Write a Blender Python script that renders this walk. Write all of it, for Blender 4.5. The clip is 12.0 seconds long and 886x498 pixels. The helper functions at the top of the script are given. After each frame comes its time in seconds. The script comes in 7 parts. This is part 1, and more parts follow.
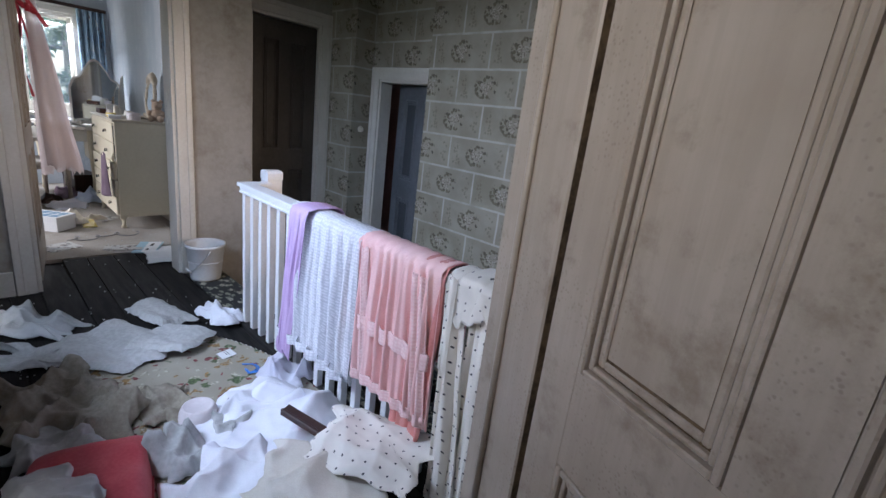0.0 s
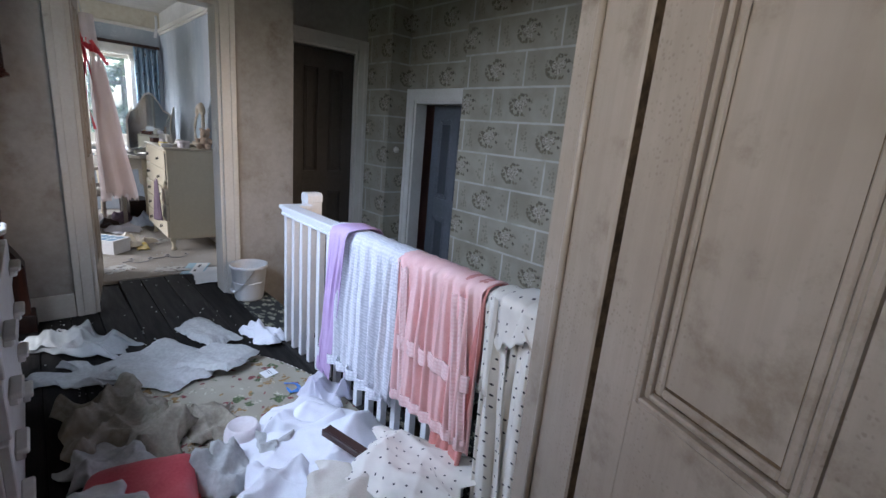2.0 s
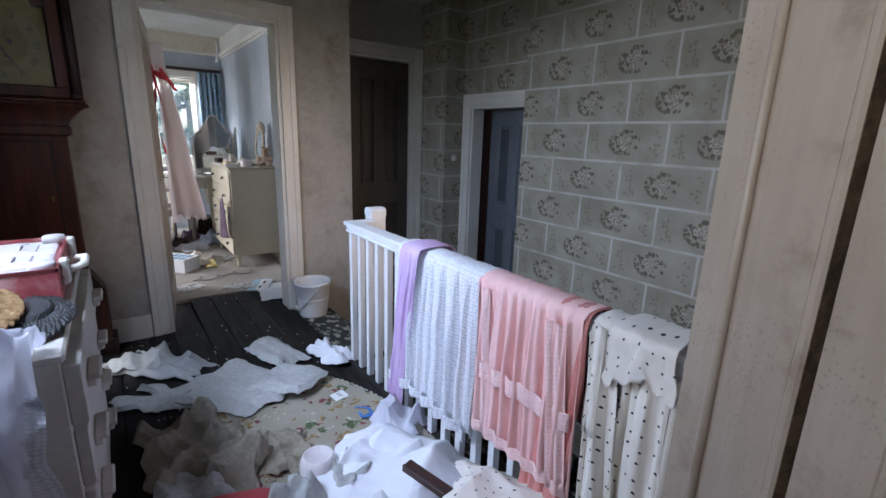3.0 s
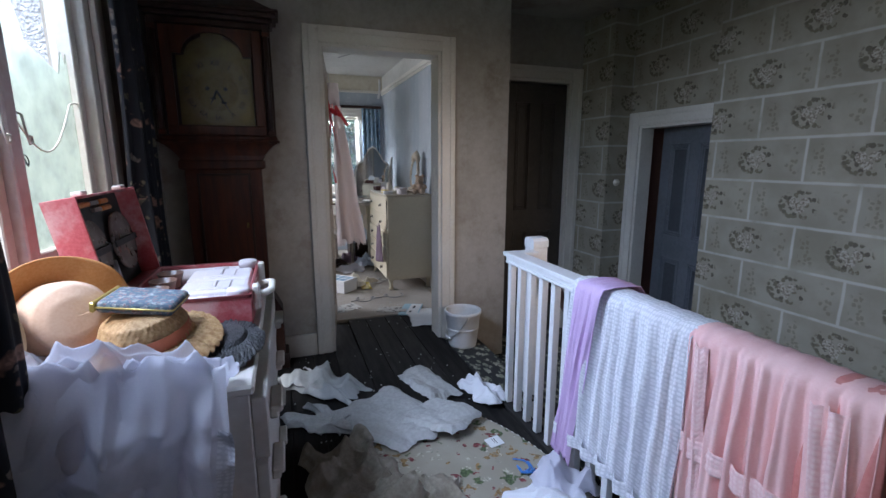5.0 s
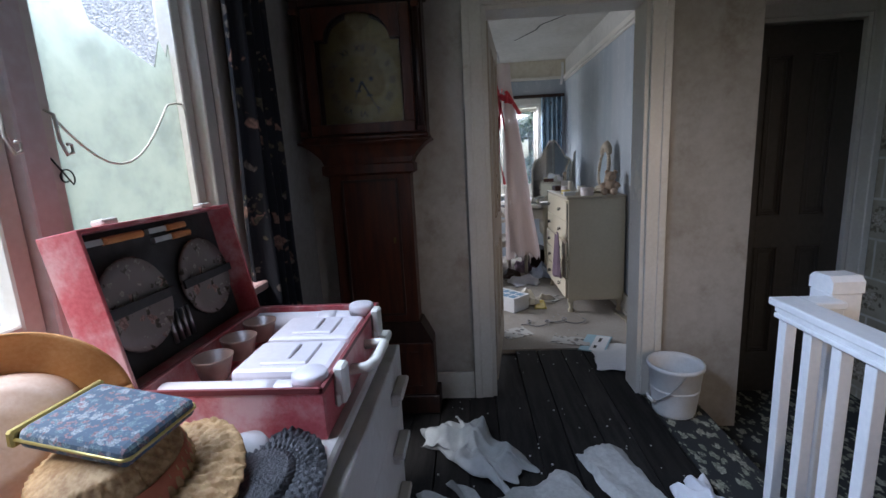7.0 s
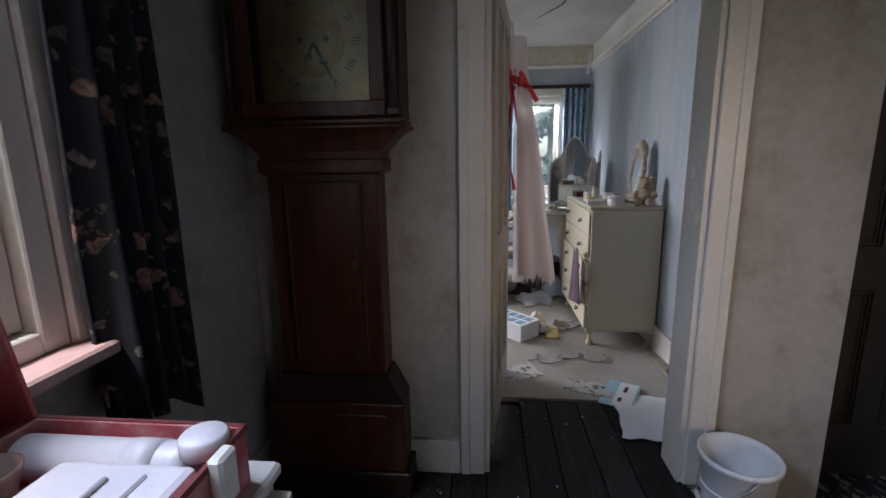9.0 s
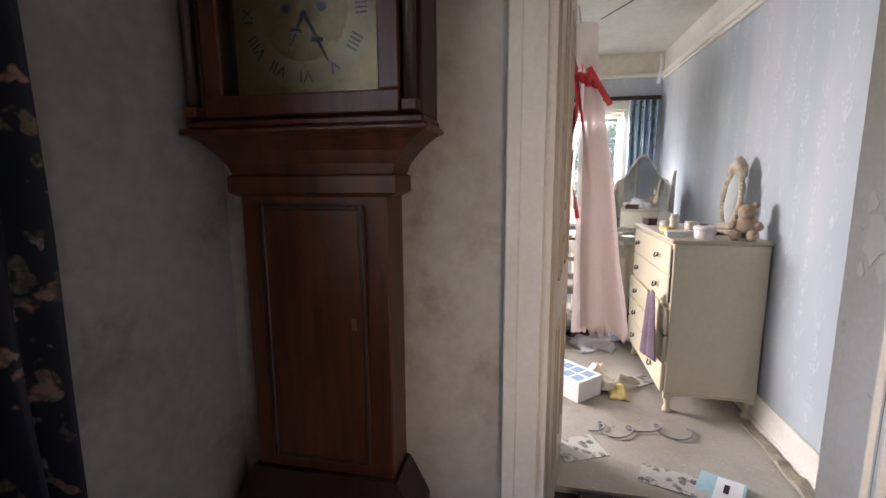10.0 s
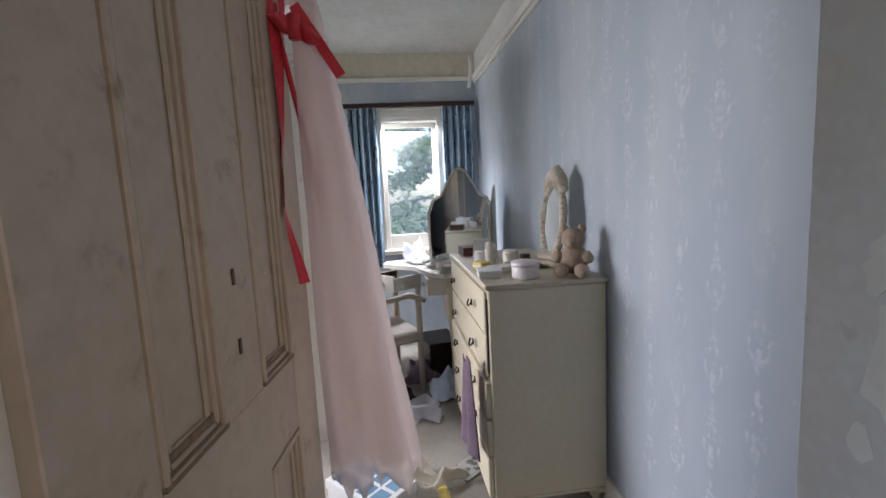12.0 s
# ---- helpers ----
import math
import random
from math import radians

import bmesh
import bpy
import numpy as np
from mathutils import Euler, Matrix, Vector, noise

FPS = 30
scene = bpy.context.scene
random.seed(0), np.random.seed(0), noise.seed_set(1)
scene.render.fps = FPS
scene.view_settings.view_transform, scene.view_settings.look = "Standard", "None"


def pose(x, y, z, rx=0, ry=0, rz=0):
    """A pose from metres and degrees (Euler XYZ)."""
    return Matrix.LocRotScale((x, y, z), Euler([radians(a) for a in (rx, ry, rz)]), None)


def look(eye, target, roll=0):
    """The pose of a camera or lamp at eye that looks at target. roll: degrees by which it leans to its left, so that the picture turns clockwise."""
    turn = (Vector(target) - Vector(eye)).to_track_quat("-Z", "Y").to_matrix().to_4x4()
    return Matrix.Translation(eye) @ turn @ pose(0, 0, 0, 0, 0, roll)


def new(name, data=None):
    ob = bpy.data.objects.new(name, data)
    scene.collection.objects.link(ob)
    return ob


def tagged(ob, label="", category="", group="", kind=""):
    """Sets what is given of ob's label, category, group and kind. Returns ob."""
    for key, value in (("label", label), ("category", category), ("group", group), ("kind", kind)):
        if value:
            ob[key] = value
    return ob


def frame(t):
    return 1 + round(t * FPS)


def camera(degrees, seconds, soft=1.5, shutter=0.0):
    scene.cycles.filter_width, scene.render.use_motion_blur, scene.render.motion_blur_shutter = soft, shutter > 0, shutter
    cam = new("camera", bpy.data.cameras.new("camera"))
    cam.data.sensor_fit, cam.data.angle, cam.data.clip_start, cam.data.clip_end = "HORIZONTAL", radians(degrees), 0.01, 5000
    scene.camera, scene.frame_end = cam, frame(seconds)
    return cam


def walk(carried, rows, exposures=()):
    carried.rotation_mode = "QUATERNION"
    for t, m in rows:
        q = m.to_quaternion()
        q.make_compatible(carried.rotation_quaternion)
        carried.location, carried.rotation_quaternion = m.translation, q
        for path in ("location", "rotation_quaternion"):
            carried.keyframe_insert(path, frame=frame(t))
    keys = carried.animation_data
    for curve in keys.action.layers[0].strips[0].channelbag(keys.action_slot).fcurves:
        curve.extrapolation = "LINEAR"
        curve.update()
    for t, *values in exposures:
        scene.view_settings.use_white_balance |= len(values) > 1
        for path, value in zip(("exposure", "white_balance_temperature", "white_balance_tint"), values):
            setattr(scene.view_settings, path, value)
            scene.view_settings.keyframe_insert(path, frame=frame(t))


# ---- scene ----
cam = camera(88.8, 12.0)
METRES, EYE, TILT, LEAN, TURN = 3.4, 1.28, 0.0, 0.0, 42.7
ROWS = [
    (0.0, 0.0, 0.0, 0.0, 1.91, -15.89, -6.73),
    (0.5, 0.0071, 0.0053, 0.0011, 3.14, -15.34, -6.26),
    (1.0, 0.0097, 0.0042, 0.0011, 3.82, -14.62, -2.83),
    (1.5, 0.0045, 0.0031, -0.0009, 4.64, -14.31, -3.52),
    (2.0, -0.005, 0.0029, 0.0013, 5.92, -14.15, -4.9),
    (2.5, -0.0293, 0.0268, 0.0031, 9.37, -14.44, -4.5),
    (4.5, -0.0717, 0.0531, 0.0049, 15.71, -11.36, 5.52),
    (5.0, -0.1032, 0.0781, 0.0019, 28.18, -11.02, -0.06),
    (5.5, -0.123, 0.109, 0.008, 44.95, -11.63, -2.15),
    (6.0, -0.1312, 0.1235, 0.0019, 52.08, -12.32, -0.12),
    (6.5, -0.171, 0.1803, -0.0049, 52.38, -11.45, -1.84),
    (7.0, -0.2216, 0.251, -0.0016, 50.53, -10.76, 2.93),
    (9.0, -0.3409, 0.3977, 0.0022, 52.77, -11.41, 0.92),
    (9.5, -0.4224, 0.4642, -0.0026, 56.0, -9.5, 1.21),
    (10.0, -0.4554, 0.4918, -0.0005, 58.8, -8.88, 0.3),
    (10.5, -0.4809, 0.5598, 0.0034, 59.62, -6.96, -1.08),
    (11.0, -0.5212, 0.6432, 0.003, 57.11, -7.23, -1.12),
    (11.5, -0.5381, 0.6968, 0.0099, 48.2, -7.16, -0.24),
    (12.0, -0.5814, 0.7565, 0.0053, 40.34, -7.12, 2.89),
]
EXPOSURES = [(0.0, 2.0, 5900, 16), (2.5, 2.0, 5900, 15), (4.5, 1.62, 5800, 15), (5.5, 1.65, 5800, 15), (7.0, 1.4, 5800, 15), (9.0, 1.45, 6000, 17), (9.5, 2.4, 6400, 19), (10.0, 2.75, 6700, 20), (10.5, 2.7, 6600, 20), (11.0, 2.3, 6200, 18), (11.5, 2.2, 6100, 18), (12.0, 2.0, 6100, 17)]
walk(cam, [(t, pose(0, 0, EYE, TILT, LEAN, TURN) @ pose(METRES * x, METRES * y, METRES * z, 90 + pitch, roll, yaw)) for t, x, y, z, yaw, pitch, roll in ROWS], EXPOSURES)

# ---- world, sun, window light and added fill ----
world = bpy.data.worlds.new("world")
scene.world = world
world.use_nodes = True
wn = world.node_tree
sky = wn.nodes.new("ShaderNodeTexSky")
sky.sky_type = "NISHITA"
sky.sun_disc = False
sky.sun_elevation = radians(59)
sky.sun_rotation = radians(129)
wn.links.new(sky.outputs[0], wn.nodes["Background"].inputs[0])
wn.nodes["Background"].inputs[1].default_value = 0.11
sun = new("sun", bpy.data.lights.new("sun", "SUN"))
sun.data.energy, sun.data.angle, sun.data.color = 2.2, radians(12), (1.0, 0.97, 0.93)
sun.matrix_world = look((3.2, -2.6, 7), (0, 0, 0))


def window_or_fill_light(name, eye, target, w, h, watts, colour, spread=180):
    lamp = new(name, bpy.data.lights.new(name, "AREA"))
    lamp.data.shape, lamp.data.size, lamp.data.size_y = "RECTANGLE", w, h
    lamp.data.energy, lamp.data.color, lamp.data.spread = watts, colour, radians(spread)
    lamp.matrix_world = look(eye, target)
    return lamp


window_or_fill_light("landing_window_light", (-1.80, -0.80, 2.00), (-1.62, 0.90, 0.52), 1.45, 0.45, 7.8, (0.70, 0.82, 1.0), 96)
window_or_fill_light("bedroom_side_window_light", (-5.85, -2.3, 1.5), (-5.5, 0.1, 0.1), 1.7, 1.1, 16, (1.0, 0.975, 0.945), 118)
window_or_fill_light("bedroom_window_light", (-7.14, 0.76, 1.84), (-6.75, 0.72, 0.7), 0.5, 0.12, 4.2, (0.94, 0.97, 1.0), 120)
# two warm fill lamps, added at made-up openings out of view
window_or_fill_light("hall_fill_light", (-0.35, -0.80, 1.72), (-0.50, 0.9, 1.30), 0.66, 0.8, 0.52, (1.0, 0.83, 0.63), 76)
window_or_fill_light("stair_fill_light", (-0.15, 2.46, 1.40), (-3.44, 1.15, 0.80), 0.6, 0.8, 1.25, (1.0, 0.76, 0.53), 44)


# ---- materials ----
def tree(name):
    m = bpy.data.materials.new(name)
    m.use_nodes = True
    nt = m.node_tree
    return m, nt, nt.nodes["Principled BSDF"]


def node(nt, kind, **inputs):
    n = nt.nodes.new(kind)
    for k, v in inputs.items():
        n.inputs[k.replace("_", " ")].default_value = v
    return n


def math_node(nt, op, a, b=0.0, c=None):
    n = nt.nodes.new("ShaderNodeMath")
    n.operation = op
    for i, v in enumerate((a, b) if c is None else (a, b, c)):
        if isinstance(v, (int, float)):
            n.inputs[i].default_value = v
        else:
            nt.links.new(v, n.inputs[i])
    return n.outputs[0]


def mixed(nt, fac, a, b, blend="MIX"):
    n = nt.nodes.new("ShaderNodeMix")
    n.data_type, n.blend_type = "RGBA", blend
    for sock, v in ((n.inputs[0], fac), (n.inputs[6], a), (n.inputs[7], b)):
        if isinstance(v, (int, float)):
            sock.default_value = v
        elif isinstance(v, tuple):
            sock.default_value = (*v, 1) if len(v) == 3 else v
        else:
            nt.links.new(v, sock)
    return n.outputs[2]


def step_of(nt, value, lo, hi):
    n = nt.nodes.new("ShaderNodeMapRange")
    n.interpolation_type = "SMOOTHSTEP"
    nt.links.new(value, n.inputs[0])
    n.inputs[1].default_value, n.inputs[2].default_value = lo, hi
    return n.outputs[0]


def noise_of(nt, scale, detail=4.0, stretch=None, rough=0.55):
    co = nt.nodes.new("ShaderNodeTexCoord").outputs["Object"]
    if stretch:
        mp = nt.nodes.new("ShaderNodeMapping")
        mp.inputs["Scale"].default_value = stretch
        nt.links.new(co, mp.inputs["Vector"])
        co = mp.outputs[0]
    n = node(nt, "ShaderNodeTexNoise", Scale=scale, Detail=detail, Roughness=rough)
    nt.links.new(co, n.inputs["Vector"])
    return n.outputs["Fac"]


def bumped(nt, bsdf, height, strength, dist=0.01):
    b = nt.nodes.new("ShaderNodeBump")
    b.inputs["Strength"].default_value, b.inputs["Distance"].default_value = strength, dist
    nt.links.new(height, b.inputs["Height"])
    nt.links.new(b.outputs[0], bsdf.inputs["Normal"])


def surface(name, c1, c2, rough=0.6, big=1.2, fine=40.0, spread=(0.35, 0.65), bump=0.15, dist=0.004, metal=0.0,
            stretch=None, stain=None, stain_at=(0.6, 0.75), stain_scale=3.0, sheen=0.0, vary=0.0, transmit=0.0):
    """Two colours mixed by coarse and fine noise, an optional stain, and fine relief."""
    m, nt, p = tree(name)
    a = noise_of(nt, big, 5, stretch)
    f = noise_of(nt, fine, 4, stretch)
    fac = step_of(nt, math_node(nt, "MULTIPLY_ADD", f, 0.35, math_node(nt, "MULTIPLY", a, 0.65)), *spread)
    col = mixed(nt, fac, c1, c2)
    if stain:
        s = step_of(nt, noise_of(nt, stain_scale, 8, stretch, 0.65), *stain_at)
        col = mixed(nt, s, col, stain)
    if vary:
        r = nt.nodes.new("ShaderNodeObjectInfo").outputs["Random"]
        col = mixed(nt, 1.0, col, nt_value(nt, r, 1 - vary, 1 + vary), "MULTIPLY")
    nt.links.new(col, p.inputs["Base Color"])
    p.inputs["Roughness"].default_value, p.inputs["Metallic"].default_value = rough, metal
    if sheen:
        p.inputs["Sheen Weight"].default_value = sheen
    if transmit:
        out = nt.nodes["Material Output"]
        tr = nt.nodes.new("ShaderNodeBsdfTranslucent")
        nt.links.new(col, tr.inputs[0])
        mx = nt.nodes.new("ShaderNodeMixShader")
        mx.inputs[0].default_value = transmit
        nt.links.new(p.outputs[0], mx.inputs[1])
        nt.links.new(tr.outputs[0], mx.inputs[2])
        nt.links.new(mx.outputs[0], out.inputs[0])
    if bump:
        bumped(nt, p, f, bump, dist)
    return m


def nt_value(nt, r, lo, hi):
    v = math_node(nt, "MULTIPLY_ADD", r, hi - lo, lo)
    c = nt.nodes.new("ShaderNodeCombineColor")
    for i in range(3):
        nt.links.new(v, c.inputs[i])
    return c.outputs[0]


def sheer(m, clear):
    """Lets part of the light straight through, as net and thin plastic do."""
    nt = m.node_tree
    out = nt.nodes["Material Output"]
    old = out.inputs[0].links[0].from_socket
    t = nt.nodes.new("ShaderNodeBsdfTransparent")
    mx = nt.nodes.new("ShaderNodeMixShader")
    mx.inputs[0].default_value = clear
    nt.links.new(old, mx.inputs[1])
    nt.links.new(t.outputs[0], mx.inputs[2])
    nt.links.new(mx.outputs[0], out.inputs[0])
    return m


def block_paper(name):
    """Wallpaper printed with stone blocks, pale joints and a spray of roses on each block."""
    m, nt, p = tree(name)
    co = nt.nodes.new("ShaderNodeTexCoord").outputs["Object"]
    sep = nt.nodes.new("ShaderNodeSeparateXYZ")
    nt.links.new(co, sep.inputs[0])
    W, H = 0.505, 0.2205
    across = math_node(nt, "ADD", sep.outputs[0], sep.outputs[1])
    wob = noise_of(nt, 9, 3)
    v = math_node(nt, "DIVIDE", math_node(nt, "ADD", sep.outputs[2], 40 * H - 0.965), H)
    v = math_node(nt, "MULTIPLY_ADD", wob, 0.03, v)
    row = math_node(nt, "FLOOR", v)
    fv = math_node(nt, "FRACT", v)
    odd = math_node(nt, "MODULO", row, 2.0)
    u = math_node(nt, "ADD", math_node(nt, "DIVIDE", math_node(nt, "SUBTRACT", across, 0.643), W), math_node(nt, "MULTIPLY_ADD", odd, 0.5, 40.0))
    u = math_node(nt, "MULTIPLY_ADD", wob, 0.02, u)
    fu = math_node(nt, "FRACT", u)
    col_id = math_node(nt, "FLOOR", u)
    du = math_node(nt, "MULTIPLY", math_node(nt, "SUBTRACT", 0.5, math_node(nt, "ABSOLUTE", math_node(nt, "SUBTRACT", fu, 0.5))), W)
    dv = math_node(nt, "MULTIPLY", math_node(nt, "SUBTRACT", 0.5, math_node(nt, "ABSOLUTE", math_node(nt, "SUBTRACT", fv, 0.5))), H)
    edge = math_node(nt, "MINIMUM", du, dv)
    joint = math_node(nt, "SUBTRACT", 1.0, step_of(nt, edge, 0.003, 0.0105))
    # blocks
    wn2 = nt.nodes.new("ShaderNodeTexWhiteNoise")
    comb = nt.nodes.new("ShaderNodeCombineXYZ")
    nt.links.new(row, comb.inputs[0])
    nt.links.new(col_id, comb.inputs[1])
    nt.links.new(comb.outputs[0], wn2.inputs["Vector"])
    tone = noise_of(nt, 5, 6)
    stone = mixed(nt, step_of(nt, tone, 0.3, 0.7), (0.26, 0.234, 0.172), (0.375, 0.345, 0.268))
    stone = mixed(nt, math_node(nt, "MULTIPLY", wn2.outputs["Value"], 0.35), stone, (0.34, 0.31, 0.25))
    # each block's print: three pale roses in a ring of dark leaves, and looser sprigs at its ends
    cx = math_node(nt, "MULTIPLY_ADD", noise_of(nt, 30, 2), 0.022, math_node(nt, "MULTIPLY_ADD", fu, W, -0.5 * W - 0.011))
    cy = math_node(nt, "MULTIPLY_ADD", noise_of(nt, 33, 2), 0.022, math_node(nt, "MULTIPLY_ADD", fv, H, -0.5 * H - 0.011))
    here = nt.nodes.new("ShaderNodeCombineXYZ")
    nt.links.new(cx, here.inputs[0])
    nt.links.new(cy, here.inputs[1])

    def within(dx, dy, rx, ry):
        ex = math_node(nt, "DIVIDE", math_node(nt, "SUBTRACT", cx, dx), rx)
        ey = math_node(nt, "DIVIDE", math_node(nt, "SUBTRACT", cy, dy), ry)
        return math_node(nt, "SQRT", math_node(nt, "ADD", math_node(nt, "MULTIPLY", ex, ex), math_node(nt, "MULTIPLY", ey, ey)))

    def leaves(scale, lo, hi, pick):
        vo = node(nt, "ShaderNodeTexVoronoi", Scale=scale, Randomness=0.95)
        vo.voronoi_dimensions = "2D"
        nt.links.new(here.outputs[0], vo.inputs["Vector"])
        hue = nt.nodes.new("ShaderNodeSeparateColor")
        nt.links.new(vo.outputs["Color"], hue.inputs[0])
        blob = math_node(nt, "SUBTRACT", 1.0, step_of(nt, vo.outputs["Distance"], lo, hi))
        return math_node(nt, "MULTIPLY", blob, step_of(nt, hue.outputs[0], pick, pick + 0.02)), hue.outputs[1]

    leaf, tint = leaves(38.0, 0.38, 0.50, 0.22)
    ring = math_node(nt, "SUBTRACT", 1.0, step_of(nt, within(0.0, 0.0, 0.108, 0.082), 0.84, 0.98))
    worn = step_of(nt, noise_of(nt, 40, 3), 0.30, 0.45)
    col = mixed(nt, math_node(nt, "MULTIPLY", math_node(nt, "MULTIPLY", leaf, ring), math_node(nt, "MULTIPLY", worn, 0.88)), stone, mixed(nt, tint, (0.075, 0.06, 0.04), (0.15, 0.13, 0.08)))
    for dx, dy, rr in ((-0.026, 0.010, 0.030), (0.027, 0.016, 0.027), (0.004, -0.024, 0.029)):
        d = within(dx, dy, rr, rr)
        rose = math_node(nt, "SUBTRACT", 1.0, step_of(nt, math_node(nt, "MULTIPLY_ADD", noise_of(nt, 70, 2), 0.5, d), 0.98, 1.12))
        petals = step_of(nt, noise_of(nt, 95, 2), 0.42, 0.60)
        col = mixed(nt, math_node(nt, "MULTIPLY", rose, 0.9), col, mixed(nt, petals, (0.47, 0.425, 0.355), (0.20, 0.165, 0.12)))
    sprig, tint = leaves(46.0, 0.34, 0.46, 0.45)
    ends = math_node(nt, "SUBTRACT", 1.0, step_of(nt, math_node(nt, "ABSOLUTE", math_node(nt, "SUBTRACT", math_node(nt, "ABSOLUTE", cx), 0.185)), 0.028, 0.042))
    tall = math_node(nt, "SUBTRACT", 1.0, step_of(nt, math_node(nt, "ABSOLUTE", cy), 0.065, 0.08))
    col = mixed(nt, math_node(nt, "MULTIPLY", math_node(nt, "MULTIPLY", sprig, ends), math_node(nt, "MULTIPLY", tall, 0.55)), col, (0.17, 0.15, 0.095))
    joint = math_node(nt, "MULTIPLY", joint, step_of(nt, noise_of(nt, 7, 4), 0.22, 0.55))
    col = mixed(nt, math_node(nt, "MULTIPLY", joint, 0.92), col, (0.53, 0.51, 0.455))
    damp = step_of(nt, noise_of(nt, 1.3, 7), 0.52, 0.75)
    col = mixed(nt, math_node(nt, "MULTIPLY", damp, 0.5), col, (0.19, 0.17, 0.12))
    nt.links.new(col, p.inputs["Base Color"])
    p.inputs["Roughness"].default_value = 0.75
    bumped(nt, p, math_node(nt, "ADD", joint, math_node(nt, "MULTIPLY", noise_of(nt, 60, 3), 0.6)), 0.25, 0.003)
    return m


def damask_paper(name):
    """Blue wallpaper with a paler embossed damask, in drops half a width apart."""
    m, nt, p = tree(name)
    co = nt.nodes.new("ShaderNodeTexCoord").outputs["Object"]
    sep = nt.nodes.new("ShaderNodeSeparateXYZ")
    nt.links.new(co, sep.inputs[0])
    u = math_node(nt, "DIVIDE", math_node(nt, "ADD", sep.outputs[0], sep.outputs[1]), 0.14)
    lane = math_node(nt, "MODULO", math_node(nt, "ADD", math_node(nt, "FLOOR", u), 80.0), 2.0)
    v = math_node(nt, "ADD", math_node(nt, "DIVIDE", sep.outputs[2], 0.21), math_node(nt, "MULTIPLY", lane, 0.5))
    fu = math_node(nt, "SUBTRACT", math_node(nt, "FRACT", math_node(nt, "ADD", u, 80.0)), 0.5)
    fv = math_node(nt, "SUBTRACT", math_node(nt, "FRACT", math_node(nt, "ADD", v, 80.0)), 0.5)
    # the repeat's own coordinates, mirrored about its axis
    comb = nt.nodes.new("ShaderNodeCombineXYZ")
    nt.links.new(math_node(nt, "ABSOLUTE", fu), comb.inputs[0])
    nt.links.new(fv, comb.inputs[1])
    nt.links.new(math_node(nt, "MULTIPLY", noise_of(nt, 2, 2), 0.4), comb.inputs[2])
    leaf = node(nt, "ShaderNodeTexNoise", Scale=9.0, Detail=3.0)
    nt.links.new(comb.outputs[0], leaf.inputs["Vector"])
    r = math_node(nt, "ADD", math_node(nt, "MULTIPLY", math_node(nt, "ABSOLUTE", fu), 1.5), math_node(nt, "MULTIPLY", math_node(nt, "ABSOLUTE", fv), 1.1))
    motif = math_node(nt, "MULTIPLY", step_of(nt, leaf.outputs["Fac"], 0.42, 0.62), math_node(nt, "SUBTRACT", 1.0, step_of(nt, r, 0.42, 0.62)))
    worn = math_node(nt, "MULTIPLY", step_of(nt, noise_of(nt, 3.0, 6), 0.25, 0.65), step_of(nt, noise_of(nt, 38, 4), 0.36, 0.58))
    motif = math_node(nt, "MULTIPLY", motif, worn)
    base = mixed(nt, step_of(nt, noise_of(nt, 2.2, 6, (1, 1, 0.35)), 0.35, 0.65), (0.34, 0.39, 0.44), (0.43, 0.465, 0.50))
    col = mixed(nt, math_node(nt, "MULTIPLY", motif, 0.46), base, (0.66, 0.68, 0.69))
    streak = step_of(nt, noise_of(nt, 1.6, 8, (1.0, 1.0, 0.25)), 0.55, 0.72)
    col = mixed(nt, math_node(nt, "MULTIPLY", streak, 0.5), col, (0.54, 0.545, 0.52))
    nt.links.new(col, p.inputs["Base Color"])
    p.inputs["Roughness"].default_value = 0.6
    bumped(nt, p, math_node(nt, "ADD", motif, math_node(nt, "MULTIPLY", noise_of(nt, 90, 3), 0.4)), 0.2, 0.003)
    return m


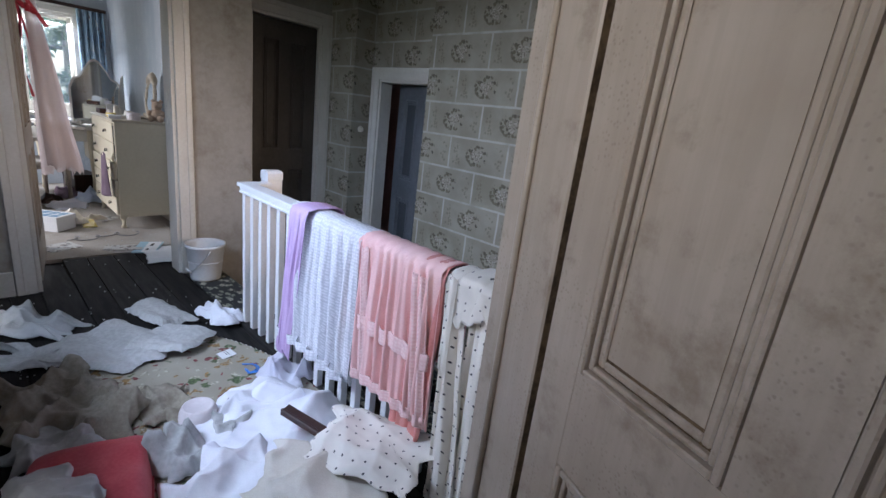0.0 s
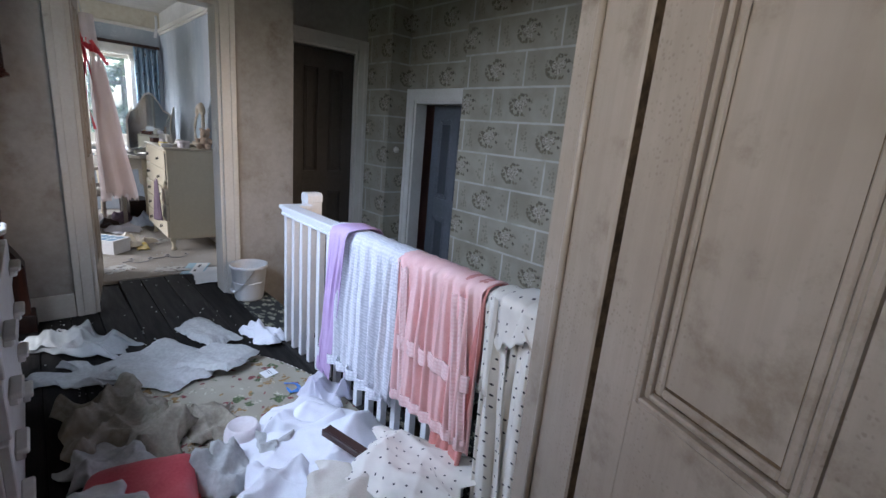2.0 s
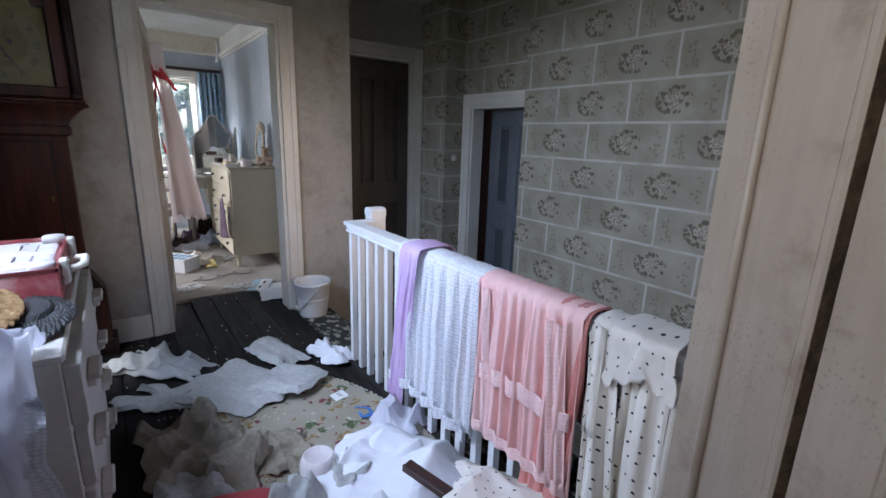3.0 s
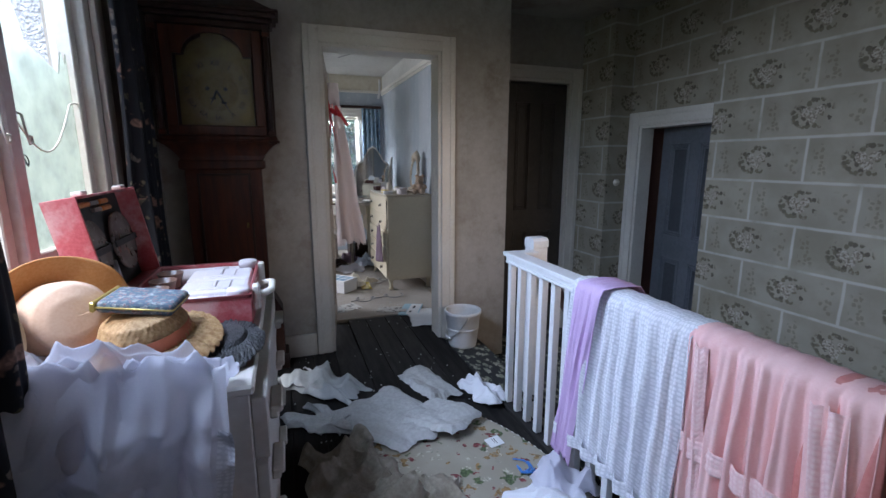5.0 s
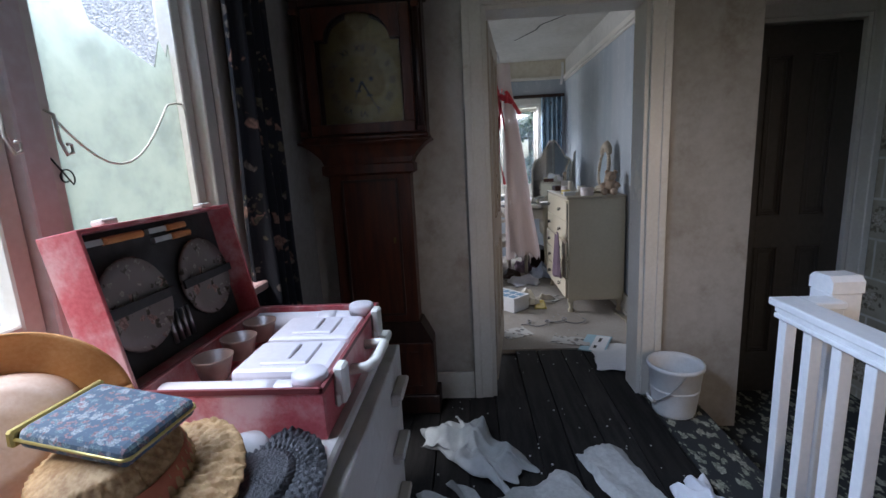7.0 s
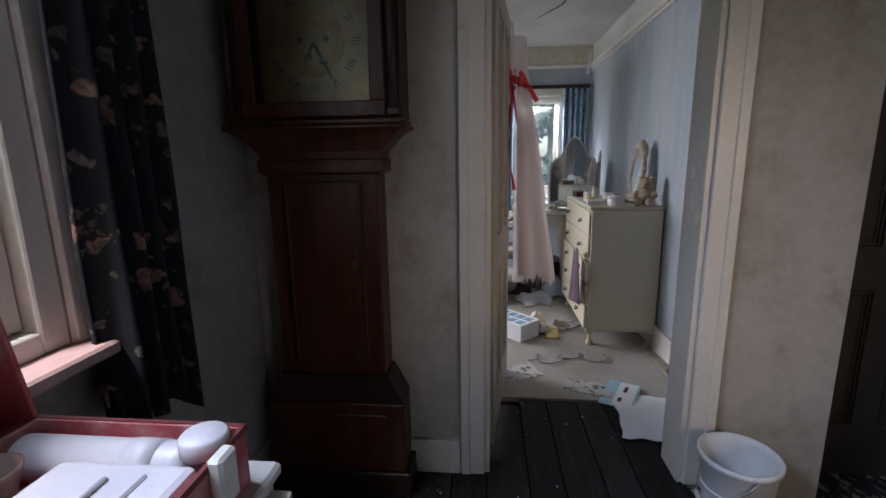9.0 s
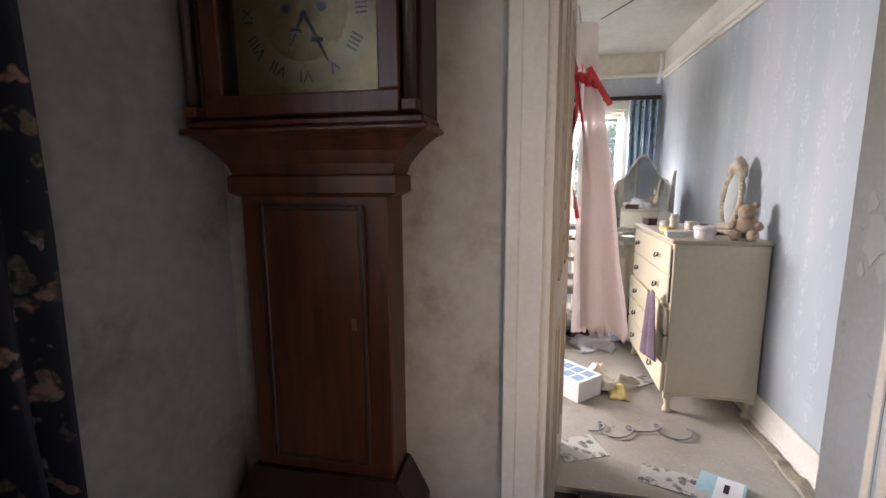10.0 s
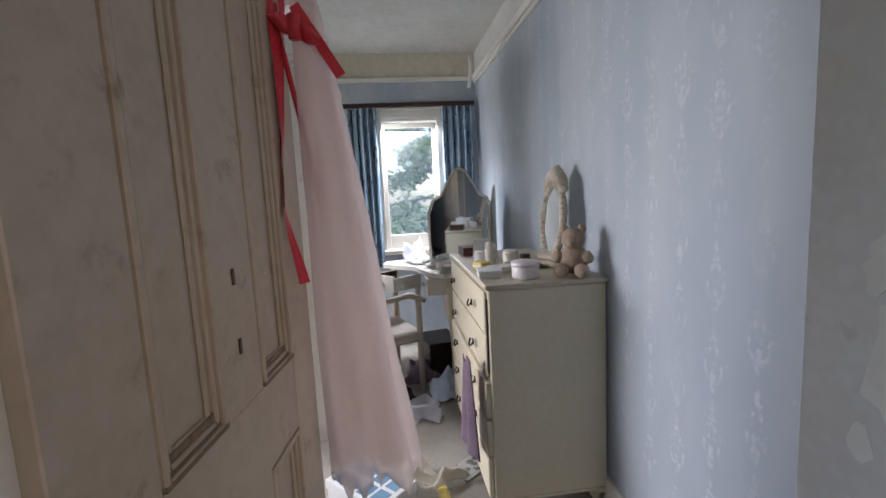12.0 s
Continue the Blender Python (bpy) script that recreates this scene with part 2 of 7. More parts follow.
def floral(name, ground, tones, scale, cover=0.5, rough=0.85, ground2=None, stretch=None):
    """Printed flowers: scattered ragged blooms and leaves over a ground colour."""
    m, nt, p = tree(name)
    co = nt.nodes.new("ShaderNodeTexCoord").outputs["Object"]
    mp = nt.nodes.new("ShaderNodeMapping")
    mp.inputs["Scale"].default_value = stretch or (1, 1, 1)
    nt.links.new(co, mp.inputs["Vector"])
    warp = nt.nodes.new("ShaderNodeTexNoise")
    warp.inputs["Scale"].default_value = scale * 2.5
    nt.links.new(mp.outputs[0], warp.inputs["Vector"])
    add = nt.nodes.new("ShaderNodeVectorMath")
    add.operation = "MULTIPLY_ADD"
    nt.links.new(warp.outputs["Color"], add.inputs[0])
    add.inputs[1].default_value = (0.9 / scale,) * 3
    nt.links.new(mp.outputs[0], add.inputs[2])
    col = mixed(nt, step_of(nt, noise_of(nt, 3, 5), 0.35, 0.65), ground, ground2 or tuple(0.8 * c for c in ground))
    for i, tone in enumerate(tones):
        vo = node(nt, "ShaderNodeTexVoronoi", Scale=scale * (1 + 0.37 * i), Randomness=0.9)
        nt.links.new(add.outputs[0], vo.inputs["Vector"])
        rim = math_node(nt, "SUBTRACT", 1.0, step_of(nt, vo.outputs["Distance"], 0.30 * cover * 1.4, 0.42 * cover * 1.4))
        hue = nt.nodes.new("ShaderNodeSeparateColor")
        nt.links.new(vo.outputs["Color"], hue.inputs[0])
        pick = step_of(nt, hue.outputs[0], 0.35, 0.4)
        petal = mixed(nt, step_of(nt, noise_of(nt, scale * 9, 3), 0.4, 0.6), tone, tuple(0.55 * c for c in tone))
        col = mixed(nt, math_node(nt, "MULTIPLY", rim, pick), col, petal)
    nt.links.new(col, p.inputs["Base Color"])
    p.inputs["Roughness"].default_value = rough
    bumped(nt, p, noise_of(nt, 220, 2), 0.2, 0.002)
    return m


def dotted(name, ground, dot):
    m, nt, p = tree(name)
    uv = nt.nodes.new("ShaderNodeUVMap").outputs[0]
    vo = node(nt, "ShaderNodeTexVoronoi", Scale=24.0, Randomness=0.35)
    vo.voronoi_dimensions = "2D"
    nt.links.new(uv, vo.inputs["Vector"])
    d = math_node(nt, "SUBTRACT", 1.0, step_of(nt, vo.outputs["Distance"], 0.075, 0.10))
    base = mixed(nt, step_of(nt, noise_of(nt, 6, 5), 0.4, 0.7), ground, tuple(0.86 * c for c in ground))
    nt.links.new(mixed(nt, d, base, dot), p.inputs["Base Color"])
    p.inputs["Roughness"].default_value = 0.85
    bumped(nt, p, noise_of(nt, 300, 2), 0.2, 0.001)
    return m


def lace(name, colour, shade):
    """Open-knit cloth: rows of raised stitches."""
    m, nt, p = tree(name)
    uv = nt.nodes.new("ShaderNodeUVMap").outputs[0]
    vo = node(nt, "ShaderNodeTexVoronoi", Scale=75.0, Randomness=0.35)
    vo.voronoi_dimensions = "2D"
    nt.links.new(uv, vo.inputs["Vector"])
    hole = step_of(nt, vo.outputs["Distance"], 0.25, 0.5)
    nt.links.new(mixed(nt, math_node(nt, "MULTIPLY", hole, 0.6), colour, shade), p.inputs["Base Color"])
    p.inputs["Roughness"].default_value = 0.9
    bumped(nt, p, math_node(nt, "SUBTRACT", 1.0, vo.outputs["Distance"]), 0.5, 0.004)
    return m


def glass(name, haze=0.0, tint=(1, 1, 1), film_scale=3.0, film=(0.64, 0.69, 0.60), gloss=0.03):
    m, nt, p = tree(name)
    out = nt.nodes["Material Output"]
    t = nt.nodes.new("ShaderNodeBsdfTransparent")
    t.inputs[0].default_value = (*tint, 1)
    g = nt.nodes.new("ShaderNodeBsdfGlossy")
    g.inputs["Roughness"].default_value = gloss
    lw = nt.nodes.new("ShaderNodeLayerWeight")
    lw.inputs[0].default_value = 0.5
    mx = nt.nodes.new("ShaderNodeMixShader")
    nt.links.new(math_node(nt, "MULTIPLY_ADD", math_node(nt, "POWER", lw.outputs["Facing"], 5.0), 0.9, 0.03), mx.inputs[0])
    nt.links.new(t.outputs[0], mx.inputs[1])
    nt.links.new(g.outputs[0], mx.inputs[2])
    last = mx.outputs[0]
    if haze:
        d = nt.nodes.new("ShaderNodeBsdfTranslucent")
        d.inputs[0].default_value = (*film, 1)
        m2 = nt.nodes.new("ShaderNodeMixShader")
        f = step_of(nt, noise_of(nt, film_scale, 7), 0.2, 0.75)
        nt.links.new(math_node(nt, "MULTIPLY_ADD", f, haze, haze * 0.6), m2.inputs[0])
        nt.links.new(last, m2.inputs[1])
        nt.links.new(d.outputs[0], m2.inputs[2])
        last = m2.outputs[0]
    nt.links.new(last, out.inputs[0])
    return m


def wood(name, c1, c2, rough=0.4, axis=(1, 8, 8), vary=0.0, dust=None, coat=0.0):
    m = surface(name, c1, c2, rough, 3.0, 45.0, (0.35, 0.65), 0.12, 0.002, stretch=axis, stain=dust, stain_at=(0.55, 0.8), stain_scale=2.0, vary=vary)
    m.node_tree.nodes["Principled BSDF"].inputs["Coat Weight"].default_value = coat
    return m


PAINT = surface("aged_white_gloss_paint", (0.63, 0.595, 0.525), (0.73, 0.705, 0.64), 0.38, 2.5, 60, bump=0.06, stain=(0.36, 0.29, 0.21), stain_at=(0.64, 0.8), stain_scale=9)
RAIL_PAINT = surface("white_rail_paint", (0.70, 0.71, 0.72), (0.80, 0.80, 0.80), 0.35, 3, 60, bump=0.05, stain=(0.5, 0.47, 0.42), stain_at=(0.66, 0.8), stain_scale=12)
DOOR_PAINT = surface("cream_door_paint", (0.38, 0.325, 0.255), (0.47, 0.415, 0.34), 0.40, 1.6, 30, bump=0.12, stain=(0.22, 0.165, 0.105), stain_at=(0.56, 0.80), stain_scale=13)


def mouldy_paint(name):
    """Old cream gloss with brush streaks, a grey bloom and clustered mould spots."""
    m, nt, p = tree(name)
    tone = step_of(nt, noise_of(nt, 2.3, 6), 0.32, 0.68)
    col = mixed(nt, tone, (0.37, 0.315, 0.25), (0.48, 0.425, 0.35))
    brush = step_of(nt, noise_of(nt, 60, 4, (1.0, 1.0, 0.05)), 0.38, 0.66)
    col = mixed(nt, math_node(nt, "MULTIPLY", brush, 0.22), col, (0.30, 0.25, 0.19))
    bloom = step_of(nt, noise_of(nt, 5.5, 7, None, 0.68), 0.50, 0.68)
    col = mixed(nt, math_node(nt, "MULTIPLY", bloom, 0.7), col, (0.225, 0.175, 0.12))
    spots = node(nt, "ShaderNodeTexVoronoi", Scale=120.0, Randomness=1.0)
    nt.links.new(nt.nodes.new("ShaderNodeTexCoord").outputs["Object"], spots.inputs["Vector"])
    spot = math_node(nt, "SUBTRACT", 1.0, step_of(nt, math_node(nt, "MULTIPLY_ADD", noise_of(nt, 170, 3), 0.6, spots.outputs["Distance"]), 0.40, 0.66))
    where = step_of(nt, noise_of(nt, 3.4, 5), 0.46, 0.62)
    col = mixed(nt, math_node(nt, "MULTIPLY", math_node(nt, "MULTIPLY", spot, where), 0.38), col, (0.13, 0.10, 0.07))
    nt.links.new(col, p.inputs["Base Color"])
    nt.links.new(math_node(nt, "MULTIPLY_ADD", bloom, 0.25, 0.36), p.inputs["Roughness"])
    bumped(nt, p, math_node(nt, "ADD", math_node(nt, "MULTIPLY", brush, 0.5), noise_of(nt, 45, 4)), 0.12, 0.003)
    return m


MOULDY = mouldy_paint("mouldy_cream_paint")
# one brown for the mouldings' dirt and the closet gap's painted shade
GRIME_AND_SHADE = surface("brown_grime_and_shade", (0.05, 0.035, 0.022), (0.17, 0.12, 0.07), 0.8, 18, 90)
WORN_WOOD = surface("bared_brown_wood", (0.11, 0.075, 0.045), (0.24, 0.18, 0.12), 0.7, 12, 80)
GREY_DOOR = surface("grey_blue_door_paint", (0.11, 0.125, 0.14), (0.16, 0.175, 0.20), 0.4, 2, 40, bump=0.08)
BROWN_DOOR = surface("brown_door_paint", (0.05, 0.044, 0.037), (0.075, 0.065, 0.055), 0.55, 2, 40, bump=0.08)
PLASTER = surface("damp_plaster_paint", (0.34, 0.31, 0.265), (0.47, 0.445, 0.40), 0.85, 1.8, 26, (0.3, 0.7), bump=0.25, stain=(0.23, 0.19, 0.14), stain_at=(0.50, 0.76), stain_scale=3.2)
CEILING = surface("ceiling_distemper", (0.52, 0.51, 0.47), (0.64, 0.63, 0.59), 0.9, 1.5, 20, bump=0.2, stain=(0.40, 0.33, 0.23), stain_at=(0.6, 0.85), stain_scale=1.6)
FRIEZE = surface("stained_cream_frieze", (0.56, 0.50, 0.38), (0.66, 0.62, 0.52), 0.85, 1.5, 20, bump=0.2, stain=(0.36, 0.29, 0.2), stain_at=(0.55, 0.8))
BLOCKS = block_paper("stone_block_wallpaper")
BLUE_PAPER = damask_paper("blue_damask_wallpaper")
# darker copy of CEILING: the landing's overhead shade is in its colour
LANDING_CEILING = surface("shaded_ceiling_distemper", (0.30, 0.28, 0.245), (0.40, 0.38, 0.34), 0.9, 1.5, 20, bump=0.2, stain=(0.20, 0.165, 0.12), stain_at=(0.5, 0.8), stain_scale=1.6)
BOARDS = wood("dark_stained_boards", (0.013, 0.012, 0.012), (0.030, 0.028, 0.026), 0.72, (1, 9, 9), vary=0.3, dust=(0.052, 0.049, 0.046))
BOARDS.node_tree.nodes["Principled BSDF"].inputs["Specular IOR Level"].default_value = 0.10
CARPET = surface("worn_grey_carpet", (0.30, 0.27, 0.23), (0.40, 0.37, 0.33), 0.95, 2.0, 120, bump=0.5, stain=(0.20, 0.17, 0.14), stain_at=(0.5, 0.8), stain_scale=2.2)
LEAF_CARPET = floral("leaf_stair_carpet", (0.03, 0.032, 0.032), [(0.42, 0.41, 0.32), (0.30, 0.31, 0.23)], 12, 0.74, 0.95, stretch=(1.0, 1.8, 1))
RUG = floral("floral_rug", (0.36, 0.33, 0.26), [(0.10, 0.14, 0.06), (0.32, 0.20, 0.08), (0.24, 0.06, 0.06), (0.50, 0.46, 0.36)], 10, 0.55, 0.95, (0.30, 0.27, 0.21))
DARK_FLORAL = floral("dark_floral_curtain", (0.008, 0.009, 0.014), [(0.30, 0.165, 0.12), (0.13, 0.11, 0.07), (0.24, 0.19, 0.155)], 9, 0.5, 0.8)
BLUE_FLORAL = floral("blue_floral_curtain", (0.17, 0.26, 0.36), [(0.50, 0.54, 0.56), (0.07, 0.05, 0.05)], 10, 0.55, 0.8, (0.28, 0.39, 0.48), (2, 2, 0.8))
MAHOGANY = wood("mahogany", (0.034, 0.0085, 0.004), (0.092, 0.024, 0.009), 0.4, (9, 9, 1.0), dust=(0.07, 0.034, 0.02), coat=0.05)
MAHOGANY_DARK = wood("dark_mahogany", (0.02, 0.009, 0.007), (0.042, 0.017, 0.011), 0.4, (9, 9, 1.0))
BRASS = surface("tarnished_brass", (0.12, 0.09, 0.035), (0.22, 0.17, 0.07), 0.40, 6, 60, metal=0.85, stain=(0.17, 0.13, 0.06), stain_at=(0.52, 0.7), stain_scale=14)
SILVERED = surface("silvered_ring", (0.13, 0.10, 0.042), (0.20, 0.16, 0.075), 0.42, 5, 50, metal=0.6, stain=(0.24, 0.19, 0.1), stain_at=(0.55, 0.75), stain_scale=8)
BLACK = surface("black_paint", (0.012, 0.012, 0.012), (0.025, 0.024, 0.022), 0.5)
IRON = surface("dark_iron", (0.03, 0.03, 0.03), (0.07, 0.065, 0.06), 0.45, metal=0.8)
CREAM = surface("cream_furniture_paint", (0.62, 0.545, 0.395), (0.68, 0.605, 0.455), 0.42, 1.4, 40, bump=0.05, stain=(0.48, 0.42, 0.31), stain_at=(0.6, 0.85), stain_scale=3)
CREAM_TOP = surface("worn_cream_top", (0.46, 0.39, 0.28), (0.56, 0.50, 0.39), 0.45, 2, 40, bump=0.08)
DRAWER_PAINT = surface("chest_white_paint", (0.60, 0.56, 0.50), (0.70, 0.67, 0.61), 0.42, 2, 50, bump=0.06, stain=(0.38, 0.31, 0.23), stain_at=(0.62, 0.8), stain_scale=6)
RED_CASE = surface("red_leathercloth", (0.40, 0.055, 0.06), (0.55, 0.12, 0.13), 0.5, 4, 120, bump=0.2, stain=(0.62, 0.36, 0.34), stain_at=(0.44, 0.68), stain_scale=7)
CASE_LINING = surface("dark_case_lining", (0.03, 0.03, 0.028), (0.06, 0.058, 0.055), 0.8)
PLASTIC = surface("dusty_white_plastic", (0.66, 0.60, 0.60), (0.74, 0.69, 0.69), 0.35, 4, 60, bump=0.03)
IVORY = surface("ivory_plastic", (0.72, 0.68, 0.58), (0.78, 0.75, 0.66), 0.35, 4, 60, bump=0.03)
CHINA = floral("rose_china", (0.22, 0.185, 0.165), [(0.36, 0.22, 0.18), (0.10, 0.085, 0.06), (0.34, 0.30, 0.25)], 24, 0.6, 0.25)
ORANGE = surface("orange_handle_plastic", (0.55, 0.20, 0.05), (0.62, 0.27, 0.09), 0.4)
STEEL = surface("dull_steel", (0.45, 0.45, 0.45), (0.6, 0.6, 0.6), 0.3, metal=0.9)
STRAW = surface("plaited_straw", (0.36, 0.20, 0.08), (0.54, 0.35, 0.16), 0.7, 60, 150, (0.38, 0.62), bump=0.6, dist=0.004)
STRAW_PALE = surface("pale_ribbed_straw", (0.58, 0.44, 0.24), (0.68, 0.56, 0.36), 0.7, 14, 150, bump=0.6, dist=0.006)
ORANGE_FELT = surface("orange_felt", (0.60, 0.29, 0.09), (0.70, 0.40, 0.17), 0.85, 5, 160, bump=0.15, transmit=0.25)
PEACH_FELT = surface("peach_felt", (0.68, 0.47, 0.33), (0.76, 0.58, 0.45), 0.85, 5, 160, bump=0.15, transmit=0.2)
RIBBON = surface("rust_ribbon", (0.45, 0.12, 0.05), (0.55, 0.18, 0.09), 0.6)
BLACK_STRAW = surface("black_sequinned_straw", (0.012, 0.012, 0.013), (0.06, 0.06, 0.062), 0.45, 30, 190, bump=0.9, dist=0.006)
TAPESTRY = floral("navy_tapestry", (0.10, 0.135, 0.17), [(0.36, 0.38, 0.37), (0.20, 0.27, 0.28), (0.30, 0.20, 0.20)], 62, 0.85, 0.9)
GOLD = surface("gold_trim", (0.55, 0.42, 0.12), (0.66, 0.54, 0.22), 0.35, metal=0.7)
NET = sheer(surface("white_net", (0.84, 0.84, 0.91), (0.90, 0.90, 0.95), 0.9, 6, 200, bump=0.1, transmit=0.5), 0.15)
WHITE_CLOTH = surface("white_cotton", (0.74, 0.75, 0.80), (0.82, 0.83, 0.86), 0.9, 4, 200, bump=0.15, stain=(0.6, 0.57, 0.52), stain_at=(0.62, 0.85))
CREAM_CLOTH = surface("cream_lining_cloth", (0.62, 0.58, 0.50), (0.72, 0.69, 0.62), 0.9, 4, 200, bump=0.15)
TISSUE = surface("dirty_tissue_paper", (0.40, 0.405, 0.39), (0.58, 0.585, 0.57), 0.85, 3, 60, bump=0.15, stain=(0.42, 0.39, 0.33), stain_at=(0.58, 0.8), transmit=0.12)
TISSUE_BROWN = surface("yellowed_tissue", (0.22, 0.19, 0.14), (0.37, 0.335, 0.27), 0.85, 3, 60, bump=0.15, stain=(0.22, 0.17, 0.11), stain_at=(0.55, 0.75))
PAPER = surface("white_paper", (0.70, 0.71, 0.71), (0.78, 0.78, 0.78), 0.8, 4, 60, bump=0.05)
PRINT = floral("printed_page", (0.50, 0.49, 0.46), [(0.12, 0.12, 0.12), (0.30, 0.26, 0.22)], 24, 0.8, 0.6)
POLKA = dotted("polka_dot_cotton", (0.82, 0.79, 0.72), (0.03, 0.03, 0.04))
LILAC = surface("lilac_chiffon", (0.55, 0.38, 0.62), (0.64, 0.47, 0.70), 0.85, 6, 160, bump=0.1)
LACE = lace("white_knit_lace", (0.82, 0.82, 0.86), (0.55, 0.56, 0.60))
PINK = surface("pink_chiffon", (0.86, 0.52, 0.50), (0.92, 0.62, 0.60), 0.85, 7, 160, bump=0.12)
PINK_LACE = lace("pink_lace_trim", (0.88, 0.64, 0.62), (0.80, 0.50, 0.49))
RED_PLASTIC = surface("red_cushion_cloth", (0.42, 0.045, 0.06), (0.52, 0.085, 0.10), 0.55, 4, 90, bump=0.2)
BUCKET = surface("white_plastic_bucket", (0.60, 0.61, 0.61), (0.70, 0.71, 0.71), 0.4, 3, 60, bump=0.04, stain=(0.42, 0.38, 0.31), stain_at=(0.6, 0.8), stain_scale=6)
PEBBLEDASH = surface("white_pebbledash", (0.60, 0.62, 0.66), (0.86, 0.87, 0.90), 0.9, 30, 75, (0.4, 0.6), bump=1.0, dist=0.03)
BRICK = surface("red_brick", (0.46, 0.17, 0.125), (0.56, 0.26, 0.20), 0.85, 12, 90, bump=0.4, vary=0.2)
MORTAR = surface("mortar", (0.50, 0.47, 0.43), (0.58, 0.55, 0.50), 0.9, 12, 90, bump=0.4)
LEAVES = surface("spruce_green", (0.07, 0.13, 0.055), (0.12, 0.20, 0.09), 0.6, 1.5, 20, transmit=0.3)
GRASS = surface("grass", (0.05, 0.09, 0.03), (0.09, 0.14, 0.05), 0.9, 0.5, 9)
BARK = surface("bark", (0.07, 0.05, 0.04), (0.13, 0.10, 0.08), 0.9, 4, 30, bump=0.6)
GLASS = glass("window_glass")
# pale film puts the washed-out glare of the view into the pane
HAZY_GLASS = glass("hazy_window_glass", 0.22, film=(0.74, 0.75, 0.71))
DIRTY_GLASS = glass("dirty_window_glass", 0.60, (0.74, 0.77, 0.71), 9.0, (0.50, 0.53, 0.45))
# rough gloss, added to blur window reflections in front of the dial
HOOD_GLASS = glass("rough_clock_glass", gloss=0.42)
MIRROR, _nt, _p = tree("mirror_silver")
_p.inputs["Base Color"].default_value, _p.inputs["Metallic"].default_value, _p.inputs["Roughness"].default_value = (0.75, 0.8, 0.82, 1), 1.0, 0.04
RED_SATIN = surface("red_satin_ribbon", (0.50, 0.02, 0.04), (0.62, 0.05, 0.07), 0.4, 5, 90)
DRESS = sheer(surface("pale_pink_organza", (0.80, 0.70, 0.69), (0.86, 0.79, 0.78), 0.8, 3, 120, (0.3, 0.7), bump=0.08, transmit=0.4), 0.44)
TEDDY = surface("toy_plush", (0.34, 0.25, 0.18), (0.45, 0.34, 0.26), 0.95, 9, 150, bump=0.6)
GILT = surface("chipped_gilt", (0.38, 0.32, 0.235), (0.52, 0.46, 0.37), 0.55, 12, 80, bump=0.4, stain=(0.27, 0.19, 0.11), stain_at=(0.55, 0.7), stain_scale=22)
PURPLE_CLOTH = surface("dull_purple_cloth", (0.13, 0.085, 0.12), (0.20, 0.14, 0.18), 0.9, 9, 160, bump=0.2)
BLUE_TILE = surface("blue_print", (0.05, 0.17, 0.30), (0.09, 0.24, 0.38), 0.4)
BLUE_COVER = surface("pale_blue_cover", (0.30, 0.48, 0.56), (0.38, 0.56, 0.63), 0.45)
YELLOW = surface("yellow_card", (0.62, 0.48, 0.10), (0.70, 0.56, 0.18), 0.5)
BLUE_RIBBON = surface("blue_ribbon", (0.04, 0.16, 0.50), (0.07, 0.25, 0.62), 0.4)
RATTAN = surface("limed_oak", (0.42, 0.35, 0.28), (0.52, 0.45, 0.38), 0.55, 3, 40, bump=0.1)
BROWN_WOOD = wood("brown_slat_wood", (0.03, 0.012, 0.009), (0.06, 0.025, 0.016), 0.35, (1, 8, 8))


# ---- building helpers ----
def part(name, bm, material, parent=None, label="", smooth=False, at=None):
    me = bpy.data.meshes.new(name)
    bm.normal_update()
    bm.to_mesh(me)
    bm.free()
    me.materials.append(material)
    if smooth:
        me.shade_smooth()
    ob = new(name, me)
    if at is not None:
        ob.matrix_basis = at
    if parent is not None:
        ob.parent = parent
    if label:
        ob["label"] = label
    return ob


def thing(name, at, label, category, group="", kind=""):
    e = new(name)
    e.empty_display_size = 0.05
    e.matrix_basis = at
    return tagged(e, label, category, group, kind)


def box(x0, x1, y0, y1, z0, z1, bev=0.0, bm=None, seg=1):
    bm = bm or bmesh.new()
    x0, x1, y0, y1, z0, z1 = min(x0, x1), max(x0, x1), min(y0, y1), max(y0, y1), min(z0, z1), max(z0, z1)
    vs = [bm.verts.new(c) for c in ((x0, y0, z0), (x1, y0, z0), (x1, y1, z0), (x0, y1, z0), (x0, y0, z1), (x1, y0, z1), (x1, y1, z1), (x0, y1, z1))]
    fs = [bm.faces.new([vs[i] for i in q]) for q in ((0, 3, 2, 1), (4, 5, 6, 7), (0, 1, 5, 4), (1, 2, 6, 5), (2, 3, 7, 6), (3, 0, 4, 7))]
    if bev:
        es = list({e for f in fs for e in f.edges})
        bmesh.ops.bevel(bm, geom=es, offset=bev, segments=seg, affect="EDGES", profile=0.5)
    return bm


def boxes(*rows, bev=0.0):
    bm = bmesh.new()
    for r in rows:
        box(*r, bev=bev, bm=bm)
    return bm


def prism(outline, a, b, axis="z", bm=None):
    """An outline drawn in the plane across axis and drawn out from a to b."""
    bm = bm or bmesh.new()

    def at(p, h):
        return {"z": (p[0], p[1], h), "y": (p[0], h, p[1]), "x": (h, p[0], p[1])}[axis]
    lo = [bm.verts.new(at(p, a)) for p in outline]
    hi = [bm.verts.new(at(p, b)) for p in outline]
    n = len(outline)
    bm.faces.new(lo[::-1])
    bm.faces.new(hi)
    for i in range(n):
        bm.faces.new((lo[i], lo[(i + 1) % n], hi[(i + 1) % n], hi[i]))
    bmesh.ops.recalc_face_normals(bm, faces=bm.faces)
    return bm


